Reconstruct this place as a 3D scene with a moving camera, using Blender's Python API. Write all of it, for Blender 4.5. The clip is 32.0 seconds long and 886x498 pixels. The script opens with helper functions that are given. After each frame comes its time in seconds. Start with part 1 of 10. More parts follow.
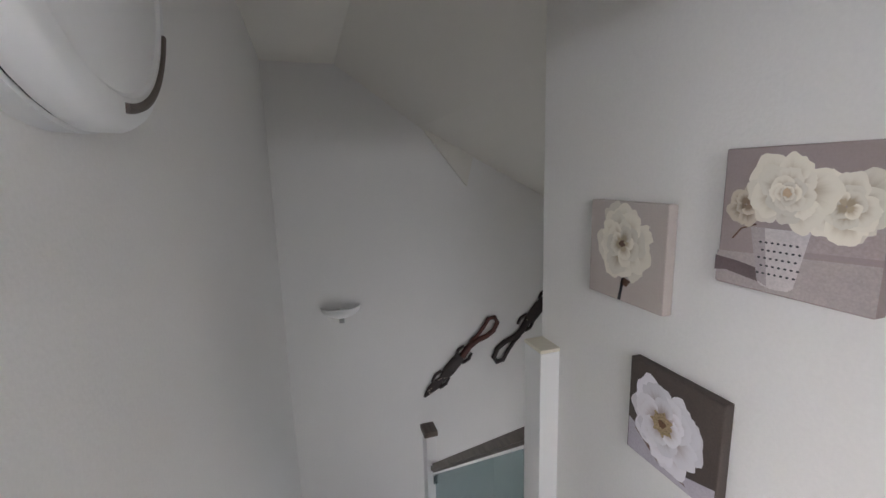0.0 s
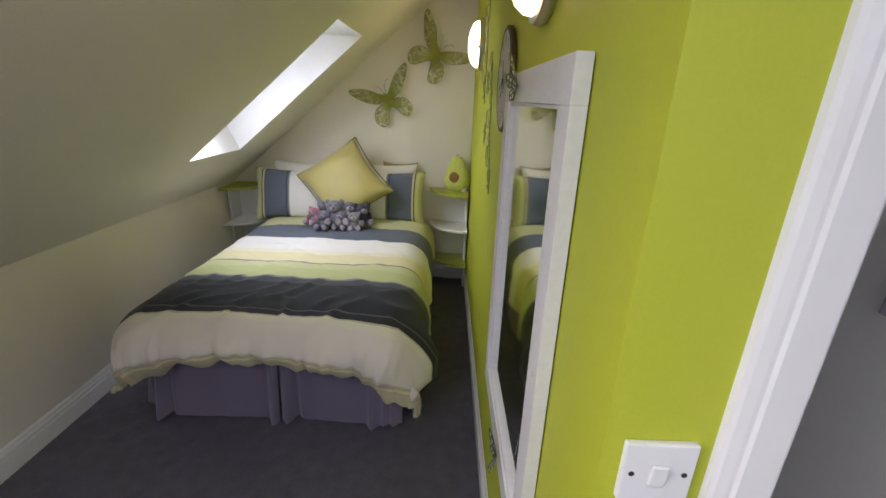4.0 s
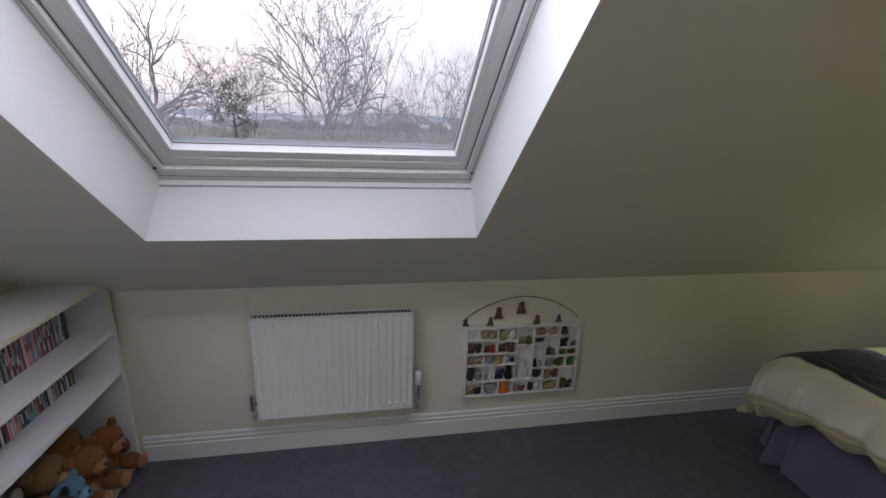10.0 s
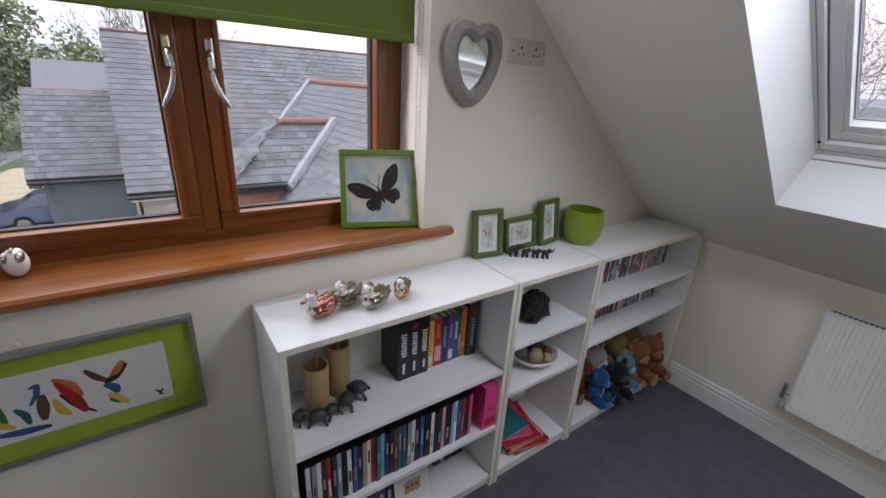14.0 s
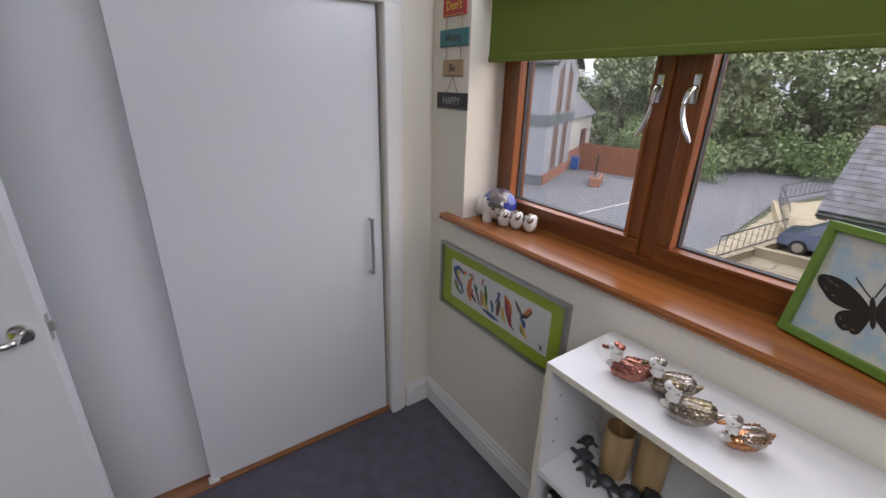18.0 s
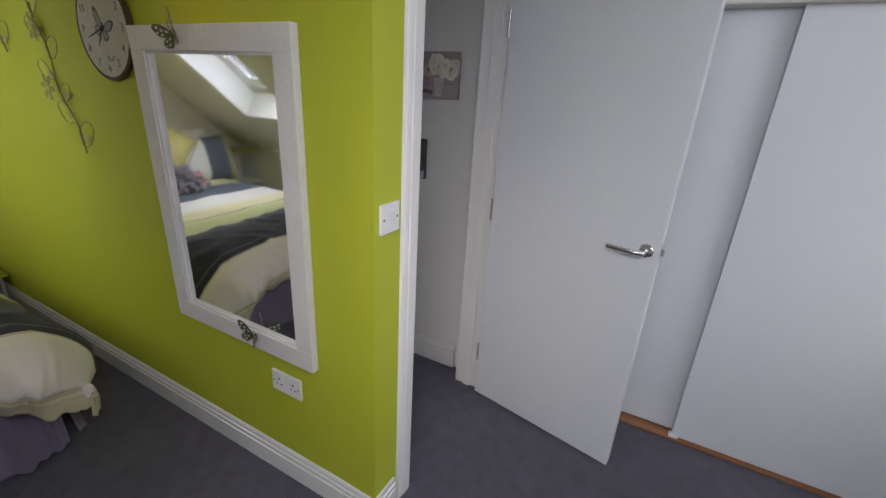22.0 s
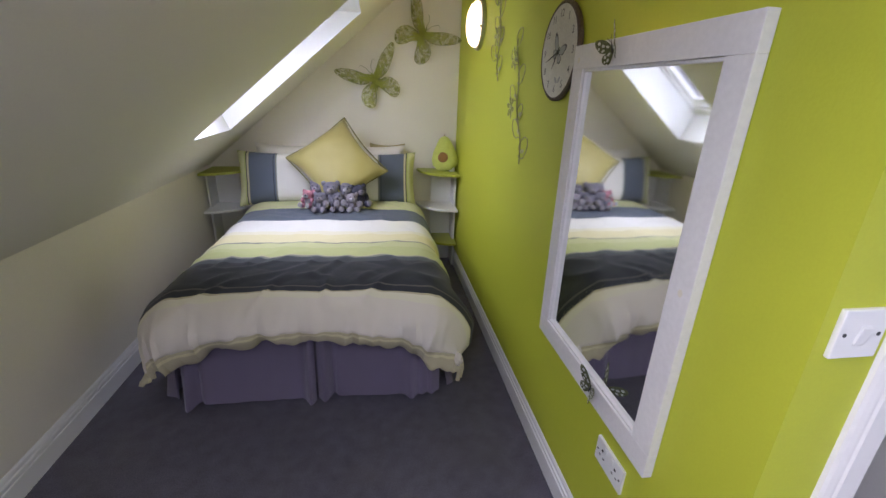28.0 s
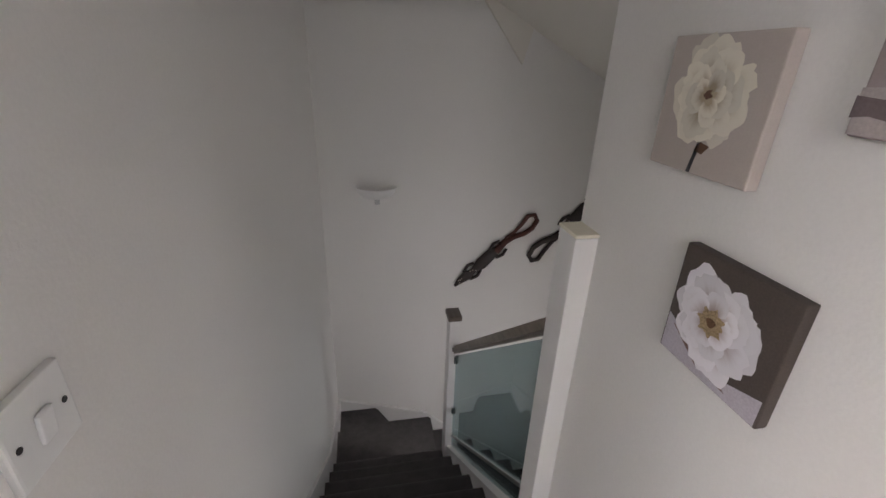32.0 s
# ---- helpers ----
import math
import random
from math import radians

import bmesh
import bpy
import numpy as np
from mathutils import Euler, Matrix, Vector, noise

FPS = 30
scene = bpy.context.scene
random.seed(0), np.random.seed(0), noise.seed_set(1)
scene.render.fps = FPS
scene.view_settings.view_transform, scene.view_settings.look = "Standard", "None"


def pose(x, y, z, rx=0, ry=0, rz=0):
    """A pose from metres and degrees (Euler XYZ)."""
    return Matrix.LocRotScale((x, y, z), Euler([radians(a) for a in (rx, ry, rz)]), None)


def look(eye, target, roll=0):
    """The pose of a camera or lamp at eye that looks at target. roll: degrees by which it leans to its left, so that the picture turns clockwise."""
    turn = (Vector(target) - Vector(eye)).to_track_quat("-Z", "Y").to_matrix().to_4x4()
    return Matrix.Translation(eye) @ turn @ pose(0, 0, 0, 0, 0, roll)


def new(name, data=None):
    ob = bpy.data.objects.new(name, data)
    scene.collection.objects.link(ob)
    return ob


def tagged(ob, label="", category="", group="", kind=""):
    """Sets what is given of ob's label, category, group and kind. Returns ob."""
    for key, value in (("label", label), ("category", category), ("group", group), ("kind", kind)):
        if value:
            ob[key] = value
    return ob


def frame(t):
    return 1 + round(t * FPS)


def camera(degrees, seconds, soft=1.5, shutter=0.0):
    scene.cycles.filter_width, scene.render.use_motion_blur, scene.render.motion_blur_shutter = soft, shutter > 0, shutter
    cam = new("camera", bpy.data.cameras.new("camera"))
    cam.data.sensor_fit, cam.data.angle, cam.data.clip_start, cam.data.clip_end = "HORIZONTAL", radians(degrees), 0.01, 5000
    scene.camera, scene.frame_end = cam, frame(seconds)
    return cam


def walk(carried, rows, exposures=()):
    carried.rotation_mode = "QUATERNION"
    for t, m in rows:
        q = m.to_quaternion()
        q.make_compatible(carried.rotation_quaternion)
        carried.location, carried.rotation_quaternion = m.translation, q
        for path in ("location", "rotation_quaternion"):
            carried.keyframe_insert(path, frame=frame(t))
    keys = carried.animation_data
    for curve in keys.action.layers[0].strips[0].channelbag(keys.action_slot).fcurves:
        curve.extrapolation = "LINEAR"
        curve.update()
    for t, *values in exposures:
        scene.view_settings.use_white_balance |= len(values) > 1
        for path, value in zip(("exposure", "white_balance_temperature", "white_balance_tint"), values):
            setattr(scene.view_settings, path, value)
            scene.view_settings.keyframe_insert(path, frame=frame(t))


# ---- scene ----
cam = camera(92.7, 32.0)
METRES, EYE, TILT, LEAN, TURN = 6.05, 1.63, 0.0, 0.0, -16.5
PATH = [
    (0, (1.11, 0.881, 1.668), (1.706, 2.758, 1.316), -1.6),
    (0.5, (1.104, 0.734, 1.636), (1.699, 2.596, 1.212), -1.2),
    (1, (1.073, 0.583, 1.619), (1.674, 2.425, 1.125), -0.5),
    (1.5, (1.001, 0.52, 1.612), (1.585, 2.356, 1.077), -0.1),
    (2, (0.871, 0.47, 1.61), (1.445, 2.29, 1.013), -0.0),
    (2.5, (0.741, 0.44, 1.601), (1.266, 2.266, 0.979), 0.7),
    (3, (0.628, 0.432, 1.595), (1.016, 2.284, 0.948), 2.0),
    (3.5, (0.534, 0.446, 1.604), (0.736, 2.32, 0.937), 2.0),
    (5.5, (0.516, 0.646, 1.599), (-0.087, 2.429, 0.921), 1.7),
    (6, (0.493, 0.605, 1.604), (-0.271, 2.326, 0.929), 1.4),
    (6.5, (0.487, 0.524, 1.607), (-0.467, 2.153, 0.946), 1.1),
    (7, (0.488, 0.424, 1.612), (-0.647, 1.938, 0.966), 0.8),
    (7.5, (0.488, 0.336, 1.624), (-0.804, 1.732, 1.006), 0.2),
    (8, (0.477, 0.264, 1.644), (-0.97, 1.514, 1.058), -0.2),
    (8.5, (0.486, 0.201, 1.639), (-1.071, 1.327, 1.084), 0.4),
    (9, (0.513, 0.142, 1.625), (-1.16, 1.095, 1.084), 0.8),
    (9.5, (0.519, 0.184, 1.613), (-1.297, 0.825, 1.072), 1.7),
    (10, (0.558, 0.264, 1.598), (-1.333, 0.608, 1.046), 2.0),
    (10.5, (0.636, 0.286, 1.568), (-1.28, 0.306, 0.995), 2.0),
    (11, (0.713, 0.259, 1.544), (-1.188, 0.094, 0.944), 2.0),
    (11.5, (0.805, 0.242, 1.546), (-1.056, -0.121, 0.912), 2.7),
    (12, (0.893, 0.217, 1.558), (-0.882, -0.427, 0.9), 2.7),
    (12.5, (0.955, 0.203, 1.559), (-0.71, -0.683, 0.893), 3.3),
    (13, (1.014, 0.177, 1.56), (-0.521, -0.911, 0.882), 4.1),
    (13.5, (1.026, 0.135, 1.558), (-0.307, -1.182, 0.858), 4.3),
    (15.5, (0.604, -0.163, 1.546), (0.582, -2.018, 0.8), 1.9),
    (16, (0.454, -0.242, 1.562), (0.967, -2.002, 0.764), 3.4),
    (16.5, (0.402, -0.216, 1.565), (1.394, -1.768, 0.787), 2.5),
    (17, (0.376, -0.158, 1.572), (1.656, -1.5, 0.822), 0.7),
    (17.5, (0.296, -0.095, 1.572), (1.744, -1.265, 0.84), 1.0),
    (18, (0.228, -0.077, 1.588), (1.749, -1.156, 0.864), 1.6),
    (18.5, (0.153, -0.09, 1.58), (1.815, -0.942, 0.865), 2.6),
    (19, (0.092, -0.061, 1.571), (1.857, -0.673, 0.855), 2.8),
    (19.5, (0.048, -0.017, 1.562), (1.895, -0.282, 0.843), 2.5),
    (20, (0.001, 0.044, 1.553), (1.867, 0.105, 0.835), 2.6),
    (20.5, (-0.044, 0.099, 1.544), (1.793, 0.427, 0.824), 2.9),
    (21, (-0.085, 0.139, 1.537), (1.708, 0.661, 0.822), 3.1),
    (21.5, (-0.122, 0.183, 1.535), (1.611, 0.876, 0.819), 3.3),
    (22, (-0.158, 0.219, 1.536), (1.498, 1.085, 0.824), 3.3),
    (22.5, (-0.191, 0.247, 1.535), (1.38, 1.261, 0.826), 3.4),
    (23, (-0.216, 0.288, 1.535), (1.208, 1.5, 0.828), 3.0),
    (23.5, (-0.226, 0.372, 1.535), (1.01, 1.775, 0.823), 3.6),
    (24, (-0.23, 0.488, 1.544), (0.802, 2.043, 0.826), 3.6),
    (24.5, (-0.264, 0.599, 1.549), (0.592, 2.256, 0.828), 3.8),
    (25, (-0.273, 0.659, 1.551), (0.427, 2.386, 0.825), 4.2),
    (25.5, (-0.226, 0.681, 1.557), (0.204, 2.494, 0.83), 4.4),
    (27.5, (0.001, 0.512, 1.541), (0.139, 2.377, 0.832), 2.6),
    (28, (0.044, 0.416, 1.52), (0.339, 2.265, 0.816), 2.1),
    (28.5, (0.18, 0.377, 1.511), (0.696, 2.175, 0.803), 1.3),
    (29, (0.439, 0.37, 1.512), (1.046, 2.13, 0.782), 1.4),
    (29.5, (0.68, 0.36, 1.507), (1.34, 2.092, 0.756), 1.4),
    (30, (0.875, 0.45, 1.506), (1.6, 2.142, 0.724), 0.7),
    (30.5, (1.029, 0.591, 1.522), (1.791, 2.256, 0.717), 0.8),
    (31, (1.154, 0.723, 1.552), (1.759, 2.448, 0.74), 1.2),
    (31.5, (1.192, 0.847, 1.551), (1.614, 2.625, 0.738), 1.4),
    (32, (1.191, 0.982, 1.547), (1.553, 2.777, 0.744), 2.0),
]
EXPOSURES = [(0, 1.82, 6400, 15), (1, 1.03, 6200, 12), (2, 0.27, 6200, 16), (3, 0.17, 6300, 17), (5.5, 0.58, 5700, 24), (6, 0.53, 5500, 25), (7, 0.0, 5300, 26), (8, -0.73, 5600, 24), (9, -0.48, 5850, 21), (10, -0.47, 6200, 19), (11, -0.02, 6200, 18), (12, -0.15, 6200, 21), (13, -0.18, 6200, 17), (16, -0.12, 6200, 18), (18, -0.22, 6400, 19), (20, -0.2, 6150, 15), (21, 0.02, 6100, 14), (23, 0.0, 6400, 20), (25, 0.37, 6100, 27), (28, 0.44, 5800, 25), (29, 0.28, 6100, 22), (30, 0.1, 6000, 27), (31, 1.1, 6500, 18), (32, 1.65, 6800, 18)]
walk(cam, [(t, look(eye, target, roll)) for t, eye, target, roll in PATH], EXPOSURES)

# ---- world and light ----
world = bpy.data.worlds.new("world")
scene.world = world
world.use_nodes = True
wn, wl = world.node_tree.nodes, world.node_tree.links
sky = wn.new("ShaderNodeTexSky")
sky.sky_type = "NISHITA"
sky.sun_disc = False
sky.sun_elevation, sky.sun_rotation = radians(32), radians(250)
sky.air_density, sky.dust_density, sky.ozone_density = 1.0, 6.0, 1.0
soften = wn.new("ShaderNodeMixRGB")
soften.inputs["Fac"].default_value = 0.72
# overcast dome: the cloud is brighter overhead than at the horizon
aim, part_of, lift, cloud = wn.new("ShaderNodeTexCoord"), wn.new("ShaderNodeSeparateXYZ"), wn.new("ShaderNodeMapRange"), wn.new("ShaderNodeMixRGB")
lift.inputs["From Min"].default_value, lift.inputs["From Max"].default_value = 0.0, 1.0
wl.new(aim.outputs["Generated"], part_of.inputs["Vector"])
wl.new(part_of.outputs["Z"], lift.inputs["Value"])
cloud.inputs["Color1"].default_value, cloud.inputs["Color2"].default_value = (7.2, 7.4, 7.8, 1), (20.0, 20.6, 21.8, 1)
wl.new(lift.outputs["Result"], cloud.inputs["Fac"])
wl.new(cloud.outputs["Color"], soften.inputs["Color2"])
wl.new(sky.outputs["Color"], soften.inputs["Color1"])
wn["Background"].inputs["Strength"].default_value = 0.50
wl.new(soften.outputs["Color"], wn["Background"].inputs["Color"])

sun = new("sun", bpy.data.lights.new("sun", "SUN"))
sun.data.energy, sun.data.angle, sun.data.color = 3.0, radians(25), (1.0, 0.96, 0.9)
sun.matrix_world = pose(0, 0, 12, 58, 0, 250 - 180)


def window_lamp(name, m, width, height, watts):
    """An area lamp that stands in an opening for daylight; it shines along its own -z."""
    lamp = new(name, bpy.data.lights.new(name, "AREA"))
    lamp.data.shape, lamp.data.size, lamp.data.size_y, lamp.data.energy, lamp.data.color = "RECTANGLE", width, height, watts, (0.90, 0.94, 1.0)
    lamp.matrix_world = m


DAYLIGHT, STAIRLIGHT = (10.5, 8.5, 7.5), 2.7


# ---- materials ----
def nodes_of(name):
    m = bpy.data.materials.new(name)
    m.use_nodes = True
    return m, m.node_tree.nodes, m.node_tree.links


def noise_node(n, l, scale, detail=4.0, space="Object"):
    co = n.new("ShaderNodeTexCoord")
    tex = n.new("ShaderNodeTexNoise")
    tex.inputs["Scale"].default_value, tex.inputs["Detail"].default_value = scale, detail
    l.new(co.outputs[space], tex.inputs["Vector"])
    return tex


def scaled(c, k):
    return tuple(min(1.0, v * k) for v in c[:3]) + (1,)


def mat(name, color, rough=0.6, metal=0.0, vary=0.08, scale=3.0, fine=90.0, bump=0.08, coat=0.0, per_object=0.0, sheen=0.0):
    """Paint, plastic, cloth or metal: colour varied at two scales, with fine relief."""
    m, n, l = nodes_of(name)
    b = n["Principled BSDF"]
    big, small = noise_node(n, l, scale), noise_node(n, l, fine, 3.0)
    mix = n.new("ShaderNodeMixRGB")
    mix.inputs["Color1"].default_value, mix.inputs["Color2"].default_value = scaled(color, 1 - vary), scaled(color, 1 + vary)
    l.new(big.outputs["Fac"], mix.inputs["Fac"])
    grain = n.new("ShaderNodeMixRGB")
    grain.blend_type = "MULTIPLY"
    grain.inputs["Fac"].default_value = min(1.0, vary * 3)
    l.new(mix.outputs["Color"], grain.inputs["Color1"])
    l.new(small.outputs["Fac"], grain.inputs["Color2"])
    gain = n.new("ShaderNodeMixRGB")
    gain.blend_type = "MULTIPLY"
    gain.inputs["Fac"].default_value = 1.0
    k = 1 + min(1.0, vary * 3) * 0.5
    gain.inputs["Color2"].default_value = (k, k, k, 1)
    l.new(grain.outputs["Color"], gain.inputs["Color1"])
    last = gain
    if per_object:
        info, hsv = n.new("ShaderNodeObjectInfo"), n.new("ShaderNodeHueSaturation")
        ramp = n.new("ShaderNodeMapRange")
        ramp.inputs["To Min"].default_value, ramp.inputs["To Max"].default_value = 1 - per_object, 1 + per_object
        l.new(info.outputs["Random"], ramp.inputs["Value"])
        l.new(ramp.outputs["Result"], hsv.inputs["Value"])
        l.new(gain.outputs["Color"], hsv.inputs["Color"])
        last = hsv
    l.new(last.outputs["Color"], b.inputs["Base Color"])
    rr = n.new("ShaderNodeMapRange")
    rr.inputs["To Min"].default_value, rr.inputs["To Max"].default_value = max(0.02, rough - 0.06), min(1.0, rough + 0.06)
    l.new(big.outputs["Fac"], rr.inputs["Value"])
    l.new(rr.outputs["Result"], b.inputs["Roughness"])
    b.inputs["Metallic"].default_value = metal
    b.inputs["Coat Weight"].default_value = coat
    b.inputs["Sheen Weight"].default_value = sheen
    if bump:
        bp = n.new("ShaderNodeBump")
        bp.inputs["Strength"].default_value, bp.inputs["Distance"].default_value = bump, 0.004
        l.new(small.outputs["Fac"], bp.inputs["Height"])
        l.new(bp.outputs["Normal"], b.inputs["Normal"])
    return m


def wood(name, dark, light, rough=0.35, axis=0, scale=1.0, coat=0.2):
    """Varnished wood with long grain along one axis of the object."""
    m, n, l = nodes_of(name)
    b = n["Principled BSDF"]
    co, mp = n.new("ShaderNodeTexCoord"), n.new("ShaderNodeMapping")
    s = [38.0 * scale] * 3
    s[axis] = 1.6 * scale
    mp.inputs["Scale"].default_value = s
    tex = n.new("ShaderNodeTexNoise")
    tex.inputs["Scale"].default_value, tex.inputs["Detail"].default_value, tex.inputs["Distortion"].default_value = 1.0, 6.0, 0.6
    l.new(co.outputs["Object"], mp.inputs["Vector"])
    l.new(mp.outputs["Vector"], tex.inputs["Vector"])
    ramp = n.new("ShaderNodeValToRGB")
    ramp.color_ramp.elements[0].position, ramp.color_ramp.elements[1].position = 0.3, 0.72
    ramp.color_ramp.elements[0].color, ramp.color_ramp.elements[1].color = (*dark, 1), (*light, 1)
    l.new(tex.outputs["Fac"], ramp.inputs["Fac"])
    l.new(ramp.outputs["Color"], b.inputs["Base Color"])
    bp = n.new("ShaderNodeBump")
    bp.inputs["Strength"].default_value, bp.inputs["Distance"].default_value = 0.12, 0.002
    l.new(tex.outputs["Fac"], bp.inputs["Height"])
    l.new(bp.outputs["Normal"], b.inputs["Normal"])
    b.inputs["Roughness"].default_value, b.inputs["Coat Weight"].default_value = rough, coat
    b.inputs["Coat Roughness"].default_value = 0.2
    return m


def carpet_material(name, color):
    m, n, l = nodes_of(name)
    b = n["Principled BSDF"]
    big, mid, tuft = noise_node(n, l, 1.7, 3.0), noise_node(n, l, 16.0, 5.0), noise_node(n, l, 210.0, 3.0)
    base = n.new("ShaderNodeMixRGB")
    base.inputs["Color1"].default_value, base.inputs["Color2"].default_value = scaled(color, 0.72), scaled(color, 1.30)
    l.new(big.outputs["Fac"], base.inputs["Fac"])
    patch = n.new("ShaderNodeMixRGB")
    patch.blend_type = "OVERLAY"
    patch.inputs["Fac"].default_value = 0.42
    l.new(base.outputs["Color"], patch.inputs["Color1"])
    l.new(mid.outputs["Fac"], patch.inputs["Color2"])
    pile = n.new("ShaderNodeMixRGB")
    pile.blend_type = "OVERLAY"
    pile.inputs["Fac"].default_value = 0.85
    l.new(patch.outputs["Color"], pile.inputs["Color1"])
    l.new(tuft.outputs["Fac"], pile.inputs["Color2"])
    l.new(pile.outputs["Color"], b.inputs["Base Color"])
    b.inputs["Roughness"].default_value, b.inputs["Sheen Weight"].default_value = 0.95, 0.12
    b.inputs["Sheen Roughness"].default_value = 0.5
    bp = n.new("ShaderNodeBump")
    bp.inputs["Strength"].default_value, bp.inputs["Distance"].default_value = 0.7, 0.006
    l.new(tuft.outputs["Fac"], bp.inputs["Height"])
    l.new(bp.outputs["Normal"], b.inputs["Normal"])
    return m


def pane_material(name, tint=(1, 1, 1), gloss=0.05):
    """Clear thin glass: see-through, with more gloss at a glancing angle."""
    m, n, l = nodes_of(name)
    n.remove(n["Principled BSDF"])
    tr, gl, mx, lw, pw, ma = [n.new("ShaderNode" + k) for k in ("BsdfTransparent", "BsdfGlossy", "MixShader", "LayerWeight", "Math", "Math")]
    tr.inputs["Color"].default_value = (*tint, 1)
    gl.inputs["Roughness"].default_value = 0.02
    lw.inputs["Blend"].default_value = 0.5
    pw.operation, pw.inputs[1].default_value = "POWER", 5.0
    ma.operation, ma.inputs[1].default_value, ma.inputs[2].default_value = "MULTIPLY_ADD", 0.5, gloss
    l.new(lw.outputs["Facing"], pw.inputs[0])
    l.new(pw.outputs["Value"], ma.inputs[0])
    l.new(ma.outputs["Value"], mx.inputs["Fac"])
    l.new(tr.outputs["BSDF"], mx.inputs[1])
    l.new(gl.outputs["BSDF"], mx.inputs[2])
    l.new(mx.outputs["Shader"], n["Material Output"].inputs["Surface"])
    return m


def glow(name, color, strength):
    m, n, l = nodes_of(name)
    b = n["Principled BSDF"]
    b.inputs["Base Color"].default_value = (0.85, 0.83, 0.78, 1)
    b.inputs["Emission Color"].default_value, b.inputs["Emission Strength"].default_value = (*color, 1), strength
    return m


M_CREAM = mat("cream wall paint", (0.79, 0.75, 0.65), 0.75, vary=0.025, scale=1.3, fine=160, bump=0.10)
M_WHITEWALL = mat("white wall paint", (0.80, 0.785, 0.755), 0.75, vary=0.025, scale=1.2, fine=160, bump=0.12)
M_CEIL = mat("white ceiling paint", (0.78, 0.75, 0.68), 0.8, vary=0.02, scale=1.1, fine=150, bump=0.1)
M_GREEN = mat("lime green wall paint", (0.48, 0.525, 0.031), 0.55, vary=0.03, scale=1.4, fine=150, bump=0.1)
M_GLOSS = mat("white gloss paint", (0.82, 0.81, 0.79), 0.32, vary=0.006, scale=4, fine=60, bump=0.006)
M_DOOR = mat("white painted door", (0.76, 0.785, 0.81), 0.35, vary=0.015, scale=3, fine=60, bump=0.03)
M_REVEAL = mat("white plaster lining", (0.85, 0.85, 0.84), 0.6, vary=0.015, scale=3, fine=120, bump=0.05)
M_LAM = mat("white melamine", (0.83, 0.83, 0.82), 0.3, vary=0.015, scale=4, fine=50, bump=0.015)
M_LAMEDGE = mat("yellowed melamine edging", (0.78, 0.73, 0.6), 0.4, vary=0.04, scale=8)
M_CARPET = carpet_material("purple grey carpet", (0.098, 0.090, 0.115))
M_STAIRCARPET = carpet_material("dark grey stair carpet", (0.075, 0.068, 0.068))
M_FRAMEWOOD = wood("golden oak window foil", (0.135, 0.037, 0.007), (0.29, 0.085, 0.015), 0.35, 0)
M_FRAMEWOODV = wood("golden oak window foil upright", (0.13, 0.036, 0.007), (0.28, 0.082, 0.015), 0.35, 2)
M_SILL = wood("varnished hardwood sill", (0.21, 0.066, 0.015), (0.34, 0.125, 0.03), 0.25, 0, 0.8, 0.35)
M_LAMFLOOR = wood("brown laminate flooring", (0.22, 0.09, 0.035), (0.36, 0.16, 0.065), 0.4, 1)
M_CHROME = mat("polished chrome", (0.75, 0.75, 0.76), 0.12, 1.0, vary=0.02, bump=0)
M_STEEL = mat("brushed steel", (0.55, 0.55, 0.54), 0.35, 1.0, vary=0.05, bump=0.02)
M_DARKMETAL = mat("dark metal", (0.07, 0.07, 0.07), 0.4, 0.8, vary=0.1)
M_MIRROR = mat("mirror silvering", (0.9, 0.91, 0.9), 0.01, 1.0, vary=0.0, bump=0)
# M_PANE, M_PANEROOF: clear glass greyed so the bright outdoors looks dimmer
M_PANE = pane_material("window glass", (0.70, 0.705, 0.705))
M_PICGLASS = pane_material("picture glass", (0.97, 0.97, 0.97), 0.03)
M_SEALGREY = mat("grey roof window seal", (0.32, 0.33, 0.34), 0.6)
M_PANEROOF = pane_material("roof window glass greyed to dim the sky", (0.56, 0.565, 0.58))
M_PLASTIC = mat("white plastic", (0.82, 0.82, 0.80), 0.3, vary=0.01, bump=0)
M_RUBBER = mat("dark rubber seal", (0.045, 0.045, 0.048), 0.7)
M_BLACK = mat("black plastic", (0.015, 0.015, 0.016), 0.4)


# ---- mesh helpers ----
def bx(bm, x0, x1, y0, y1, z0, z1, m=None, bevel=0.0):
    """A box into bm, with edges softened by bevel."""
    x0, x1, y0, y1, z0, z1 = min(x0, x1), max(x0, x1), min(y0, y1), max(y0, y1), min(z0, z1), max(z0, z1)
    vs = [bm.verts.new((x, y, z)) for x in (x0, x1) for y in (y0, y1) for z in (z0, z1)]
    fs = [bm.faces.new([vs[i] for i in q]) for q in ((0, 1, 3, 2), (4, 6, 7, 5), (0, 4, 5, 1), (2, 3, 7, 6), (0, 2, 6, 4), (1, 5, 7, 3))]
    if bevel:
        es = list({e for f in fs for e in f.edges})
        r = bmesh.ops.bevel(bm, geom=es, offset=bevel, segments=2, profile=0.6, affect="EDGES")
        vs = list({v for f in r["faces"] for v in f.verts} | {v for v in vs if v.is_valid})
    if m is not None:
        bmesh.ops.transform(bm, matrix=m, verts=[v for v in vs if v.is_valid])
    return bm


def box(x0, x1, y0, y1, z0, z1, bevel=0.0, m=None):
    return bx(bmesh.new(), x0, x1, y0, y1, z0, z1, m, bevel)


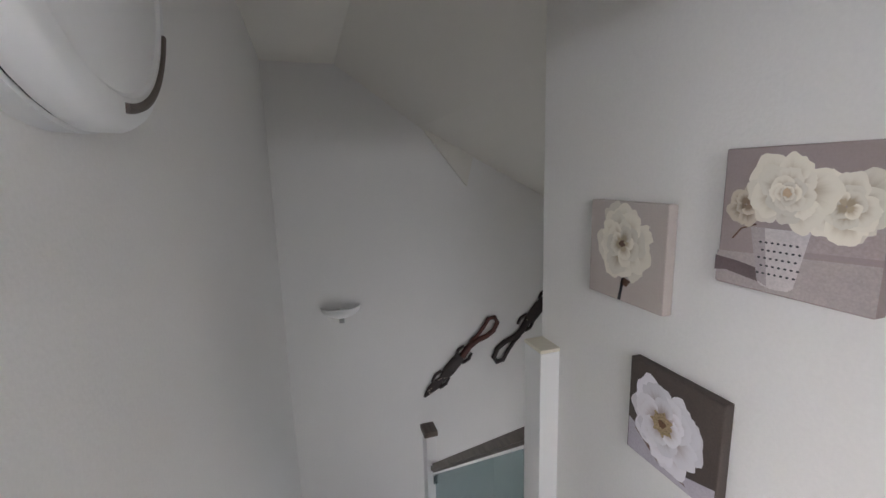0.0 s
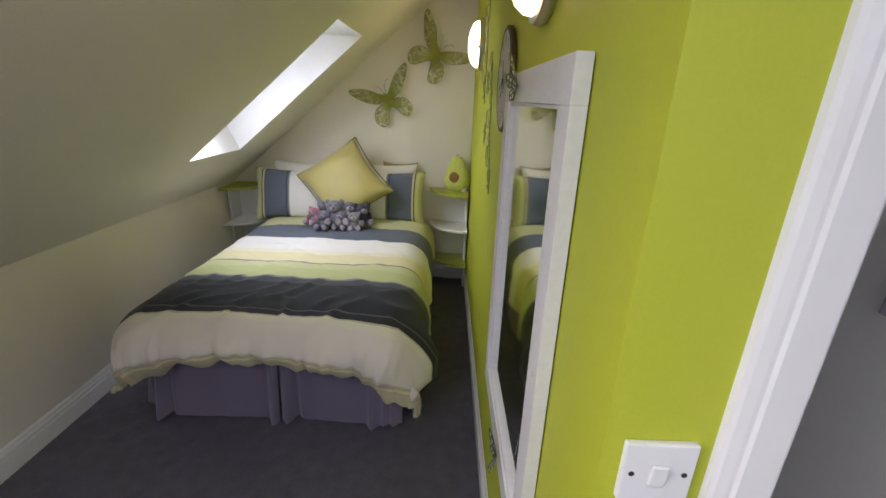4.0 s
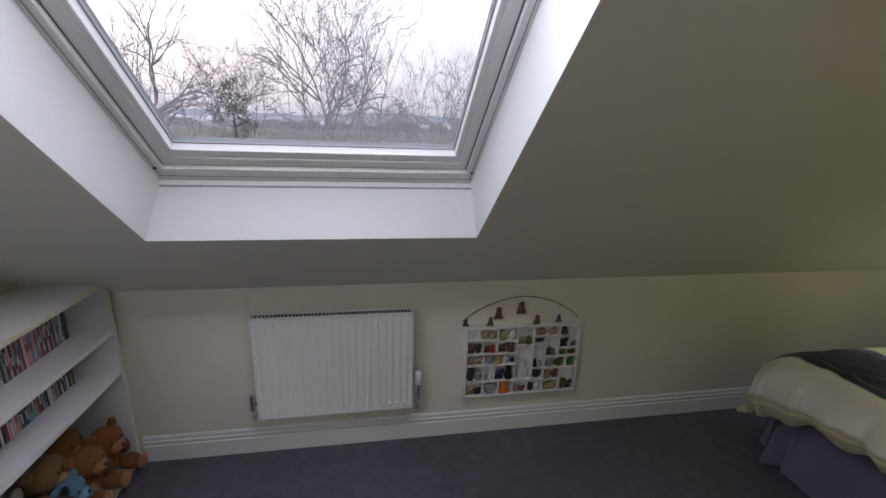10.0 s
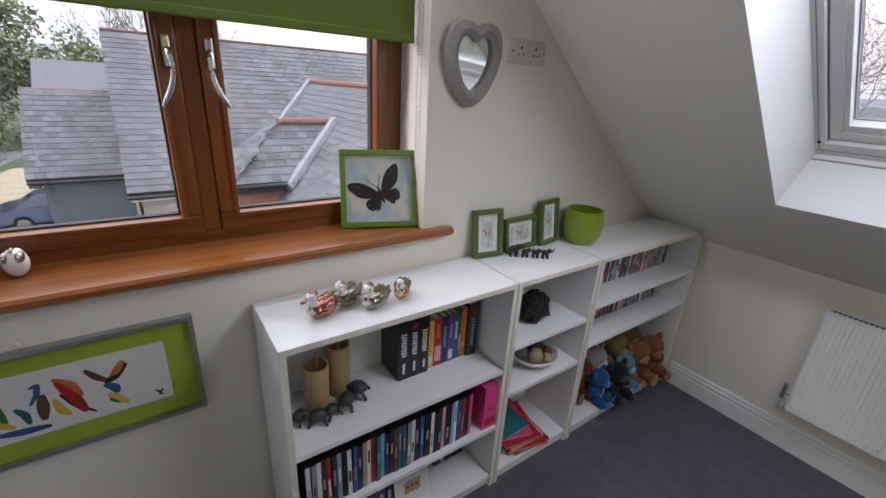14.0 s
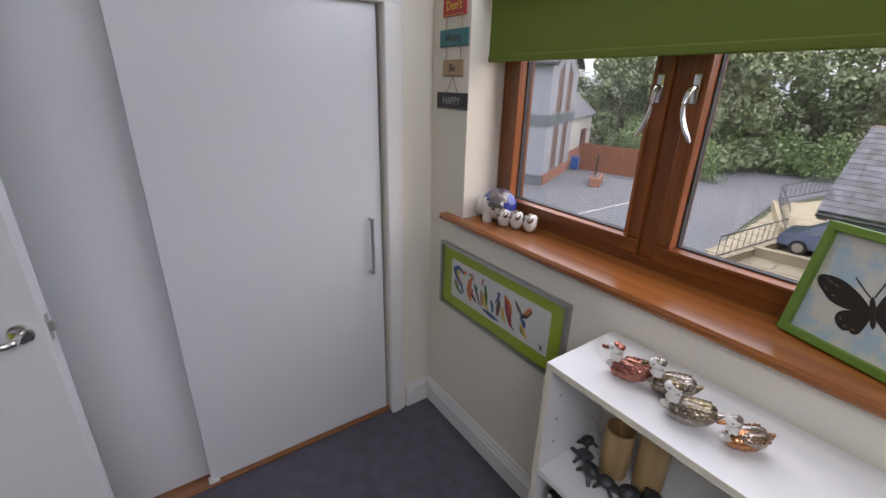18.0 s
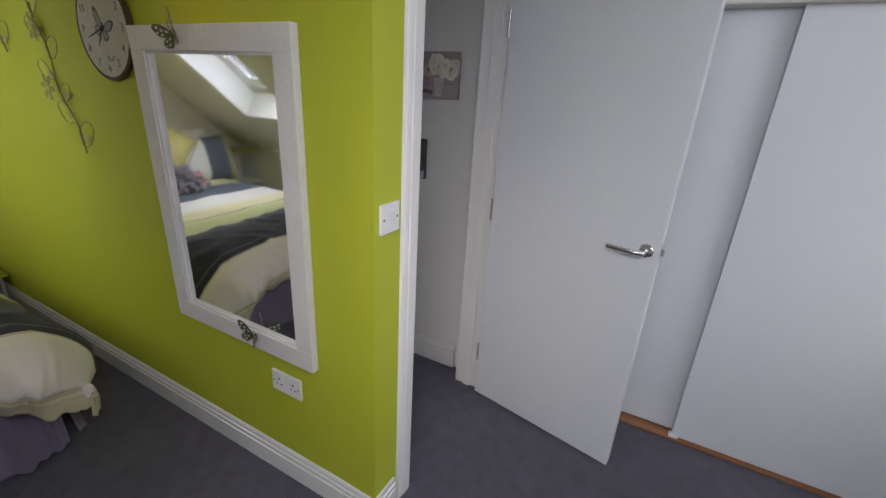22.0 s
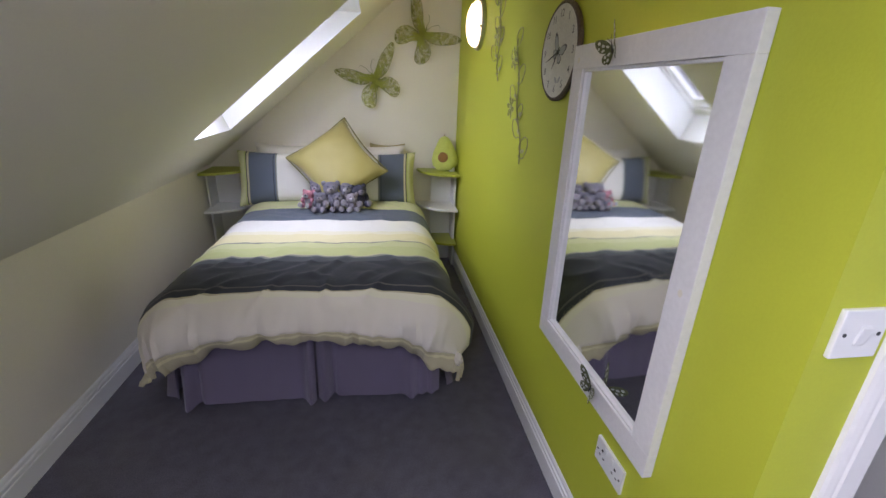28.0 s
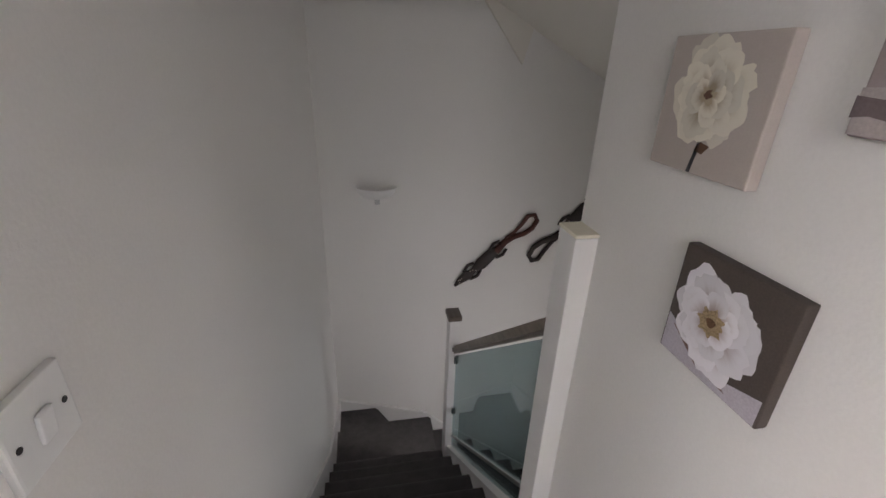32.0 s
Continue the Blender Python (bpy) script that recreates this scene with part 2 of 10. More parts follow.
def prism(bm, outline, a, b, axis="y"):
    """A prism of a closed outline of (p, q) pairs, drawn out from a to b along an axis. p, q are the other two axes in order."""
    def at(p, q, t):
        return {"x": (t, p, q), "y": (p, t, q), "z": (p, q, t)}[axis]
    lo = [bm.verts.new(at(p, q, a)) for p, q in outline]
    hi = [bm.verts.new(at(p, q, b)) for p, q in outline]
    bm.faces.new(lo)
    bm.faces.new(hi[::-1])
    k = len(outline)
    for i in range(k):
        bm.faces.new((lo[i], hi[i], hi[(i + 1) % k], lo[(i + 1) % k]))
    bmesh.ops.recalc_face_normals(bm, faces=bm.faces[:])
    return bm


def cyl(bm, r0, r1, z0, z1, m=None, seg=20, cap=True):
    r = bmesh.ops.create_cone(bm, cap_ends=cap, segments=seg, radius1=r0, radius2=r1, depth=z1 - z0)
    bmesh.ops.translate(bm, verts=r["verts"], vec=(0, 0, (z0 + z1) / 2))
    if m is not None:
        bmesh.ops.transform(bm, matrix=m, verts=r["verts"])
    return bm


def ball(bm, c, r, sx=1.0, sy=1.0, sz=1.0, seg=12, m=None):
    """An ellipsoid at c."""
    g = bmesh.ops.create_uvsphere(bm, u_segments=seg, v_segments=max(6, seg * 2 // 3), radius=r)
    mm = Matrix.Translation(c) @ (m or Matrix()) @ Matrix.Diagonal((sx, sy, sz, 1))
    bmesh.ops.transform(bm, matrix=mm, verts=g["verts"])
    return bm


def lathe(bm, profile, seg=24, m=None):
    """A turned body from (radius, height) pairs."""
    rings = []
    for r, z in profile:
        rings.append([bm.verts.new((max(r, 1e-4) * math.cos(2 * math.pi * i / seg), max(r, 1e-4) * math.sin(2 * math.pi * i / seg), z)) for i in range(seg)])
    for a, b in zip(rings, rings[1:]):
        for i in range(seg):
            bm.faces.new((a[i], a[(i + 1) % seg], b[(i + 1) % seg], b[i]))
    bm.faces.new(rings[0][::-1])
    bm.faces.new(rings[-1])
    if m is not None:
        bmesh.ops.transform(bm, matrix=m, verts=[v for ring in rings for v in ring])
    return bm


def tube(bm, pts, r, seg=8, taper=None):
    """A round rod along points."""
    pts = [Vector(p) for p in pts]
    rings = []
    for i, p in enumerate(pts):
        d = (pts[min(i + 1, len(pts) - 1)] - pts[max(i - 1, 0)]).normalized()
        side = d.cross(Vector((0, 0, 1)))
        if side.length < 0.05:
            side = d.cross(Vector((1, 0, 0)))
        side.normalize()
        up = side.cross(d)
        k = r * (taper[i] if taper else 1)
        rings.append([bm.verts.new(p + k * (math.cos(2 * math.pi * j / seg) * side + math.sin(2 * math.pi * j / seg) * up)) for j in range(seg)])
    for a, b in zip(rings, rings[1:]):
        for j in range(seg):
            bm.faces.new((a[j], a[(j + 1) % seg], b[(j + 1) % seg], b[j]))
    bm.faces.new(rings[0][::-1])
    bm.faces.new(rings[-1])
    return bm


def part(name, bm, material, parent=None, label="", smooth=False):
    """Links a bmesh as one mesh object under a thing or a part."""
    me = bpy.data.meshes.new(name)
    bm.normal_update()
    bm.to_mesh(me)
    bm.free()
    if smooth:
        me.shade_smooth()
        me.set_sharp_from_angle(angle=radians(40))
    for mm in material if isinstance(material, (list, tuple)) else (material,):
        me.materials.append(mm)
    ob = new(name, me)
    if parent is not None:
        ob.parent = parent
    if label:
        ob["label"] = label
    return ob


def thing(name, label, category, m=None, group=""):
    """An empty at a thing's base that carries its parts."""
    ob = new(name)
    ob.empty_display_size = 0.05
    if m is not None:
        ob.matrix_world = m
    return tagged(ob, label, category, group)


def setting(name, bm, material, label="", parent=None, smooth=False):
    ob = part(name, bm, material, parent, smooth=smooth)
    return tagged(ob, label, "", "", "structure") if parent is None else ob


# ---- plan ----
WEST, GREEN, EAST, SOUTH, NORTH = -1.34, 0.73, 1.79, -1.11, 4.21
DOORWALL, LANDL, LANDR, BACK = 0.90, 0.87, 1.745, 4.21
KNEE, TAN, CEIL = 0.875, 0.84, 2.47
GEND, GTAPER = 0.726, 1.12
ANG = math.atan(TAN)
SLOPE = Matrix.Translation((WEST, 0, KNEE)) @ Matrix.Rotation(-ANG, 4, "Y")
ULEN = (CEIL - KNEE) / math.sin(ANG)
WALL = 0.2

# floors
bm = bmesh.new()
bx(bm, WEST - 0.1, EAST + 0.02, SOUTH - 0.1, DOORWALL + 0.01, -0.2, 0)
bx(bm, WEST - 0.1, GREEN + 0.05, DOORWALL + 0.01, NORTH + 0.1, -0.2, 0)
bx(bm, LANDL - 0.05, LANDR + 0.04, DOORWALL + 0.01, 1.912, -0.2, 0)
setting("floor", bm, M_CARPET, "purple-grey cut pile carpet over the attic bedroom")

# west knee wall, green wall, south wall with its window opening
setting("wall_west", box(WEST - WALL, WEST, SOUTH - 0.3, NORTH + 0.3, -0.2, KNEE + 0.05), M_CREAM, "low cream knee wall under the sloping ceiling")
bm = bmesh.new()
bx(bm, GREEN, LANDL, GTAPER, NORTH, -2.8, CEIL)
prism(bm, ((GEND + (GREEN - GEND) * 0.128 / (GTAPER - DOORWALL), DOORWALL + 0.128), (LANDL, DOORWALL + 0.128), (LANDL, GTAPER), (GREEN, GTAPER)), -2.8, CEIL, "z")
setting("wall_green", bm, M_GREEN, "lime green painted stud wall beside the bed")
setting("wall_landing_west", box(LANDL, LANDL + 0.004, DOORWALL + 0.13, BACK, -2.8, CEIL), M_WHITEWALL, "white landing face of the stud wall")
bm = bmesh.new()
prism(bm, ((GEND, DOORWALL), (0.935, DOORWALL), (0.935, DOORWALL + 0.128), (GEND + (GREEN - GEND) * 0.128 / (GTAPER - DOORWALL), DOORWALL + 0.128)), 0, CEIL, "z")
setting("wall_door_west", bm, M_GREEN, "narrow green return beside the doorway")
setting("wall_door_head", box(0.935, 1.665, DOORWALL, DOORWALL + 0.128, 1.99, CEIL), M_CREAM, "wall above the doorway")
setting("wall_door_east", box(1.665, EAST + 0.15, DOORWALL, DOORWALL + 0.128, 0, CEIL), M_WHITEWALL, "white wall behind the open door")
bm = bmesh.new()
WX0, WX1, WZ0, WZ1 = 0.225, 1.55, 1.065, 2.12
bx(bm, WEST - 0.2, WX0, SOUTH - 0.28, SOUTH, -0.2, CEIL)
bx(bm, WX1, EAST + 0.2, SOUTH - 0.28, SOUTH, -0.2, CEIL)
bx(bm, WX0, WX1, SOUTH - 0.28, SOUTH, -0.2, WZ0)
bx(bm, WX0, WX1, SOUTH - 0.28, SOUTH, WZ1, CEIL)
setting("wall_south", bm, M_CREAM, "cream gable wall with a deep window opening")
setting("wall_north", box(WEST - 0.2, GREEN, NORTH, NORTH + 0.2, -0.2, CEIL + 0.1), M_CREAM, "cream gable wall behind the bed")
bm = bmesh.new()
OY0, OY1, OZ = -0.885, 0.70, 1.86
bx(bm, EAST, EAST + 0.12, SOUTH - 0.1, OY0, 0, CEIL)
bx(bm, EAST, EAST + 0.12, OY1, DOORWALL, 0, CEIL)
bx(bm, EAST, EAST + 0.12, OY0, OY1, OZ, CEIL)
setting("wall_east", bm, M_CREAM, "cream wall round the wardrobe opening")
bm = bmesh.new()
bx(bm, EAST + 0.12, 2.5, OY0 - 0.05, OY1 + 0.05, OZ + 0.05, OZ + 0.1)
bx(bm, 2.5, 2.55, OY0 - 0.1, OY1 + 0.1, -0.1, OZ + 0.1)
bx(bm, EAST + 0.12, 2.5, OY0 - 0.1, OY0 - 0.05, -0.1, OZ + 0.1)
bx(bm, EAST + 0.12, 2.5, OY1 + 0.05, OY1 + 0.1, -0.1, OZ + 0.1)
setting("wall_wardrobe", bm, M_WHITEWALL, "plain white lining of the built-in wardrobe")
setting("floor_wardrobe", box(EAST + 0.02, 2.5, OY0 - 0.05, OY1 + 0.05, -0.1, 0.004), M_LAMFLOOR, "brown laminate floor inside the wardrobe")


# sloping ceiling with two roof window openings; (u0, u1, y0, y1) on the slope
def roof_hole(bm, u0, u1, y0, y1, low, high, side, n1=0.214, n2=0.25):
    """Splayed linings of one roof window opening."""
    for outline in (((u0, 0), (u0 + low, n1), (u0 + low, n2), (u0, n2)), ((u1, 0), (u1 - high, n1), (u1 - high, n2), (u1, n2))):
        prism(bm, outline, y0, y1, "y")
    for ya, s in ((y0, side[0]), (y1, -side[1])):
        lo = [bm.verts.new(p) for p in ((u0, ya, 0), (u0 + low, ya + s, n1), (u0 + low, ya + s, n2), (u0, ya, n2))]
        hi = [bm.verts.new(p) for p in ((u1, ya, 0), (u1 - high, ya + s, n1), (u1 - high, ya + s, n2), (u1, ya, n2))]
        for i in range(4):
            bm.faces.new((lo[i], hi[i], hi[(i + 1) % 4], lo[(i + 1) % 4]))
        bm.faces.new(lo)
        bm.faces.new(hi)
    bmesh.ops.recalc_face_normals(bm, faces=bm.faces[:])


HOLE_A = (0.505, 1.98, -0.472, 0.668)
HOLE_B = (0.542, 1.690, 2.88, 3.50)
bm = bmesh.new()
ys = [SOUTH - 0.28, HOLE_A[2], HOLE_A[3], HOLE_B[2], HOLE_B[3], NORTH + 0.2]
for y0, y1, hole in ((ys[0], ys[1], None), (ys[1], ys[2], HOLE_A), (ys[2], ys[3], None), (ys[3], ys[4], HOLE_B), (ys[4], ys[5], None)):
    for u0, u1 in ((-0.25, ULEN + 0.25),) if hole is None else ((-0.25, hole[0]), (hole[1], ULEN + 0.25)):
        bx(bm, u0, u1, y0, y1, 0, 0.25)
bmesh.ops.transform(bm, matrix=SLOPE, verts=bm.verts[:])
setting("ceiling_slope", bm, M_CEIL, "white sloping ceiling under the rafters")
for i, (hole, low, high, side) in enumerate(((HOLE_A, 0.088, 0.255, (0.05, 0.022)), (HOLE_B, 0.075, 0.255, (0.03, 0.03)))):
    bm = bmesh.new()
    roof_hole(bm, *hole, low, high, side)
    bmesh.ops.transform(bm, matrix=SLOPE, verts=bm.verts[:])
    setting(f"trim_roof_window_{i + 1}", bm, M_REVEAL, "bright white splayed lining of the roof window")
bm = bmesh.new()
bx(bm, WEST + (CEIL - KNEE) / TAN - 0.3, EAST + 0.8, SOUTH - 0.28, DOORWALL + 0.12, CEIL, CEIL + 0.15)
bx(bm, WEST + (CEIL - KNEE) / TAN - 0.3, 1.38, DOORWALL + 0.12, BACK + 0.2, CEIL, CEIL + 0.15)
setting("ceiling", bm, M_CEIL, "flat white ceiling strip along the ridge")

# daylight standing in the openings: the upper part of each roof window, and the gable window above the blind's hem
window_lamp("daylight_roof_large", SLOPE @ Matrix.Translation((1.58, (HOLE_A[2] + HOLE_A[3]) / 2, 0.20)) @ Matrix.Rotation(radians(22), 4, "Y"), 0.26, 0.95, DAYLIGHT[0])
window_lamp("daylight_roof_small", SLOPE @ Matrix.Translation((1.02, HOLE_B[2] + 0.12, 0.185)) @ Matrix.Rotation(radians(-14), 4, "X"), 0.72, 0.15, DAYLIGHT[1])
window_lamp("daylight_gable", pose((WX0 + WX1) / 2, SOUTH + 0.02, 2.03, 60, 0, 0), 1.2, 0.14, DAYLIGHT[2])

# ---- landing and stairs ----
setting("wall_landing_east", box(LANDR, LANDR + 0.11, DOORWALL + 0.128, 1.930, -2.8, CEIL), M_WHITEWALL, "white landing wall hung with canvases")
setting("wall_stairs_north", box(LANDL, 3.4, BACK, BACK + 0.2, -3.0, CEIL + 0.1), M_WHITEWALL, "white end wall of the stairwell")
# the gap left in the east wall is added for the fill lamp
bm = bmesh.new()
bx(bm, 3.3, 3.4, 1.7, BACK, -0.3, 1.8)
bx(bm, 3.3, 3.4, 1.7, 2.3, -1.3, -0.3)
bx(bm, 3.3, 3.4, 2.9, BACK, -1.3, -0.3)
bx(bm, 3.3, 3.4, 1.7, BACK, -3.0, -1.3)
bx(bm, LANDR + 0.11, 3.3, 1.7, 1.8, -3.0, CEIL)
setting("wall_stairwell_east", bm, M_WHITEWALL, "plain white walls closing the stairwell")
setting("floor_lower", box(LANDL, 3.4, 1.7, BACK + 0.1, -3.1, -2.95), M_STAIRCARPET, "dark carpeted floor below the stairs")
# unseen fill lamp, added to brighten the stairwell
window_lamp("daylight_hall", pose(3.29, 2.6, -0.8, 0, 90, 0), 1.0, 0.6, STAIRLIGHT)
bm = bmesh.new()
prism(bm, ((1.375, CEIL), (2.0, 2.03), (3.4, 1.30), (3.4, 2.7), (1.375, 2.7)), DOORWALL + 0.12, BACK, "y")
setting("ceiling_stairs", bm, M_CEIL, "sloping plaster ceiling over the stairwell")
bm = bmesh.new()
prism(bm, ((1.97, 2.08), (2.45, 1.84), (2.38, 1.56)), BACK - 0.03, BACK - 0.001, "y")
setting("trim_ceiling_fold", bm, M_CEIL, "shallow plaster fold where the slope meets the end wall")

RISE, GOING, TOPY, NX, NY = 0.194, 0.229, 1.925, 1.745, 3.235
stairs = thing("staircase", "dark grey carpeted stairs turning in winders, with white strings", "staircase", pose(LANDL, TOPY, 0))
tagged(stairs, kind="structure")


def tread_mesh(outline, top, depth):
    bm = bmesh.new()
    prism(bm, outline, top - depth, top, "z")
    return bm


STEPS, SEND = 7, 1.79
for i in range(STEPS):
    y0, z0 = TOPY + GOING * i, -RISE * i - (0.003 if i == 0 else 0.0)
    nose = [(y0 - 0.03 + 0.030 * math.sin(radians(a)), z0 - 0.030 + 0.030 * math.cos(radians(a))) for a in (0, 30, 60, 90, 120, 150)]
    bm = bmesh.new()
    prism(bm, [(y0 - 0.10, z0)] + nose + [(y0 - 0.022, z0 - 0.07), (y0 - 0.022, z0 - RISE), (y0 + GOING - 0.1, z0 - RISE), (y0 + GOING - 0.1, z0 - RISE - 0.05), (y0 - 0.10, z0 - RISE - 0.05)], LANDL + 0.02, SEND - 0.075, "x")
    bmesh.ops.translate(bm, verts=bm.verts[:], vec=(-LANDL, -TOPY, 0))
    part("tread", bm, M_STAIRCARPET, stairs, smooth=False)
zb = -RISE * STEPS
PX, PY, RUN = 1.70, 3.375, TOPY + GOING * (STEPS - 1) - 0.02
kites = (((LANDL, RUN), (PX + 0.04, RUN), (PX, PY), (LANDL, 3.79)), ((PX, PY), (1.228, BACK), (LANDL, BACK), (LANDL, 3.74)), ((PX, PY - 0.03), (1.767, PY), (1.767, BACK), (1.20, BACK)))
for i, k in enumerate(kites):
    z = zb - RISE * i
    bm = tread_mesh(k, z, 0.30)
    bmesh.ops.bevel(bm, geom=[e for e in bm.edges if all(v.co.z > z - 0.01 for v in e.verts)], offset=0.018, segments=3, affect="EDGES")
    bmesh.ops.translate(bm, verts=bm.verts[:], vec=(-LANDL, -TOPY, 0))
    part("winder", bm, M_STAIRCARPET, stairs)
for i in range(5):
    bm = box(1.72 + GOING * i, 1.767 + GOING * (i + 1), NY + 0.06, BACK, zb - RISE * (3 + i) - 0.25, zb - RISE * (3 + i), 0.015)
    bmesh.ops.translate(bm, verts=bm.verts[:], vec=(-LANDL, -TOPY, 0))
    part("lower_tread", bm, M_STAIRCARPET, stairs)


def string_outline(extra):
    s = RISE / GOING
    return ((TOPY - 0.03, extra), (NY + 0.02, -(NY - TOPY) * s + extra), (NY + 0.02, -(NY - TOPY) * s - 0.3), (TOPY - 0.03, -0.3))


for name, x0, x1, up in (("wall_string", LANDL + 0.005, LANDL + 0.022, 0.10), ("outer_string", NX - 0.03, NX + 0.02, 0.03)):
    bm = bmesh.new()
    prism(bm, string_outline(up), x0, x1, "x")
    bmesh.ops.translate(bm, verts=bm.verts[:], vec=(-LANDL, -TOPY, 0))
    part(name, bm, M_GLOSS, stairs, "white painted string")
bm = bmesh.new()
prism(bm, ((NY + 0.02, -(NY - TOPY) * RISE / GOING + 0.10), (BACK, zb - 0.07), (BACK, zb - 0.6), (NY + 0.02, zb - 0.6)), LANDL + 0.005, LANDL + 0.022, "x")
prism(bm, ((LANDL + 0.022, -1.42), (1.42, -1.585), (1.74, -1.70), (1.86, -1.83), (3.25, -2.98), (3.0, -3.0), (1.6, -2.3), (LANDL + 0.022, -1.75)), BACK - 0.022, BACK, "y")
bmesh.ops.translate(bm, verts=bm.verts[:], vec=(-LANDL, -TOPY, 0))
part("wall_skirting", bm, M_GLOSS, stairs, "white painted skirting stepping down the winders")

M_OAKGREY = wood("grey brown oak", (0.10, 0.076, 0.06), (0.18, 0.142, 0.115), 0.4, 1, 1.0, 0.1)
M_BALGLASS = pane_material("balustrade glass", (0.57, 0.67, 0.68), 0.12)
bal = thing("balustrade", "glass balustrade with oak handrail and white newel posts", "balustrade", pose(NX, TOPY, 0))
tagged(bal, kind="structure")


def local(bm, ob):
    bmesh.ops.transform(bm, matrix=ob.matrix_world.inverted(), verts=bm.verts[:])
    return bm


part("upper_newel", local(box(1.686, 1.766, 1.838, 1.928, -0.3, 1.172, 0.003), bal), M_GLOSS, bal, "white square newel on the landing")
part("upper_cap", local(box(1.684, 1.768, 1.835, 1.930, 1.174, 1.184, 0.003), bal), M_LAMEDGE, bal, "cream newel cap")
part("lower_newel", local(box(NX - 0.047, NX + 0.021, NY - 0.045, NY + 0.045, -2.9, 0.055, 0.003), bal), M_GLOSS, bal, "white square newel at the winders")
part("lower_cap", local(box(NX - 0.058, NX + 0.030, NY - 0.055, NY + 0.06, 0.055, 0.09, 0.006), bal), M_OAKGREY, bal, "grey brown oak cap")
RS = (-0.13 - 0.90) / (NY - 0.05 - 1.94)
bm = bmesh.new()
prism(bm, ((1.94, 0.90), (NY - 0.04, 0.90 + RS * (NY - 0.04 - 1.94)), (NY - 0.04, 0.835 + RS * (NY - 0.04 - 1.94)), (1.94, 0.835)), NX - 0.025, NX + 0.04, "x")
bmesh.ops.bevel(bm, geom=bm.edges[:], offset=0.012, segments=2, affect="EDGES")
part("handrail", local(bm, bal), M_OAKGREY, bal, "grey brown oak handrail", smooth=True)
bm = bmesh.new()
ga, gb = 1.955, NY - 0.055
prism(bm, ((ga, 0.82 + RS * (ga - 1.94)), (gb, 0.82 + RS * (gb - 1.94)), (gb, 0.03 - (gb - TOPY) * RISE / GOING), (ga, 0.03 - (ga - TOPY) * RISE / GOING)), NX + 0.002, NX + 0.012, "x")
pane = part("glass_panel", local(bm, bal), M_BALGLASS, bal, "clear green-tinted glass panel")
pane.visible_shadow = False
bm = bmesh.new()
prism(bm, [(y, 0.135 + e - (y - TOPY) * RISE / GOING) for y, e in ((ga, 0.0), (gb, 0.0), (gb, 0.022), (ga, 0.022))], NX - 0.004, NX + 0.018, "x")
part("glass_rail", local(bm, bal), M_STEEL, bal, "thin metal edging along the foot of the glass")
for y, z in ((1.948, 0.66), (1.948, 0.24), (NY - 0.05, -0.24), (NY - 0.05, -0.68)):
    part("glass_clip", local(box(NX - 0.012, NX + 0.026, y - 0.012, y + 0.022, z - 0.03, z + 0.03, 0.004), bal), M_CHROME, bal, "chrome glass clamp")

# ---- skirting and architraves ----
SKIRT = ((0, 0), (0.015, 0), (0.015, 0.085), (0.010, 0.088), (0.013, 0.098), (0.013, 0.108), (0.008, 0.112), (0.008, 0.126), (0.003, 0.135), (0, 0.135))


def skirting(name, axis, at_, side, a, b):
    """A moulded skirting board on a wall: axis is the way it runs, side the way it faces."""
    bm = bmesh.new()
    prism(bm, tuple((at_ + side * p, q) for p, q in SKIRT), a, b, axis)
    return setting(name, bm, M_GLOSS, "white gloss moulded skirting board")


skirting("baseboard_west", "y", WEST, 1, -0.81, NORTH)
skirting("baseboard_green", "y", GREEN, -1, GTAPER, NORTH)
bm = bmesh.new()
prism(bm, tuple((-p, q) for p, q in SKIRT), 0, math.hypot(GTAPER - DOORWALL, GREEN - GEND), "y")
bmesh.ops.transform(bm, matrix=pose(GEND, DOORWALL, 0, 0, 0, -math.degrees(math.atan2(GREEN - GEND, GTAPER - DOORWALL))), verts=bm.verts[:])
setting("baseboard_corner", bm, M_GLOSS, "white gloss moulded skirting board")
skirting("baseboard_south", "x", SOUTH, 1, 0.82, EAST)
skirting("baseboard_east", "y", EAST, -1, SOUTH + 0.018, -0.972)
skirting("baseboard_landing", "y", LANDR, -1, 1.10, 1.845)
skirting("baseboard_north", "x", NORTH, -1, WEST, GREEN)
skirting("baseboard_return", "x", DOORWALL, -1, GEND - 0.015, 0.84)

ARCH = ((0, 0), (0.0, 0.015), (0.005, 0.018), (0.046, 0.018), (0.050, 0.0145), (0.056, 0.0145), (0.068, 0.012), (0.074, 0.008), (0.076, 0.0))


def architrave(name, axis, face, side, edge, away, z0, z1, label="white moulded architrave"):
    """An upright moulding: face is the wall's plane, side the way it faces, edge the inner edge, away the way it widens."""
    bm = bmesh.new()
    pts = []
    for w, d in ARCH:
        pts.append((edge + away * w, face + side * d) if axis == "x" else (face + side * d, edge + away * w))
    prism(bm, tuple(pts), z0, z1, "z")
    return setting(name, bm, M_GLOSS, label)


def head_moulding(name, axis, face, side, z, a, b):
    bm = bmesh.new()
    if axis == "x":
        prism(bm, tuple((face + side * d, z + w) for w, d in ARCH), a, b, "x")
    else:
        prism(bm, tuple((face + side * d, z + w) for w, d in ARCH), a, b, "y")
    return setting(name, bm, M_GLOSS, "white moulded architrave")


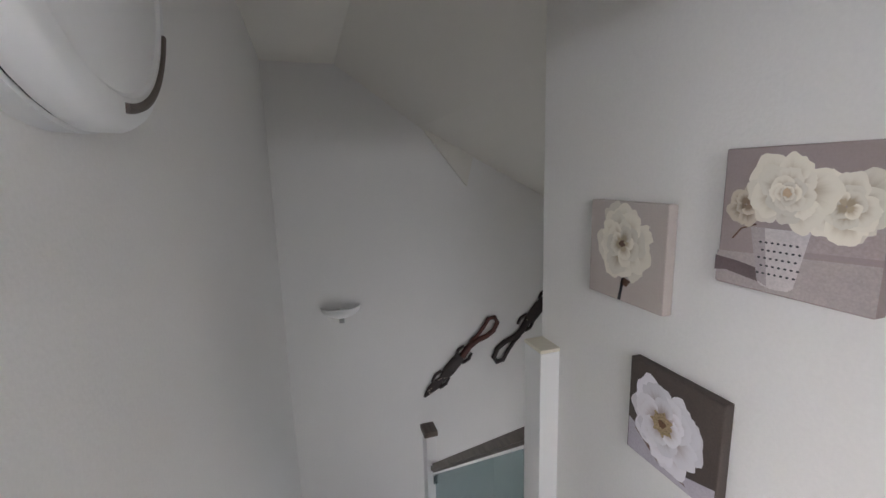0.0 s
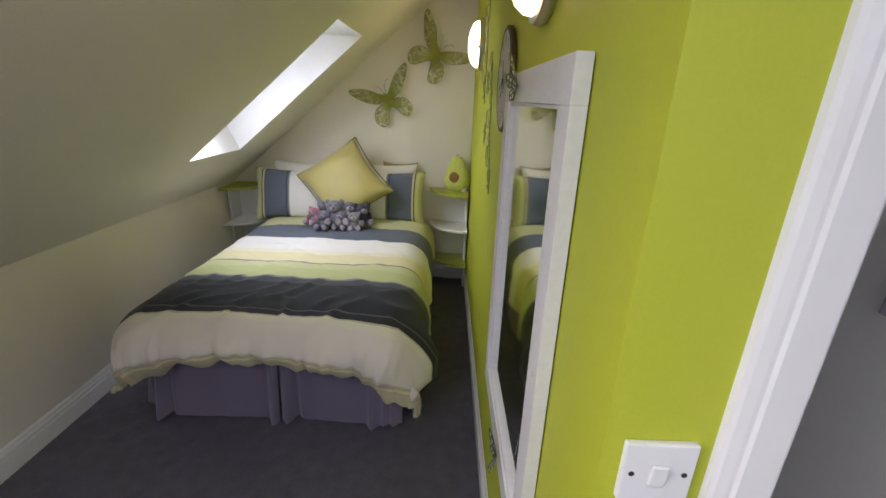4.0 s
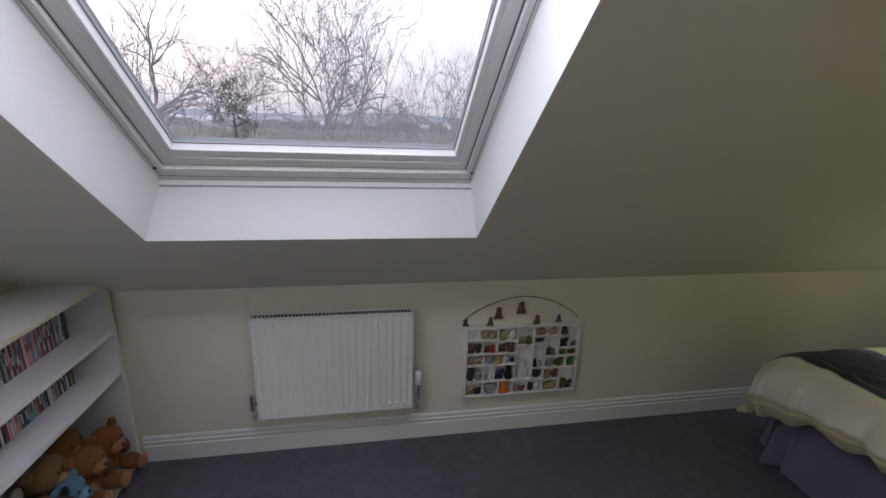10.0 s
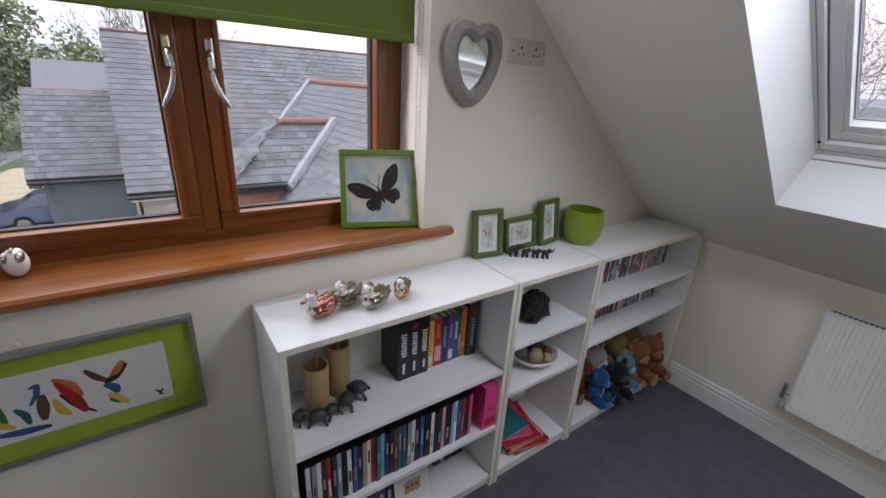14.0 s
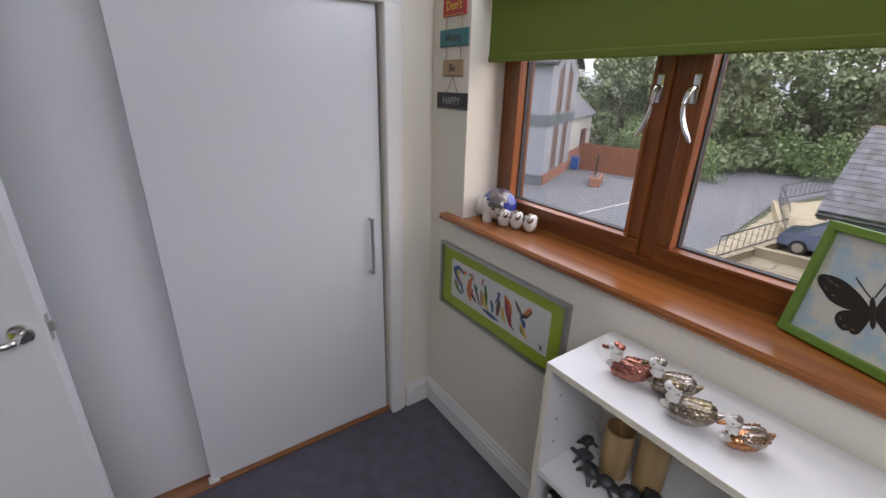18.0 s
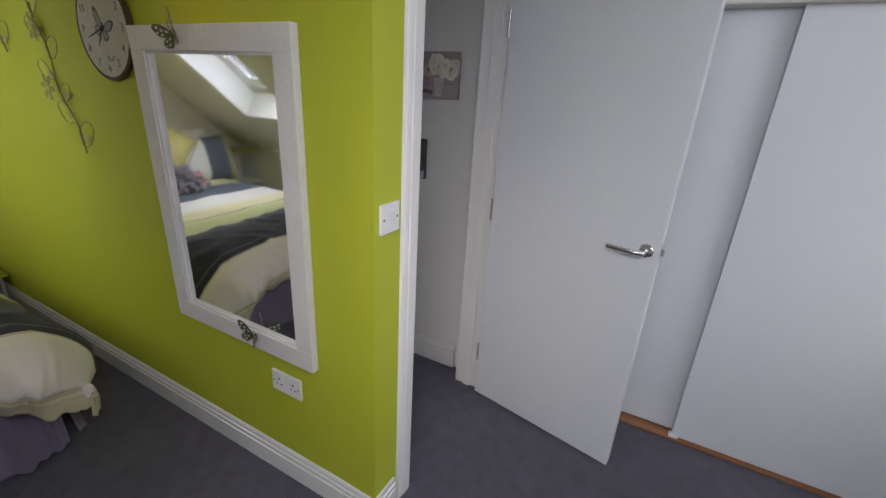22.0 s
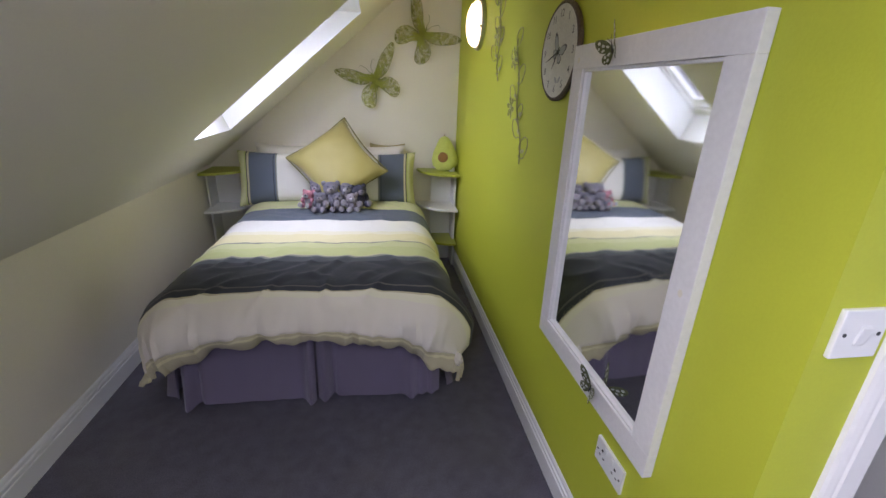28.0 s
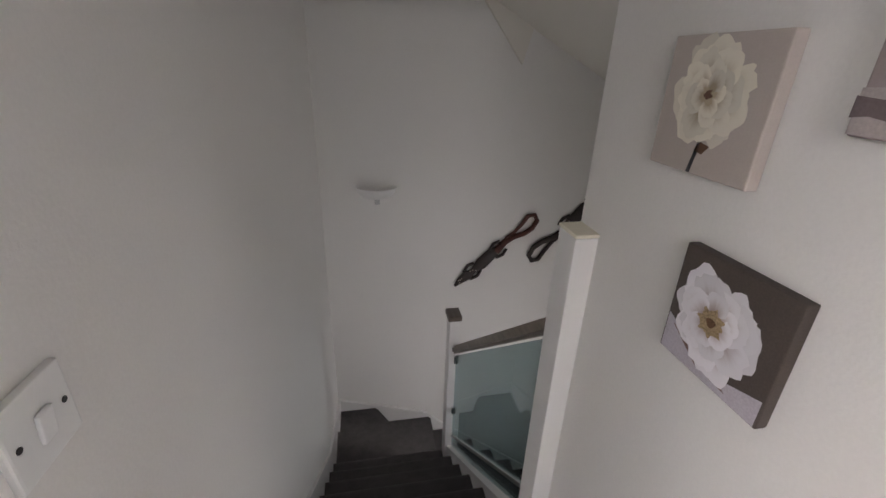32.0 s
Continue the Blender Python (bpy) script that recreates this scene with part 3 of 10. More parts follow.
# doorway: linings, stops, architraves both sides
DX0, DX1 = 0.935, 1.665
for nm, x0, x1, sx in (("west", DX0 - 0.018, DX0 + 0.003, 1), ("east", DX1 - 0.022, DX1 + 0.004, -1)):
    bm = bmesh.new()
    bx(bm, x0, x1, DOORWALL - 0.004, DOORWALL + 0.136, 0, 1.985, None, 0.002)
    e = x1 if sx > 0 else x0
    bx(bm, e, e + sx * 0.009, DOORWALL + 0.045, DOORWALL + 0.085, 0, 1.973, None, 0.002)
    setting(f"trim_door_lining_{nm}", bm, M_GLOSS, "white gloss door lining with a stop")
setting("trim_door_lining_head", box(DX0, DX1, DOORWALL - 0.004, DOORWALL + 0.136, 1.985, 2.005, 0.002), M_GLOSS, "white gloss door lining head")
architrave("trim_door_west", "x", DOORWALL, -1, DX0, -1, 0, 2.07)
architrave("trim_door_east", "x", DOORWALL, -1, DX1, 1, 0, 2.07)
architrave("trim_door_landing_west", "x", DOORWALL + 0.128, 1, DX0, -1, 0, 2.07)
architrave("trim_door_landing_east", "x", DOORWALL + 0.128, 1, DX1, 1, 0, 2.07)
head_moulding("trim_door_head", "x", DOORWALL, -1, 1.995, DX0 - 0.07, DX1 + 0.07)
# wardrobe opening
architrave("trim_wardrobe_south", "y", EAST, -1, OY0, -1, 0, OZ)
architrave("trim_wardrobe_north", "y", EAST, -1, OY1, 1, 0, OZ)
head_moulding("trim_wardrobe_head", "y", EAST, -1, OZ, OY0 - 0.076, OY1 + 0.076)


# ---- doors ----
def lever(parent, at_, sx, label="polished chrome lever handle"):
    """A round rose and a straight lever pointing along sx from it; the door's face looks along +y of the parent."""
    h = part("handle_rose", lathe(bmesh.new(), ((0.026, 0), (0.026, 0.006), (0.022, 0.010), (0.010, 0.011)), 24, Matrix.Translation(at_) @ Matrix.Rotation(radians(-90), 4, "X")), M_CHROME, parent, "round chrome rose", True)
    bm = bmesh.new()
    x, y, z = at_
    tube(bm, [(x, y + 0.008, z), (x, y + 0.045, z), (x + sx * 0.010, y + 0.052, z), (x + sx * 0.05, y + 0.054, z), (x + sx * 0.128, y + 0.052, z)], 0.009, 10)
    part("lever", bm, M_CHROME, h, label, True)


leaf_dir = math.degrees(math.atan2(0.191 - 0.90, 1.515 - 1.655))
door = thing("door_1", "plain white flush door standing open into the bedroom", "door", pose(1.650, 0.893, 0.008, 0, 0, leaf_dir))
tagged(door, kind="structure")
part("door_leaf", box(0.0, 0.722, -0.042, 0.0, 0, 1.965, 0.002), M_DOOR, door, smooth=False)
lever(door, (0.678, -0.042, 1.012), -1)
for o in door.children_recursive:
    if o.name.startswith(("handle_rose", "lever")):
        o.data.transform(Matrix.Translation((0, -0.042, 0)) @ Matrix.Diagonal((1, -1, 1, 1)) @ Matrix.Translation((0, 0.042, 0)))
        o.data.flip_normals()
part("latch_plate", box(0.722, 0.7235, -0.029, -0.013, 0.975, 1.045, 0.0005), M_STEEL, door, "steel latch plate")
part("latch", box(0.723, 0.734, -0.027, -0.015, 1.0, 1.025, 0.002), M_STEEL, door, "steel latch tongue")
for z in (0.20, 0.97, 1.73):
    bm = bmesh.new()
    cyl(bm, 0.0045, 0.0045, z, z + 0.10, Matrix.Translation((-0.004, -0.043, 0)), 10)
    bx(bm, -0.004, 0.003, -0.0435, -0.0415, z, z + 0.10)
    part("hinge", bm, M_STEEL, door, "brushed steel butt hinge")

ward = thing("sliding_wardrobe_doors", "pair of plain white sliding wardrobe doors, partly open", "wardrobe door", pose(EAST + 0.03, OY0, 0))
tagged(ward, kind="structure")
part("front_door", box(0.0, 0.018, 0.012, 0.83, 0.018, OZ + 0.01, 0.002), M_DOOR, ward)
part("rear_door", box(0.045, 0.063, 0.62, OY1 - OY0 + 0.04, 0.018, OZ + 0.01, 0.002), M_DOOR, ward)
bm = bmesh.new()
bx(bm, -0.035, -0.022, 0.065, 0.077, 0.80, 1.055, None, 0.003)
for z in (0.80, 1.043):
    bx(bm, -0.034, 0.002, 0.065, 0.077, z, z + 0.012, None, 0.003)
part("pull_handle", bm, M_STEEL, ward, "brushed steel bar handle")
part("floor_track", box(-0.02, 0.08, 0.0, OY1 - OY0, 0.004, 0.012), M_LAMFLOOR, ward, "brown threshold strip")
part("floor_guide", box(-0.012, 0.02, 0.80, 0.84, 0.012, 0.026, 0.002), M_PLASTIC, ward, "white plastic floor guide")
part("top_track", box(-0.01, 0.085, 0.0, OY1 - OY0, OZ + 0.012, OZ + 0.04), M_STEEL, ward, "aluminium top track")


# ---- roof windows ----
def roof_window(name, u0, u1, y0, y1, n0, label):
    """A centre-pivot roof window on the slope: fixed frame, sash, seals and pane."""
    w = thing(name, label, "roof window", SLOPE @ Matrix.Translation((u0, y0, n0)))
    tagged(w, kind="structure")
    L, Wd = u1 - u0, y1 - y0
    def ring(nm, a, b, z0, z1, material, lab, bev=0.003):
        """a, b: insets of the outer and inner edge as (bottom, side)."""
        for nm2, r in ((nm + "_bottom", (a[0], b[0], a[1], Wd - a[1])), (nm + "_top", (L - b[1], L - a[1], a[1], Wd - a[1])), (nm + "_side", (b[0], L - b[1], a[1], b[1])), (nm + "_side", (b[0], L - b[1], Wd - b[1], Wd - a[1]))):
            part(nm2, box(*r, z0, z1, bev), material, w, lab)
    ring("frame", (-0.012, -0.012), (0.055, 0.026), -0.03, 0.05, M_GLOSS, "white painted fixed frame")
    ring("seal", (0.055, 0.026), (0.060, 0.031), -0.012, 0.04, M_SEALGREY, "grey rubber seal", 0.0)
    ring("sash", (0.060, 0.031), (0.098, 0.066), -0.016, 0.045, M_GLOSS, "white painted sash")
    ring("bead", (0.098, 0.066), (0.134, 0.082), -0.013, 0.04, M_GLOSS, "white glazing bead")
    ring("glazing_seal", (0.134, 0.082), (0.138, 0.086), 0.014, 0.036, M_SEALGREY, "grey glazing seal", 0.0)
    t, s = 0.04, 0.03
    g = part("pane", box(t + s + 0.01, L - t - s - 0.01, t + s + 0.01, Wd - t - s - 0.01, 0.022, 0.028), M_PANEROOF, w, "clear glass, greyed to dim the view out")
    # shadow off: the grey dims only the sky seen, daylight enters in full
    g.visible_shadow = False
    for y in (0.008, Wd - 0.008):
        part("screw_cap", cyl(bmesh.new(), 0.006, 0.006, -0.034, -0.028, Matrix.Translation((0.06, y, 0)), 12), M_DARKMETAL, w, "dark bolt hole")
    for nm, r in (("joint_bottom", (0.014, 0.017, 0.0, Wd)), ("joint_side", (0.014, L - 0.1, 0.006, 0.009)), ("joint_side", (0.014, L - 0.1, Wd - 0.009, Wd - 0.006))):
        part(nm, box(*r, -0.0312, -0.028), M_SEALGREY, w, "thin grey joint in the frame")
    for nm, r in (("lining_joint", (-0.022, -0.015, -0.008, Wd + 0.008)),):
        part(nm, box(*r, -0.052, -0.046), M_SEALGREY, w, "grey joint between lining and frame")
    part("flashing_bottom", box(-0.14, -0.012, -0.1, Wd + 0.1, 0.03, 0.06), M_DARKMETAL, w, "grey metal flashing")
    return w


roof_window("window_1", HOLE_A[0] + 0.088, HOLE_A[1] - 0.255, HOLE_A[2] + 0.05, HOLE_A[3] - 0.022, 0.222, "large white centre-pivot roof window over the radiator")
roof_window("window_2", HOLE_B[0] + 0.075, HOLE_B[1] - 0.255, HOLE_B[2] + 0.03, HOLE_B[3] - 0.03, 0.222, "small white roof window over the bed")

# ---- gable window ----
FY = SOUTH - 0.205
win = thing("window_3", "golden oak casement window with two lights and a deep sill", "window", pose(0, FY, WZ0))
tagged(win, kind="structure")
F0, F1, FZ1 = WX0 - 0.02, WX1 + 0.02, 1.06
part("frame_bottom", box(F0, F1, -0.035, 0.03, 0.0, 0.045, 0.004), M_FRAMEWOOD, win)
part("frame_top", box(F0, F1, -0.035, 0.03, FZ1 - 0.05, FZ1, 0.004), M_FRAMEWOOD, win)
part("frame_side", box(F0, F0 + 0.07, -0.035, 0.03, 0.045, FZ1 - 0.05, 0.004), M_FRAMEWOODV, win)
part("frame_side", box(F1 - 0.07, F1, -0.035, 0.03, 0.045, FZ1 - 0.05, 0.004), M_FRAMEWOODV, win)
part("mullion", box(0.832, 0.880, -0.035, 0.03, 0.045, FZ1 - 0.05, 0.004), M_FRAMEWOODV, win)
for a, b in ((F0 + 0.07, 0.832), (0.880, F1 - 0.07)):
    s = 0.052
    part("sash_rail", box(a, b, -0.03, 0.04, 0.045, 0.045 + s, 0.006), M_FRAMEWOOD, win)
    part("sash_rail", box(a, b, -0.03, 0.04, FZ1 - 0.05 - s, FZ1 - 0.05, 0.006), M_FRAMEWOOD, win)
    part("sash_stile", box(a, a + s, -0.03, 0.04, 0.045 + s, FZ1 - 0.05 - s, 0.006), M_FRAMEWOODV, win)
    part("sash_stile", box(b - s, b, -0.03, 0.04, 0.045 + s, FZ1 - 0.05 - s, 0.006), M_FRAMEWOODV, win)
    for r in ((a + s, b - s, 0.045 + s, 0.045 + s + 0.005), (a + s, a + s + 0.005, 0.045 + s + 0.005, FZ1 - 0.05 - s), (b - s - 0.005, b - s, 0.045 + s + 0.005, FZ1 - 0.05 - s)):
        part("glazing_seal", box(r[0], r[1], -0.012, 0.012, r[2], r[3], 0.002), M_RUBBER, win, "dark glazing gasket")
    for r, m_ in (((a + s - 0.014, b - s + 0.014, 0.045 + s - 0.014, 0.045 + s - 0.001), M_FRAMEWOOD), ((a + s - 0.014, a + s - 0.001, 0.045 + s, FZ1 - 0.05 - s), M_FRAMEWOODV), ((b - s + 0.001, b - s + 0.014, 0.045 + s, FZ1 - 0.05 - s), M_FRAMEWOODV)):
        part("glazing_bead", box(r[0], r[1], 0.030, 0.047, r[2], r[3], 0.004), m_, win, "raised glazing bead")
    g = part("pane", box(a + s - 0.005, b - s + 0.005, 0.002, 0.008, 0.04 + s, FZ1 - 0.045 - s), M_PANE, win, "clear glass, greyed to dim the view out")
    g.visible_shadow = False
for x, d in ((0.807, -1), (0.904, 1)):
    h = part("handle_plate", box(x - 0.010, x + 0.010, 0.04, 0.052, 0.492, 0.568, 0.005), M_CHROME, win, "chrome handle plate")
    bm = bmesh.new()
    lever = []
    for k in range(15):
        q = k / 14
        lever.append((x + d * (0.028 * q * q - 0.010 * math.sin(q * math.pi)), 0.05 + 0.036 * math.sin(min(1.0, q * 3) * math.pi / 2) - 0.008 * q, 0.532 + 0.012 * math.sin(min(1.0, q * 4) * math.pi) - 0.132 * q))
    tube(bm, lever, 0.0066, 12, [1.25, 1.3, 1.2, 1.05, 0.95, 0.9, 0.92, 1.0, 1.08, 1.12, 1.12, 1.08, 1.0, 0.85, 0.5])
    part("handle_lever", bm, M_CHROME, h, "curved chrome lever", True)
bm = bmesh.new()
bx(bm, WX0 + 0.002, WX1 - 0.002, FY + 0.03, SOUTH, WZ0 - 0.002, WZ0 + 0.012)
prism(bm, ((SOUTH - 0.001, WZ0 - 0.016), (SOUTH + 0.032, WZ0 - 0.016), (SOUTH + 0.040, WZ0 - 0.008), (SOUTH + 0.040, WZ0 + 0.004), (SOUTH + 0.032, WZ0 + 0.012), (SOUTH - 0.001, WZ0 + 0.012)), 0.117, 1.661, "x")
setting("window_sill", bm, M_SILL, "varnished orange-brown hardwood window board")

# ---- bed ----
def stripes(name, stops, rough=0.9, along="V", weave=700.0):
    """Woven cloth with bands of colour along one way of its layout."""
    m, n, l = nodes_of(name)
    b = n["Principled BSDF"]
    uv, sep = n.new("ShaderNodeUVMap"), n.new("ShaderNodeSeparateXYZ")
    uv.uv_map = "cloth"
    ramp = n.new("ShaderNodeValToRGB")
    ramp.color_ramp.interpolation = "CONSTANT"
    els = ramp.color_ramp.elements
    els.remove(els[1])
    els[0].position, els[0].color = 0.0, (*stops[0][1], 1)
    for p, c in stops[1:]:
        els.new(p).color = (*c, 1)
    l.new(uv.outputs["UV"], sep.inputs["Vector"])
    l.new(sep.outputs["Y" if along == "V" else "X"], ramp.inputs["Fac"])
    tex, big = noise_node(n, l, weave, 2.0), noise_node(n, l, 6.0, 3.0)
    mul = n.new("ShaderNodeMixRGB")
    mul.blend_type, mul.inputs["Fac"].default_value = "OVERLAY", 0.22
    l.new(ramp.outputs["Color"], mul.inputs["Color1"])
    l.new(tex.outputs["Fac"], mul.inputs["Color2"])
    l.new(mul.outputs["Color"], b.inputs["Base Color"])
    bp = n.new("ShaderNodeBump")
    bp.inputs["Strength"].default_value, bp.inputs["Distance"].default_value = 0.25, 0.002
    l.new(tex.outputs["Fac"], bp.inputs["Height"])
    bp2 = n.new("ShaderNodeBump")
    bp2.inputs["Strength"].default_value, bp2.inputs["Distance"].default_value = 0.25, 0.02
    l.new(big.outputs["Fac"], bp2.inputs["Height"])
    l.new(bp.outputs["Normal"], bp2.inputs["Normal"])
    l.new(bp2.outputs["Normal"], b.inputs["Normal"])
    b.inputs["Roughness"].default_value, b.inputs["Sheen Weight"].default_value = rough, 0.08
    return m


C_WHITE, C_CREAM, C_BEIGE, C_LIME, C_PALE = (0.78, 0.76, 0.72), (0.72, 0.66, 0.40), (0.56, 0.50, 0.32), (0.42, 0.46, 0.16), (0.56, 0.57, 0.30)
C_NAVY, C_BLUE, C_GREY = (0.026, 0.029, 0.038), (0.105, 0.125, 0.165), (0.24, 0.25, 0.22)
# foot panel is white cloth; its shade is put into the warmer colour
C_WHITESHADE, C_LINE = (0.74, 0.68, 0.59), (0.115, 0.105, 0.095)
C_SLATE, C_LIMEP, C_WARM = (0.065, 0.075, 0.085), (0.50, 0.53, 0.24), (0.76, 0.72, 0.56)
QL = 2.13
QUILT = stripes("striped duvet cotton", [(p / QL, c) for p, c in (
    (0, C_PALE), (0.33, C_BEIGE), (0.345, C_PALE), (0.40, C_GREY), (0.415, C_BLUE), (0.70, C_WHITE), (0.93, C_WARM), (0.99, C_CREAM), (1.145, C_GREY), (1.16, C_PALE),
    (1.24, C_LIMEP), (1.375, C_BEIGE), (1.385, C_GREY), (1.405, C_SLATE), (1.46, C_NAVY), (1.755, C_LINE), (1.762, C_NAVY), (1.79, C_BEIGE), (1.805, C_WARM), (1.835, C_WHITESHADE), (2.03, C_BEIGE), (2.04, C_CREAM), (2.06, C_BEIGE))])
PILLOW = stripes("striped pillow cotton", [(0, C_PALE), (0.085, C_LIME), (0.10, C_NAVY), (0.11, C_BEIGE), (0.135, C_BLUE), (0.40, C_NAVY), (0.41, C_BLUE), (0.425, C_GREY), (0.44, C_WHITE)], along="U")
M_LINEN = mat("white cotton", (0.78, 0.75, 0.70), 0.9, vary=0.03, scale=9, fine=500, bump=0.3, sheen=0.2)
M_VALANCE = mat("purple grey cotton", (0.175, 0.145, 0.215), 0.95, vary=0.08, scale=5, fine=600, bump=0.35, sheen=0.3)
M_CUSHION = mat("olive green faux silk", (0.40, 0.345, 0.105), 0.5, vary=0.06, scale=7, fine=400, bump=0.25, sheen=0.3)
M_DIVAN = mat("grey divan fabric", (0.12, 0.11, 0.13), 0.95, vary=0.05, fine=400, bump=0.2)


def sheet(cols, rows, at, v0=0.0, v1=1.0):
    """A grid of cols by rows quads with a cloth layout; at(i, j) gives each point in unit steps."""
    bm = bmesh.new()
    uv = bm.loops.layers.uv.new("cloth")
    g = [[bm.verts.new(at(i / cols, v0 + (v1 - v0) * j / rows)) for i in range(cols + 1)] for j in range(rows + 1)]
    for j in range(rows):
        for i in range(cols):
            f = bm.faces.new((g[j][i], g[j][i + 1], g[j + 1][i + 1], g[j + 1][i]))
            for lp, (a, b) in zip(f.loops, ((i, j), (i + 1, j), (i + 1, j + 1), (i, j + 1))):
                lp[uv].uv = (a / cols, v0 + (v1 - v0) * b / rows)
    return bm


BX, HEADY, FOOTY, TOPZ = -0.295, 4.00, 2.14, 0.63


def over_edge(s, flat, r, way):
    """How far along and down a cloth lies when it runs s over a flat of that length with a rounded edge of radius r."""
    if s <= flat:
        return s, 0.0
    a = (s - flat) / r
    if a < math.pi / 2:
        return flat + r * math.sin(a), r * (1 - math.cos(a))
    return flat + r + 0.02 * min(1, (s - flat - r * math.pi / 2) * 5) * way, r + (s - flat - r * math.pi / 2)


def quilt_at(i, j):
    s = (i - 0.5) * 2 * 0.97
    t = j * QL
    t += (0.018 * math.sin(s * 4.2 + 0.6) + 0.010 * noise.noise((s * 3.0, t * 1.5, 2.0))) * math.sin(math.pi * min(1.0, j))
    k = math.copysign(1, s)
    fx, fy = 0.53, HEADY - FOOTY - 0.16
    ox, oy = max(0.0, abs(s) - fx), max(0.0, t - fy)
    side = min(1.0, max(0.0, (abs(s) - 0.22) / 0.40))
    oy *= 0.78 + 0.20 * side + (0.22 if s > 0 else 0.05) * side * side
    o = math.hypot(ox, oy) * (1 - 0.21 * (min(ox, oy) / max(ox, oy, 1e-6)) ** 1.2)
    reach, drop = over_edge(o, 0.0, 0.18, 1.0)
    wh = math.hypot(ox, oy)
    wx, wy = (ox / wh, oy / wh) if wh else (0.0, 0.0)
    flare = 1 + 0.12 * min(1.0, drop * 2) * (1 if ox and oy else 0.0)
    drop = min(drop, 0.555)
    dx, dy = drop * wx, drop * wy
    x, y, z = BX + k * (min(abs(s), fx) + reach * wx * flare), HEADY - min(t, fy) - reach * wy * flare, TOPZ - drop
    foot = min(1.0, max(0.0, (t - 1.0) / 0.7))
    puff = 0.010 * noise.noise((s * 2.2, t * 2.0, 0.3)) + 0.005 * noise.noise((s * 6.0, t * 5.0, 1.7))
    fold = noise.noise((s * 2.4 + t * 3.4, t * 1.3 - s * 2.2, 4.0))
    crease = 0.015 * max(0.0, 1 - abs(fold) * 7) * (0.35 + 0.65 * foot) - 0.004 * max(0.0, 1 - abs(noise.noise((s * 5 - t * 3, t * 4, 8.0))) * 7)
    for cs, ct in ((-0.42, 1.66), (-0.14, 1.69), (0.04, 1.60), (0.27, 1.67), (0.13, 1.46), (-0.30, 1.40)):
        across, along = (s - cs) * 0.80 + (t - ct) * 0.60, (t - ct) * 0.80 - (s - cs) * 0.60
        crease += (0.011 * math.exp(-(across / 0.020) ** 2) - 0.007 * math.exp(-((across - 0.035) / 0.022) ** 2)) * math.exp(-(along / 0.09) ** 2)
    top = 1 - min(1, drop * 3)
    z += (puff + crease) * (0.25 + 0.75 * top) + (0.022 + 0.012 * foot) * (1 - (s / 0.97) ** 2) * (1 if t > 0.1 else t * 10)
    hang_y, hang_x = min(1, max(0, dy - 0.03) * 6), min(1, max(0, dx - 0.03) * 5)
    tuck = noise.noise((s * 4.2 + 3.0, 5.0, 0.0))
    ridge = max(0.0, 1 - abs(noise.noise((s * 7.0 + 0.25 * t, t * 1.2, 6.0))) * 5)
    y -= hang_y * (0.032 * ridge + 0.020 * tuck) + 0.045 * math.sin(min(1, dy * 3.2) * math.pi) * (1 - 0.5 * min(1, dx * 3))
    x += k * hang_x * (0.020 * math.sin(t * 15 + k) + 0.03 * noise.noise((t * 4, k * 3, 1.0))) + k * 0.012 * math.sin(min(1, dx * 3.4) * math.pi)
    x += (0.065 if k > 0 else 0.02) * k * hang_x * math.exp(-((y - 2.34) / 0.22) ** 2) * math.sin(min(1, dx * 2.2) * math.pi)
    for cs in (-0.46, -0.21, -0.04, 0.19, 0.41):
        y += hang_y * 0.016 * math.exp(-((s - cs - 0.02 * math.sin(dy * 9)) / 0.016) ** 2)
    hem = min(1.0, max(0.0, (t - QL + 0.13) / 0.13)) * hang_y
    if hem:
        gather = max(0.0, noise.noise((s * 8.5, 1.0, 3.0))) ** 1.2 * (1 - 0.6 * min(1.0, dx * 3))
        z += hem * (0.042 * gather + 0.012 * math.sin(s * 31) + 0.010 * math.sin(s * 17 + 1.0))
        y += hem ** 2 * (0.035 + 0.03 * gather) * (1 - 0.7 * min(1, dx * 4))
    return (x, y, z)


bed = thing("bed", "double divan bed with a purple-grey valance", "bed", pose(BX, 3.22, 0))


def bed_local(bm):
    bmesh.ops.translate(bm, verts=bm.verts[:], vec=(-BX, -3.22, 0))
    return bm


part("divan_base", bed_local(box(-0.94, 0.34, 2.30, 4.18, 0.06, 0.36, 0.02)), M_DIVAN, bed, "grey fabric divan base")
part("mattress", bed_local(box(-0.95, 0.35, 2.30, 4.185, 0.36, 0.60, 0.05)), M_LINEN, bed, "white mattress", smooth=True)
for x, y in ((-0.85, 2.4), (0.25, 2.4), (-0.85, 4.1), (0.25, 4.1)):
    part("castor", bed_local(cyl(bmesh.new(), 0.025, 0.025, 0.0, 0.06, pose(x, y, 0), 12)), M_BLACK, bed, "black castor")


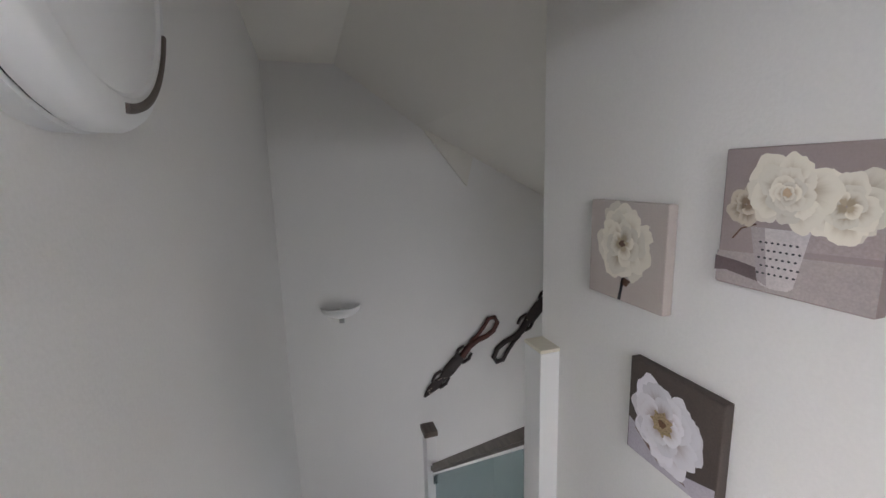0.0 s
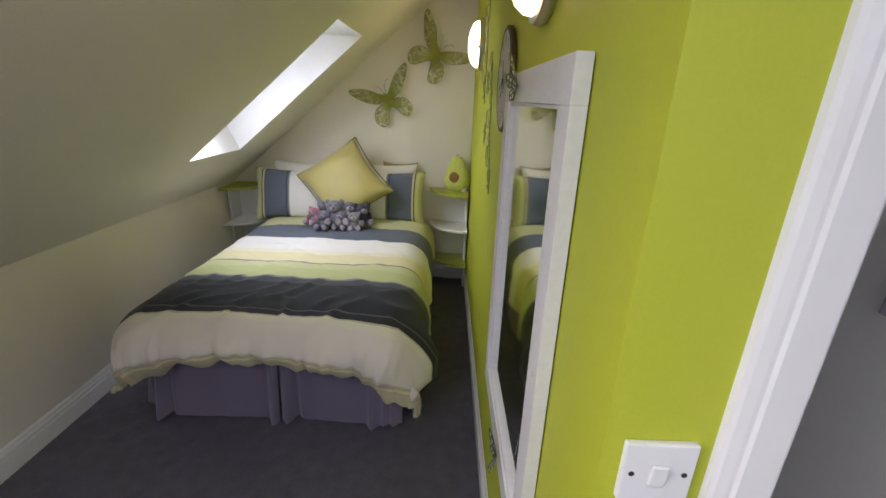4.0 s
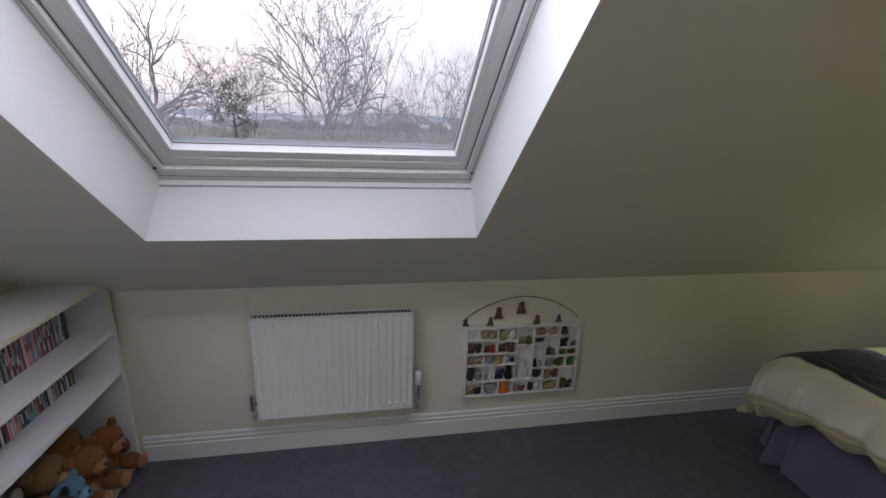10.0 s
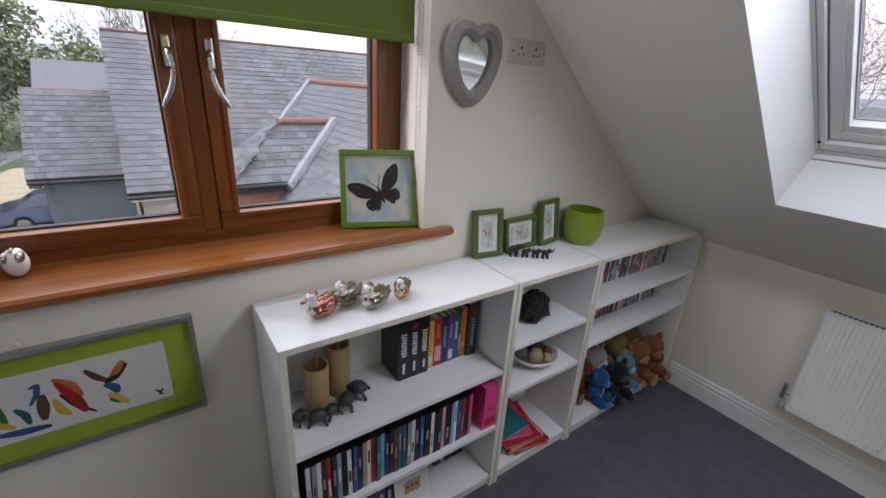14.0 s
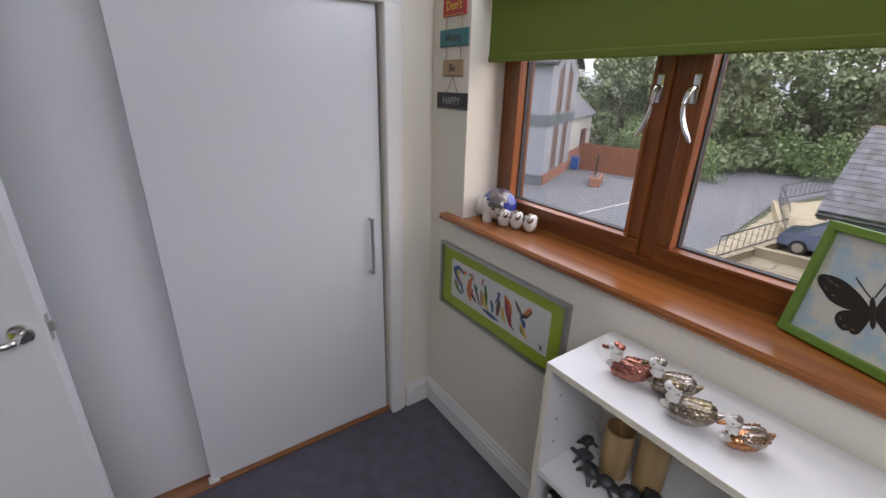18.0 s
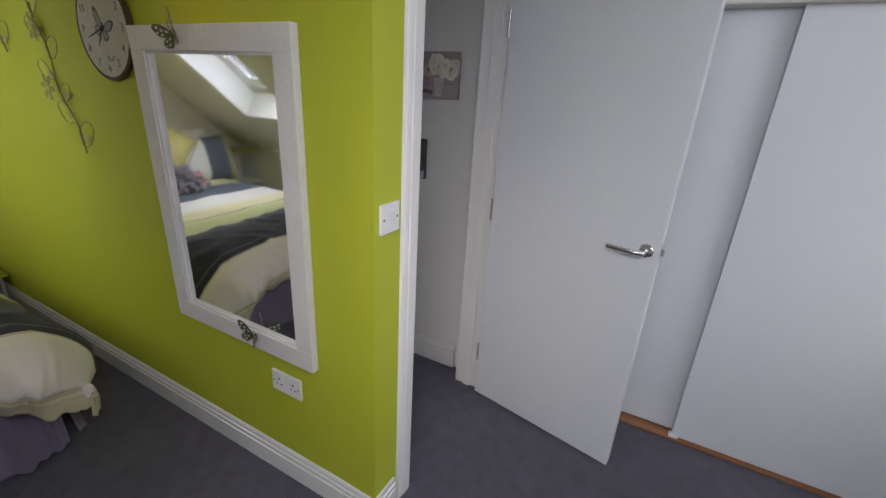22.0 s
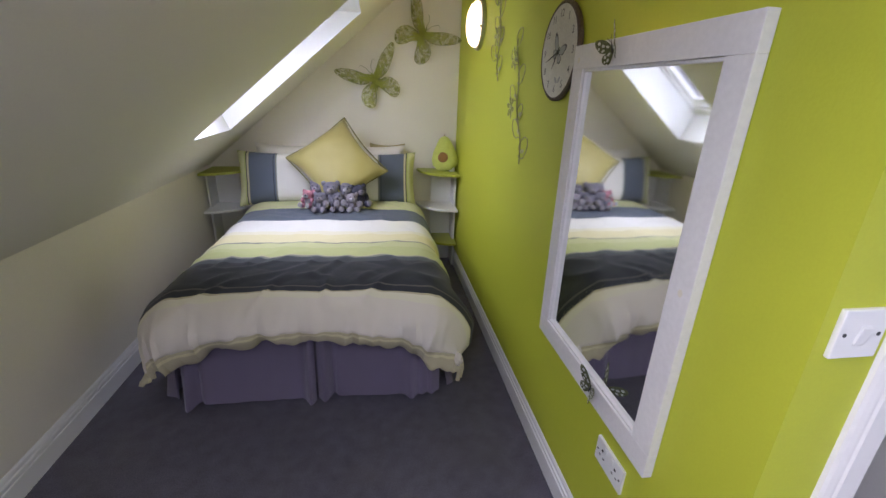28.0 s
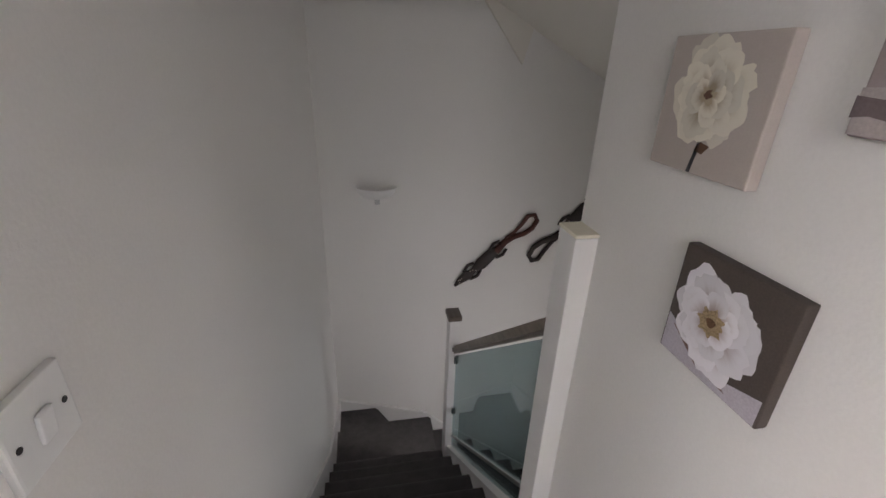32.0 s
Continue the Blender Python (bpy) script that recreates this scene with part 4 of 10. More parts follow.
def valance_side(a, b, length, seed, pleats=()):
    """A strip of cloth hanging between two floor points, gathered into upright pleats at some places along it."""
    a, b = Vector(a), Vector(b)
    d = (b - a).normalized()
    out = Vector((d.y, -d.x, 0))
    cols = int(length * 110)

    def at(i, j):
        s = i * length
        w = 0.010 * math.sin(s * 9 + seed) + 0.022 * noise.noise((s * 2.6, seed, 0)) + 0.006 * noise.noise((s * 12, seed, 3.0))
        for p in pleats:
            w += 0.040 * math.exp(-((s - p) / 0.026) ** 2) - 0.022 * math.exp(-((s - p - 0.040) / 0.016) ** 2)
        low = 0.022 + 0.016 * math.sin(s * 6.5 + seed) + 0.012 * noise.noise((s * 3.2, seed + 4, 0))
        return a + d * s + out * (1.3 * w * (0.3 + 0.7 * (1 - j)) + 0.040 * (1 - j)) + Vector((0, 0, low + (0.40 - low) * j))
    return sheet(cols, 8, at)


for a, b, ln, sd, pl in (((-0.90, 2.285, 0), (-0.29, 2.285, 0), 0.61, 1.0, (0.02, 0.585)), ((-0.28, 2.285, 0), (0.34, 2.285, 0), 0.62, 3.3, (0.035, 0.47, 0.515, 0.56, 0.60))):
    part("valance_panel", bed_local(valance_side(a, b, ln, sd, pl)), M_VALANCE, bed, "pleated purple-grey valance", True)
part("valance_side", bed_local(valance_side((0.35, 2.29, 0), (0.35, 4.1, 0), 1.8, 5.0, (0.03, 0.09, 0.6, 1.2))), M_VALANCE, bed, "", True)
part("valance_side", bed_local(valance_side((-0.95, 4.1, 0), (-0.95, 2.29, 0), 1.8, 7.0, (0.6, 1.2, 1.75))), M_VALANCE, bed, "", True)

duvet = thing("duvet", "white, lime and slate striped duvet draped over the bed", "duvet")
for nm, v0, v1, rows, lab in (("cover", 0.0, 2.03 / QL, 144, "striped cotton cover"), ("foot_border", 2.03 / QL, 1.0, 12, "gathered beige foot border")):
    ob = part(nm, sheet(130, rows, lambda i, j: Vector(quilt_at(i, j)), v0, v1), QUILT, duvet, lab, True)
    sol = ob.modifiers.new("thickness", "SOLIDIFY")
    sol.thickness, sol.offset = 0.02, 1.0


def pillow_mesh(w, h, t, pinch=0.12, sag=0.0, seed=0.0, flip=False):
    """A stuffed pillow w by h, standing in the x-z plane, t thick."""
    def at_side(side):
        def at(i, j):
            x, z = (i - 0.5) * 2, (j - 0.5) * 2
            e = max(0.0, (1 - abs(x) ** 2.6) * (1 - abs(z) ** 2.6)) ** 0.42
            kx, kz = 1 - pinch * (1 - abs(z) ** 2) * abs(x) ** 3 * 0.5, 1 - pinch * (1 - abs(x) ** 2) * abs(z) ** 3
            n = 0.10 * noise.noise((x * 1.7 + seed, z * 1.9, side + seed)) + 0.05 * noise.noise((x * 5 + seed, z * 5, side))
            return (x * w / 2 * kx, side * t / 2 * e * (1 + n), z * h / 2 * kz - sag * (1 - x * x) * (1 if z > 0 else 0))
        return at
    bm = sheet(26, 18, at_side(-1))
    b2 = sheet(26, 18, at_side(1))
    me = bpy.data.meshes.new("tmp")
    bmesh.ops.reverse_faces(b2, faces=b2.faces[:])
    b2.to_mesh(me)
    b2.free()
    bm.from_mesh(me)
    bpy.data.meshes.remove(me)
    if flip:
        for v in bm.verts:
            v.co.x = -v.co.x
        bmesh.ops.reverse_faces(bm, faces=bm.faces[:])
    bmesh.ops.remove_doubles(bm, verts=bm.verts[:], dist=0.0005)
    return bm


def pillow(name, bm, material, m, label, category="pillow", group=""):
    ob = part(name, bm, material, None, smooth=True)
    ob.matrix_world = m
    return tagged(ob, label, category, group)


pillow("pillow", pillow_mesh(0.66, 0.46, 0.17, seed=1), M_LINEN, pose(-0.62, 4.10, 0.845, -10, 0, 1), "plain white pillow propped against the wall", group="pillows")
pillow("pillow", pillow_mesh(0.66, 0.46, 0.17, seed=2), M_LINEN, pose(-0.06, 4.10, 0.845, -10, 1, -1), "plain white pillow propped against the wall", group="pillows")
pillow("pillow", pillow_mesh(0.70, 0.44, 0.20, seed=3), PILLOW, pose(-0.700, 3.935, 0.815, -16, 0, 2), "striped pillow with a slate blue band at one end", group="striped pillows")
pillow("pillow", pillow_mesh(0.70, 0.44, 0.20, seed=5, flip=True), PILLOW, pose(0.0, 3.945, 0.815, -16, 0, -2), "striped pillow with a slate blue band at one end", group="striped pillows")
pillow("cushion", pillow_mesh(0.30, 0.34, 0.06, seed=12), mat("tan faux silk", (0.34, 0.29, 0.13), 0.6, vary=0.06, scale=7, fine=400, bump=0.2), pose(0.125, 4.172, 0.905, -3, 0, 0), "tan cushion tucked upright behind the pillows", "cushion")
cush = thing("cushion", "olive green square cushion standing on one corner", "cushion", pose(-0.268, 3.775, 0.955, -30, 0, -2))
part("cover", pillow_mesh(0.55, 0.55, 0.20, 0.16, seed=9), M_CUSHION, cush, "", True).matrix_local = pose(0, 0, 0, 0, 52, 0)
bm = bmesh.new()
c = [(0.275, 0, 0.275), (-0.275, 0, 0.275), (-0.275, 0, -0.275), (0.275, 0, -0.275)]
for a, b in zip(c, c[1:] + c[:1]):
    tube(bm, [Vector(a).lerp(Vector(b), k / 8) * (1 - 0.085 * math.sin(k / 8 * math.pi)) for k in range(9)], 0.005, 6)
part("piping", bm, mat("dark olive cord", (0.20, 0.18, 0.05), 0.7), cush, "darker corded edge").matrix_local = pose(0, 0, 0, 0, 52, 0)


# ---- soft toys on the bed ----
def plush(name, color, fine=260):
    return mat(name, color, 0.95, vary=0.18, scale=30, fine=fine, bump=0.9, sheen=0.12)


P_GREY, P_PALE, P_PINK, P_DARK = plush("grey plush", (0.20, 0.19, 0.24)), plush("pale grey plush", (0.42, 0.40, 0.44)), plush("pink plush", (0.52, 0.22, 0.28)), plush("dark navy plush", (0.05, 0.05, 0.08))


def fuzz(bm, amount, f=60.0):
    for v in bm.verts:
        v.co += Vector((noise.noise(v.co * f), noise.noise(v.co * f + Vector((9, 0, 0))), noise.noise(v.co * f + Vector((0, 9, 0))))) * amount
    return bm


def teddy(m, size, main, muzzle, label, group="", sit=True, nose=None):
    """A sitting soft bear, one mesh with the fur colours in it."""
    t = thing("teddy_bear", label, "soft toy", m, group)
    s = size
    def add(nm, c, r, sx=1, sy=1, sz=1, k=main, seg=10, par=None, lab=""):
        bm = ball(bmesh.new(), tuple(v * s for v in c), r * s, sx, sy, sz, seg)
        return part(nm, fuzz(bm, 0.020 * s, 9 / s), k, par or t, lab, True)
    add("body", (0, 0, 0.30), 0.26, 1.0, 0.85, 1.15)
    h = add("head", (0, -0.07, 0.70), 0.285, 1.08, 0.92, 0.90)
    add("muzzle", (0, -0.29, 0.63), 0.135, 1.1, 0.8, 0.8, muzzle, par=h, lab="paler plush muzzle")
    add("nose", (0, -0.395, 0.67), 0.035, 1.2, 0.8, 0.8, nose or P_DARK, 8, h, "dark nose")
    for k in (-1, 1):
        add("ear", (k * 0.255, -0.02, 0.88), 0.105, 1, 0.6, 1, par=h)
        add("arm", (k * 0.27, -0.12, 0.40), 0.10, 0.9, 1.5, 1.6)
        lg = add("leg", (k * 0.20, -0.30, 0.13), 0.15, 0.95, 1.6, 0.95)
        add("foot_pad", (k * 0.20, -0.51, 0.15), 0.12, 1.0, 0.45, 1.2, muzzle, 8, lg, "paler foot pad")
        add("eye", (k * 0.10, -0.305, 0.775), 0.026, 1, 0.7, 1, nose or P_DARK, 8, h, "dark eye")
    return t


bz = 0.655
P_LILAC = plush("pale lilac plush", (0.30, 0.27, 0.31))
for x, y, z, a, sz, mn, mz, lab in ((-0.38, 3.66, bz + 0.005, 5, 0.185, P_GREY, P_LILAC, "large grey plush bear sitting in the middle of the heap"), (-0.50, 3.70, bz, -15, 0.14, P_GREY, P_LILAC, "small grey plush bear leaning on the heap"),
                                    (-0.565, 3.64, bz - 0.005, -20, 0.105, P_PINK, P_PALE, "small grey and pink plush bear"), (-0.27, 3.66, bz, 15, 0.145, P_GREY, P_PALE, "grey plush bear with a pale muzzle"),
                                    (-0.16, 3.65, bz - 0.005, 25, 0.135, P_DARK, P_LILAC, "dark plush bear with paler feet"), (-0.33, 3.58, bz - 0.02, 0, 0.115, P_GREY, P_LILAC, "tiny grey plush bear in front"),
                                    (-0.46, 3.57, bz - 0.02, -8, 0.115, P_GREY, P_LILAC, "tiny grey plush bear in front"), (-0.22, 3.57, bz - 0.02, 12, 0.11, P_LILAC, P_PALE, "tiny pale plush bear in front")):
    teddy(pose(-0.300 + (x + 0.375) * 0.95, y - (0.10 if sz > 0.18 else 0.05), z + (0.02 if sz > 0.18 else 0.01), -9 if sz > 0.18 else -14, 0, a), sz * (1.04 if sz > 0.18 else 1.34), mn, mz, lab, "plush bears on the duvet")

# ---- corner shelves and the avocado ----
M_LIMEGLOSS = mat("lime green shelf paint", (0.40, 0.44, 0.05), 0.4, vary=0.04)
M_WHITESH = mat("white shelf paint", (0.78, 0.77, 0.74), 0.45, vary=0.03)


def corner_shelf(x, y, sx, label):
    sh = thing("corner_shelf", label, "shelf", pose(x, y, 0), "corner shelves")
    r = 0.33
    pts = [(0, 0)] + [(sx * r * math.cos(a * math.pi / 16), -r * math.sin(a * math.pi / 16)) for a in range(9)]
    for z, m_ in ((0.842, M_LIMEGLOSS), (0.54, M_WHITESH), (0.235, M_LIMEGLOSS)):
        bm = bmesh.new()
        prism(bm, pts, z, z + 0.018, "z")
        part("shelf_board", bm, m_, sh, "lime green quarter-round board" if m_ is M_LIMEGLOSS else "white quarter-round board")
    for z0, z1 in ((0.0, 0.235), (0.253, 0.54), (0.558, 0.842)):
        bm = bmesh.new()
        bx(bm, sx * 0.016, sx * 0.20, -0.016, -0.001, z0, z1)
        bx(bm, sx * 0.001, sx * 0.016, -0.20, -0.001, z0, z1)
        part("upright", bm, M_WHITESH, sh, "white upright board")
    return sh


corner_shelf(GREEN - 0.019, NORTH - 0.019, -1, "tiered quarter-round corner shelf in lime and white beside the bed")
corner_shelf(WEST + 0.019, NORTH - 0.019, 1, "tiered quarter-round corner shelf in lime and white under the slope")
P_AVO, P_AVORIM, P_STONE = plush("pale green plush", (0.62, 0.68, 0.15)), plush("deep green plush", (0.18, 0.36, 0.02)), plush("brown plush", (0.30, 0.15, 0.045))
avo = bmesh.new()
lathe(avo, [(0.01, 0.0), (0.07, 0.01), (0.108, 0.05), (0.115, 0.10), (0.098, 0.16), (0.072, 0.215), (0.05, 0.26), (0.028, 0.285), (0.005, 0.292)], 24, Matrix.Diagonal((1, 0.72, 1, 1)))
n0 = len(avo.faces)
ball(avo, (0.0, -0.072, 0.115), 0.045, 1, 0.45, 1, 14)
avo.faces.ensure_lookup_table()
for f in avo.faces[n0:]:
    f.material_index = 2
n1 = len(avo.faces)
cyl(avo, 0.006, 0.004, 0.285, 0.305, None, 8)
avo.faces.ensure_lookup_table()
for f in avo.faces[:n0]:
    f.material_index = 1 if f.calc_center_median().y > 0.015 else 0
for f in avo.faces[n1:]:
    f.material_index = 2
fuzz(avo, 0.003, 40)
av = part("avocado_plush", avo, (P_AVO, P_AVORIM, P_STONE), None, smooth=True)
av.matrix_world = pose(0.618, 4.07, 0.860, -6, -4, -20)
tagged(av, "pale green avocado plush with a brown stone", "soft toy")
jar = part("candle_jar", lathe(bmesh.new(), [(0.024, 0), (0.026, 0.01), (0.026, 0.075), (0.022, 0.08)], 16), M_PLASTIC, None, smooth=True)
jar.matrix_world = pose(0.675, 4.05, 0.860)
tagged(jar, "small white pot at the corner shelf's back", "pot")


# ---- bookcases ----
def bookcase(x0, x1, top, shelves, label):
    """A melamine bookcase against the gable wall; shelves: heights of the boards' upper faces."""
    d, t = 0.275, 0.018
    y0, y1 = SOUTH + 0.012, SOUTH + 0.012 + d
    b = thing("bookcase", label, "bookcase", pose((x0 + x1) / 2, (y0 + y1) / 2, 0), "bookcases under the window")
    cx, cy = (x0 + x1) / 2, (y0 + y1) / 2
    def add(nm, r, lab=""):
        part(nm, box(r[0] - cx, r[1] - cx, r[2] - cy, r[3] - cy, r[4], r[5], 0.0012), M_LAM, b, lab)
    def edge(nm, r, par):
        part(nm, box(r[0] - cx, r[1] - cx, y1 - cy, y1 + 0.0015 - cy, r[2], r[3]), M_LAMEDGE, par, "slightly yellowed edging strip")
    for xa in (x0, x1 - t):
        add("side_panel", (xa, xa + t, y0, y1, 0, top - t))
        edge("edging", (xa, xa + t, 0, top - t), b)
    add("top_board", (x0 - 0.0, x1, y0, y1, top - t, top))
    edge("edging", (x0, x1, top - t, top), b)
    for i, z in enumerate(shelves):
        add("bottom_board" if i == len(shelves) - 1 else "shelf_board", (x0 + t, x1 - t, y0 + 0.006, y1 - 0.002, z - t, z))
    add("plinth", (x0 + t, x1 - t, y1 - 0.03, y1 - 0.014, 0, shelves[-1] - t))
    add("back_panel", (x0 + t, x1 - t, y0, y0 + 0.005, 0.02, top - t))
    bm = bmesh.new()
    for z in (0.2, 0.4, 0.48, 0.66, 0.74, 0.82):
        for y in (y0 + 0.05, y1 - 0.05):
            cyl(bm, 0.0028, 0.0028, -0.0004, 0.0004, Matrix.Translation((x1 - t - cx - 0.0005, y - cy, z)) @ Matrix.Rotation(radians(90), 4, "Y"), 8)
    part("peg_holes", bm, M_RUBBER, b, "row of dark peg holes")
    return b


BKY = SOUTH + 0.012 + 0.275
TOP = 0.937
bookcase(0.012, 0.806, TOP, (0.585, 0.320, 0.062), "wide white melamine bookcase of paperbacks and DVDs")
bookcase(-0.452, 0.006, TOP, (0.668, 0.455, 0.062), "narrow white melamine bookcase with a stone and a bowl")
bookcase(-1.318, -0.458, TOP, (0.715, 0.520, 0.062), "white melamine bookcase with CDs and soft toys")

PAGES = mat("book pages", (0.62, 0.55, 0.42), 0.9, vary=0.06, fine=300, bump=0.2)


def colour(name, c, rough=0.35):
    return mat(name, c, rough, vary=0.06, scale=25, fine=120, bump=0.02)


INK = {k: colour(k + " print", c) for k, c in dict(black=(0.012, 0.012, 0.014), charcoal=(0.035, 0.035, 0.04), navy=(0.015, 0.03, 0.09), blue=(0.03, 0.10, 0.30), sky=(0.18, 0.36, 0.55), teal=(0.02, 0.16, 0.18),
       red=(0.42, 0.02, 0.02), orange=(0.70, 0.17, 0.015), yellow=(0.72, 0.48, 0.04), green=(0.05, 0.20, 0.04), purple=(0.16, 0.06, 0.25), pink=(0.72, 0.06, 0.24), rose=(0.75, 0.35, 0.38), white=(0.72, 0.72, 0.70), grey=(0.30, 0.31, 0.32), tan=(0.42, 0.29, 0.16), brown=(0.13, 0.06, 0.03)).items()}


def text_mesh(words, size, thick=0.0008, bold=False):
    cu = bpy.data.curves.new("text", "FONT")
    cu.body, cu.size, cu.extrude, cu.align_x, cu.align_y, cu.resolution_u = words, size, thick, "CENTER", "CENTER", 2
    if bold:
        cu.offset = size * 0.015
    ob = bpy.data.objects.new("text", cu)
    me = ob.to_mesh()
    bm = bmesh.new()
    bm.from_mesh(me)
    ob.to_mesh_clear()
    bpy.data.objects.remove(ob)
    bpy.data.curves.remove(cu)
    return bm


def book(x, y, z, w, d, h, ink, label, group, lean=0.0, bars=((0.25, 0.6, 0.45, "white"),), words="", spine=True):
    """A book on its foot, spine towards +y: boards, pages and bars of print on the spine."""
    b = thing("book", label, "book", pose(x, y, z, 0, lean, 0), group)
    bm = bmesh.new()
    bx(bm, -w / 2, -w / 2 + 0.0018, -d, 0, 0, h)
    bx(bm, w / 2 - 0.0018, w / 2, -d, 0, 0, h)
    bx(bm, -w / 2 + 0.0018, w / 2 - 0.0018, -0.002, 0.0004, 0, h)
    part("cover", bm, INK[ink], b)
    part("pages", box(-w / 2 + 0.0018, w / 2 - 0.0018, -d + 0.003, -0.002, 0.003, h - 0.003), PAGES, b, "cream paper block")
    for z0, z1, k, c in bars:
        bm = bmesh.new()
        n = 9 if z1 - z0 > 0.3 and k <= 0.5 else 1
        for i in range(n):
            za, zb_ = h * (z0 + (z1 - z0) * i / n), h * (z0 + (z1 - z0) * (i + (0.62 if n > 1 else 1.0)) / n)
            bx(bm, -w / 2 * k, w / 2 * k * (1 if i % 3 else 0.7), 0.0004, 0.0009, za, zb_)
        part("spine_print", bm, INK[c], b, "line of print on the spine" if n > 1 else "band of print on the spine")
    if words:
        t = text_mesh(words, w * 0.62, 0.0004, True)
        bmesh.ops.transform(t, matrix=pose(0, 0.0012, h * 0.58, 90, 0, 180) @ pose(0, 0, 0, 0, 0, -90), verts=t.verts[:])
        part("spine_title", t, INK["white"], b, "white title letters")
    return b


yb = -0.965
x = 0.395
for w, ink, bars, h in ((0.042, "black", ((0.10, 0.28, 0.25, "white"), (0.4, 0.8, 0.5, "white")), 0.235), (0.040, "black", ((0.10, 0.28, 0.25, "white"), (0.4, 0.8, 0.5, "white"), (0.86, 0.93, 0.6, "red")), 0.23), (0.038, "black", ((0.10, 0.25, 0.25, "white"), (0.4, 0.8, 0.5, "white")), 0.23),
                        (0.026, "yellow", ((0.3, 0.8, 0.3, "orange"), (0.1, 0.25, 0.8, "white")), 0.198), (0.032, "red", ((0.1, 0.42, 1.0, "rose"), (0.6, 0.9, 0.4, "orange")), 0.198), (0.029, "navy", ((0.35, 0.8, 0.4, "sky"),), 0.198), (0.022, "purple", ((0.05, 0.25, 1.0, "white"), (0.5, 0.8, 0.5, "grey")), 0.198),
                        (0.022, "blue", ((0.45, 0.85, 0.5, "white"),), 0.197), (0.010, "green", ((0.2, 0.5, 0.5, "white"),), 0.2), (0.024, "orange", ((0.2, 0.3, 0.5, "yellow"),), 0.21), (0.044, "charcoal", ((0.2, 0.75, 0.35, "sky"), (0.8, 0.86, 0.5, "red")), 0.225)):
    book(x - w / 2, yb + (0.0 if h > 0.22 else -0.01), 0.585, w, 0.135 if h < 0.22 else 0.15, h, ink, f"{ink} paperback novel standing on the shelf", "paperbacks on the upper shelf", 0.0, bars)
    x -= w + 0.0012

# ---- discs, cards and things on the shelves ----
rnd = random.Random(7)


def disc_case(x, y, z, w, d, h, ink, second, name, label, group):
    """A slim plastic case standing on edge with a printed spine."""
    b = thing(name, label, "disc case", pose(x, y, z, 0, rnd.uniform(-0.8, 0.8), 0), group)
    part("case", box(-w / 2, w / 2, -d, 0, 0, h, 0.0008), INK["black"] if name == "dvd_case" else INK["grey"], b, "plastic case")
    part("spine_label", box(-w / 2 + 0.0008, w / 2 - 0.0008, -0.001, 0.0006, 0.002, h - 0.002), INK[ink], b, "printed spine")
    a = rnd.uniform(0.15, 0.55)
    part("spine_print", box(-w / 2 * 0.45, w / 2 * 0.45, 0.0006, 0.001, h * a, h * (a + rnd.uniform(0.2, 0.4))), INK[second], b, "line of print on the spine")
    return b


inks = ["black", "charcoal", "navy", "blue", "sky", "grey", "white", "black", "red", "teal", "tan", "black", "navy", "charcoal", "rose"]
x = 0.762
seq = "white grey white charcoal red charcoal sky black white blue navy tan white red teal sky navy charcoal brown blue teal grey white black blue black white navy charcoal rose black sky white blue red black pink".split()
for ink in seq:
    w = 0.0150 if ink != "black" else rnd.choice((0.015, 0.021))
    if x - w < 0.098:
        break
    disc_case(x - w / 2, BKY - rnd.uniform(0.022, 0.03), 0.320, w, 0.135, 0.19 + (0.0 if ink != "navy" else -0.012), ink, rnd.choice(("white", "grey", "grey", "tan", "charcoal", "sky")), "dvd_case", f"DVD case with a {ink} spine", "DVD row")
    x -= w + 0.0012
pk = thing("boxed_set", "bright pink boxed set at the end of the DVD row", "box set", pose(0.064, BKY - 0.012, 0.320))
part("slipcase", box(-0.031, 0.031, -0.14, 0, 0, 0.198, 0.002), INK["pink"], pk)
part("spine_print", box(-0.012, 0.012, 0, 0.001, 0.09, 0.098), INK["red"], pk, "small red line of print")
part("spine_print", box(-0.024, 0.024, 0, 0.001, 0.015, 0.05), INK["red"], pk, "row of red figures as plain bars")
for row, z, xs in ((0, 0.715, (-0.500, -1.25)), (1, 0.520, (-0.500, -1.22))):
    x = xs[0]
    while x > xs[1]:
        w = 0.0105
        disc_case(x, -0.955, z, w, 0.14, 0.125, rnd.choice(["white", "grey", "rose", "black", "charcoal", "grey", "white", "navy", "red", "tan", "sky", "white"]), rnd.choice(("black", "white", "red", "navy")), "cd_case", "CD case standing in a row", "CD row")
        x -= w + 0.0008
x = 0.62
for i in range(7):
    w = rnd.choice((0.02, 0.03, 0.025))
    ink = rnd.choice(("black", "teal", "charcoal", "navy"))
    book(x, -0.90, 0.062, w, 0.13, 0.19, ink, f"{ink} book on the bottom shelf", "books on the bottom shelf")
    x -= w + 0.002
x = 0.20
for i in range(9):
    ink = rnd.choice(("black", "charcoal", "white", "brown"))
    disc_case(x, -0.98, 0.062, 0.015, 0.12, 0.16, ink, "grey", "dvd_case", "DVD case on the bottom shelf", "lower discs")
    x -= 0.0165
card = thing("greeting_card", "white card with a brown group drawing, leaning on books", "card", pose(0.36, -0.885, 0.063, 12, 0, 0))
part("card", box(-0.075, 0.075, -0.0015, 0, 0, 0.14, 0.0), INK["white"], card)
bm = bmesh.new()
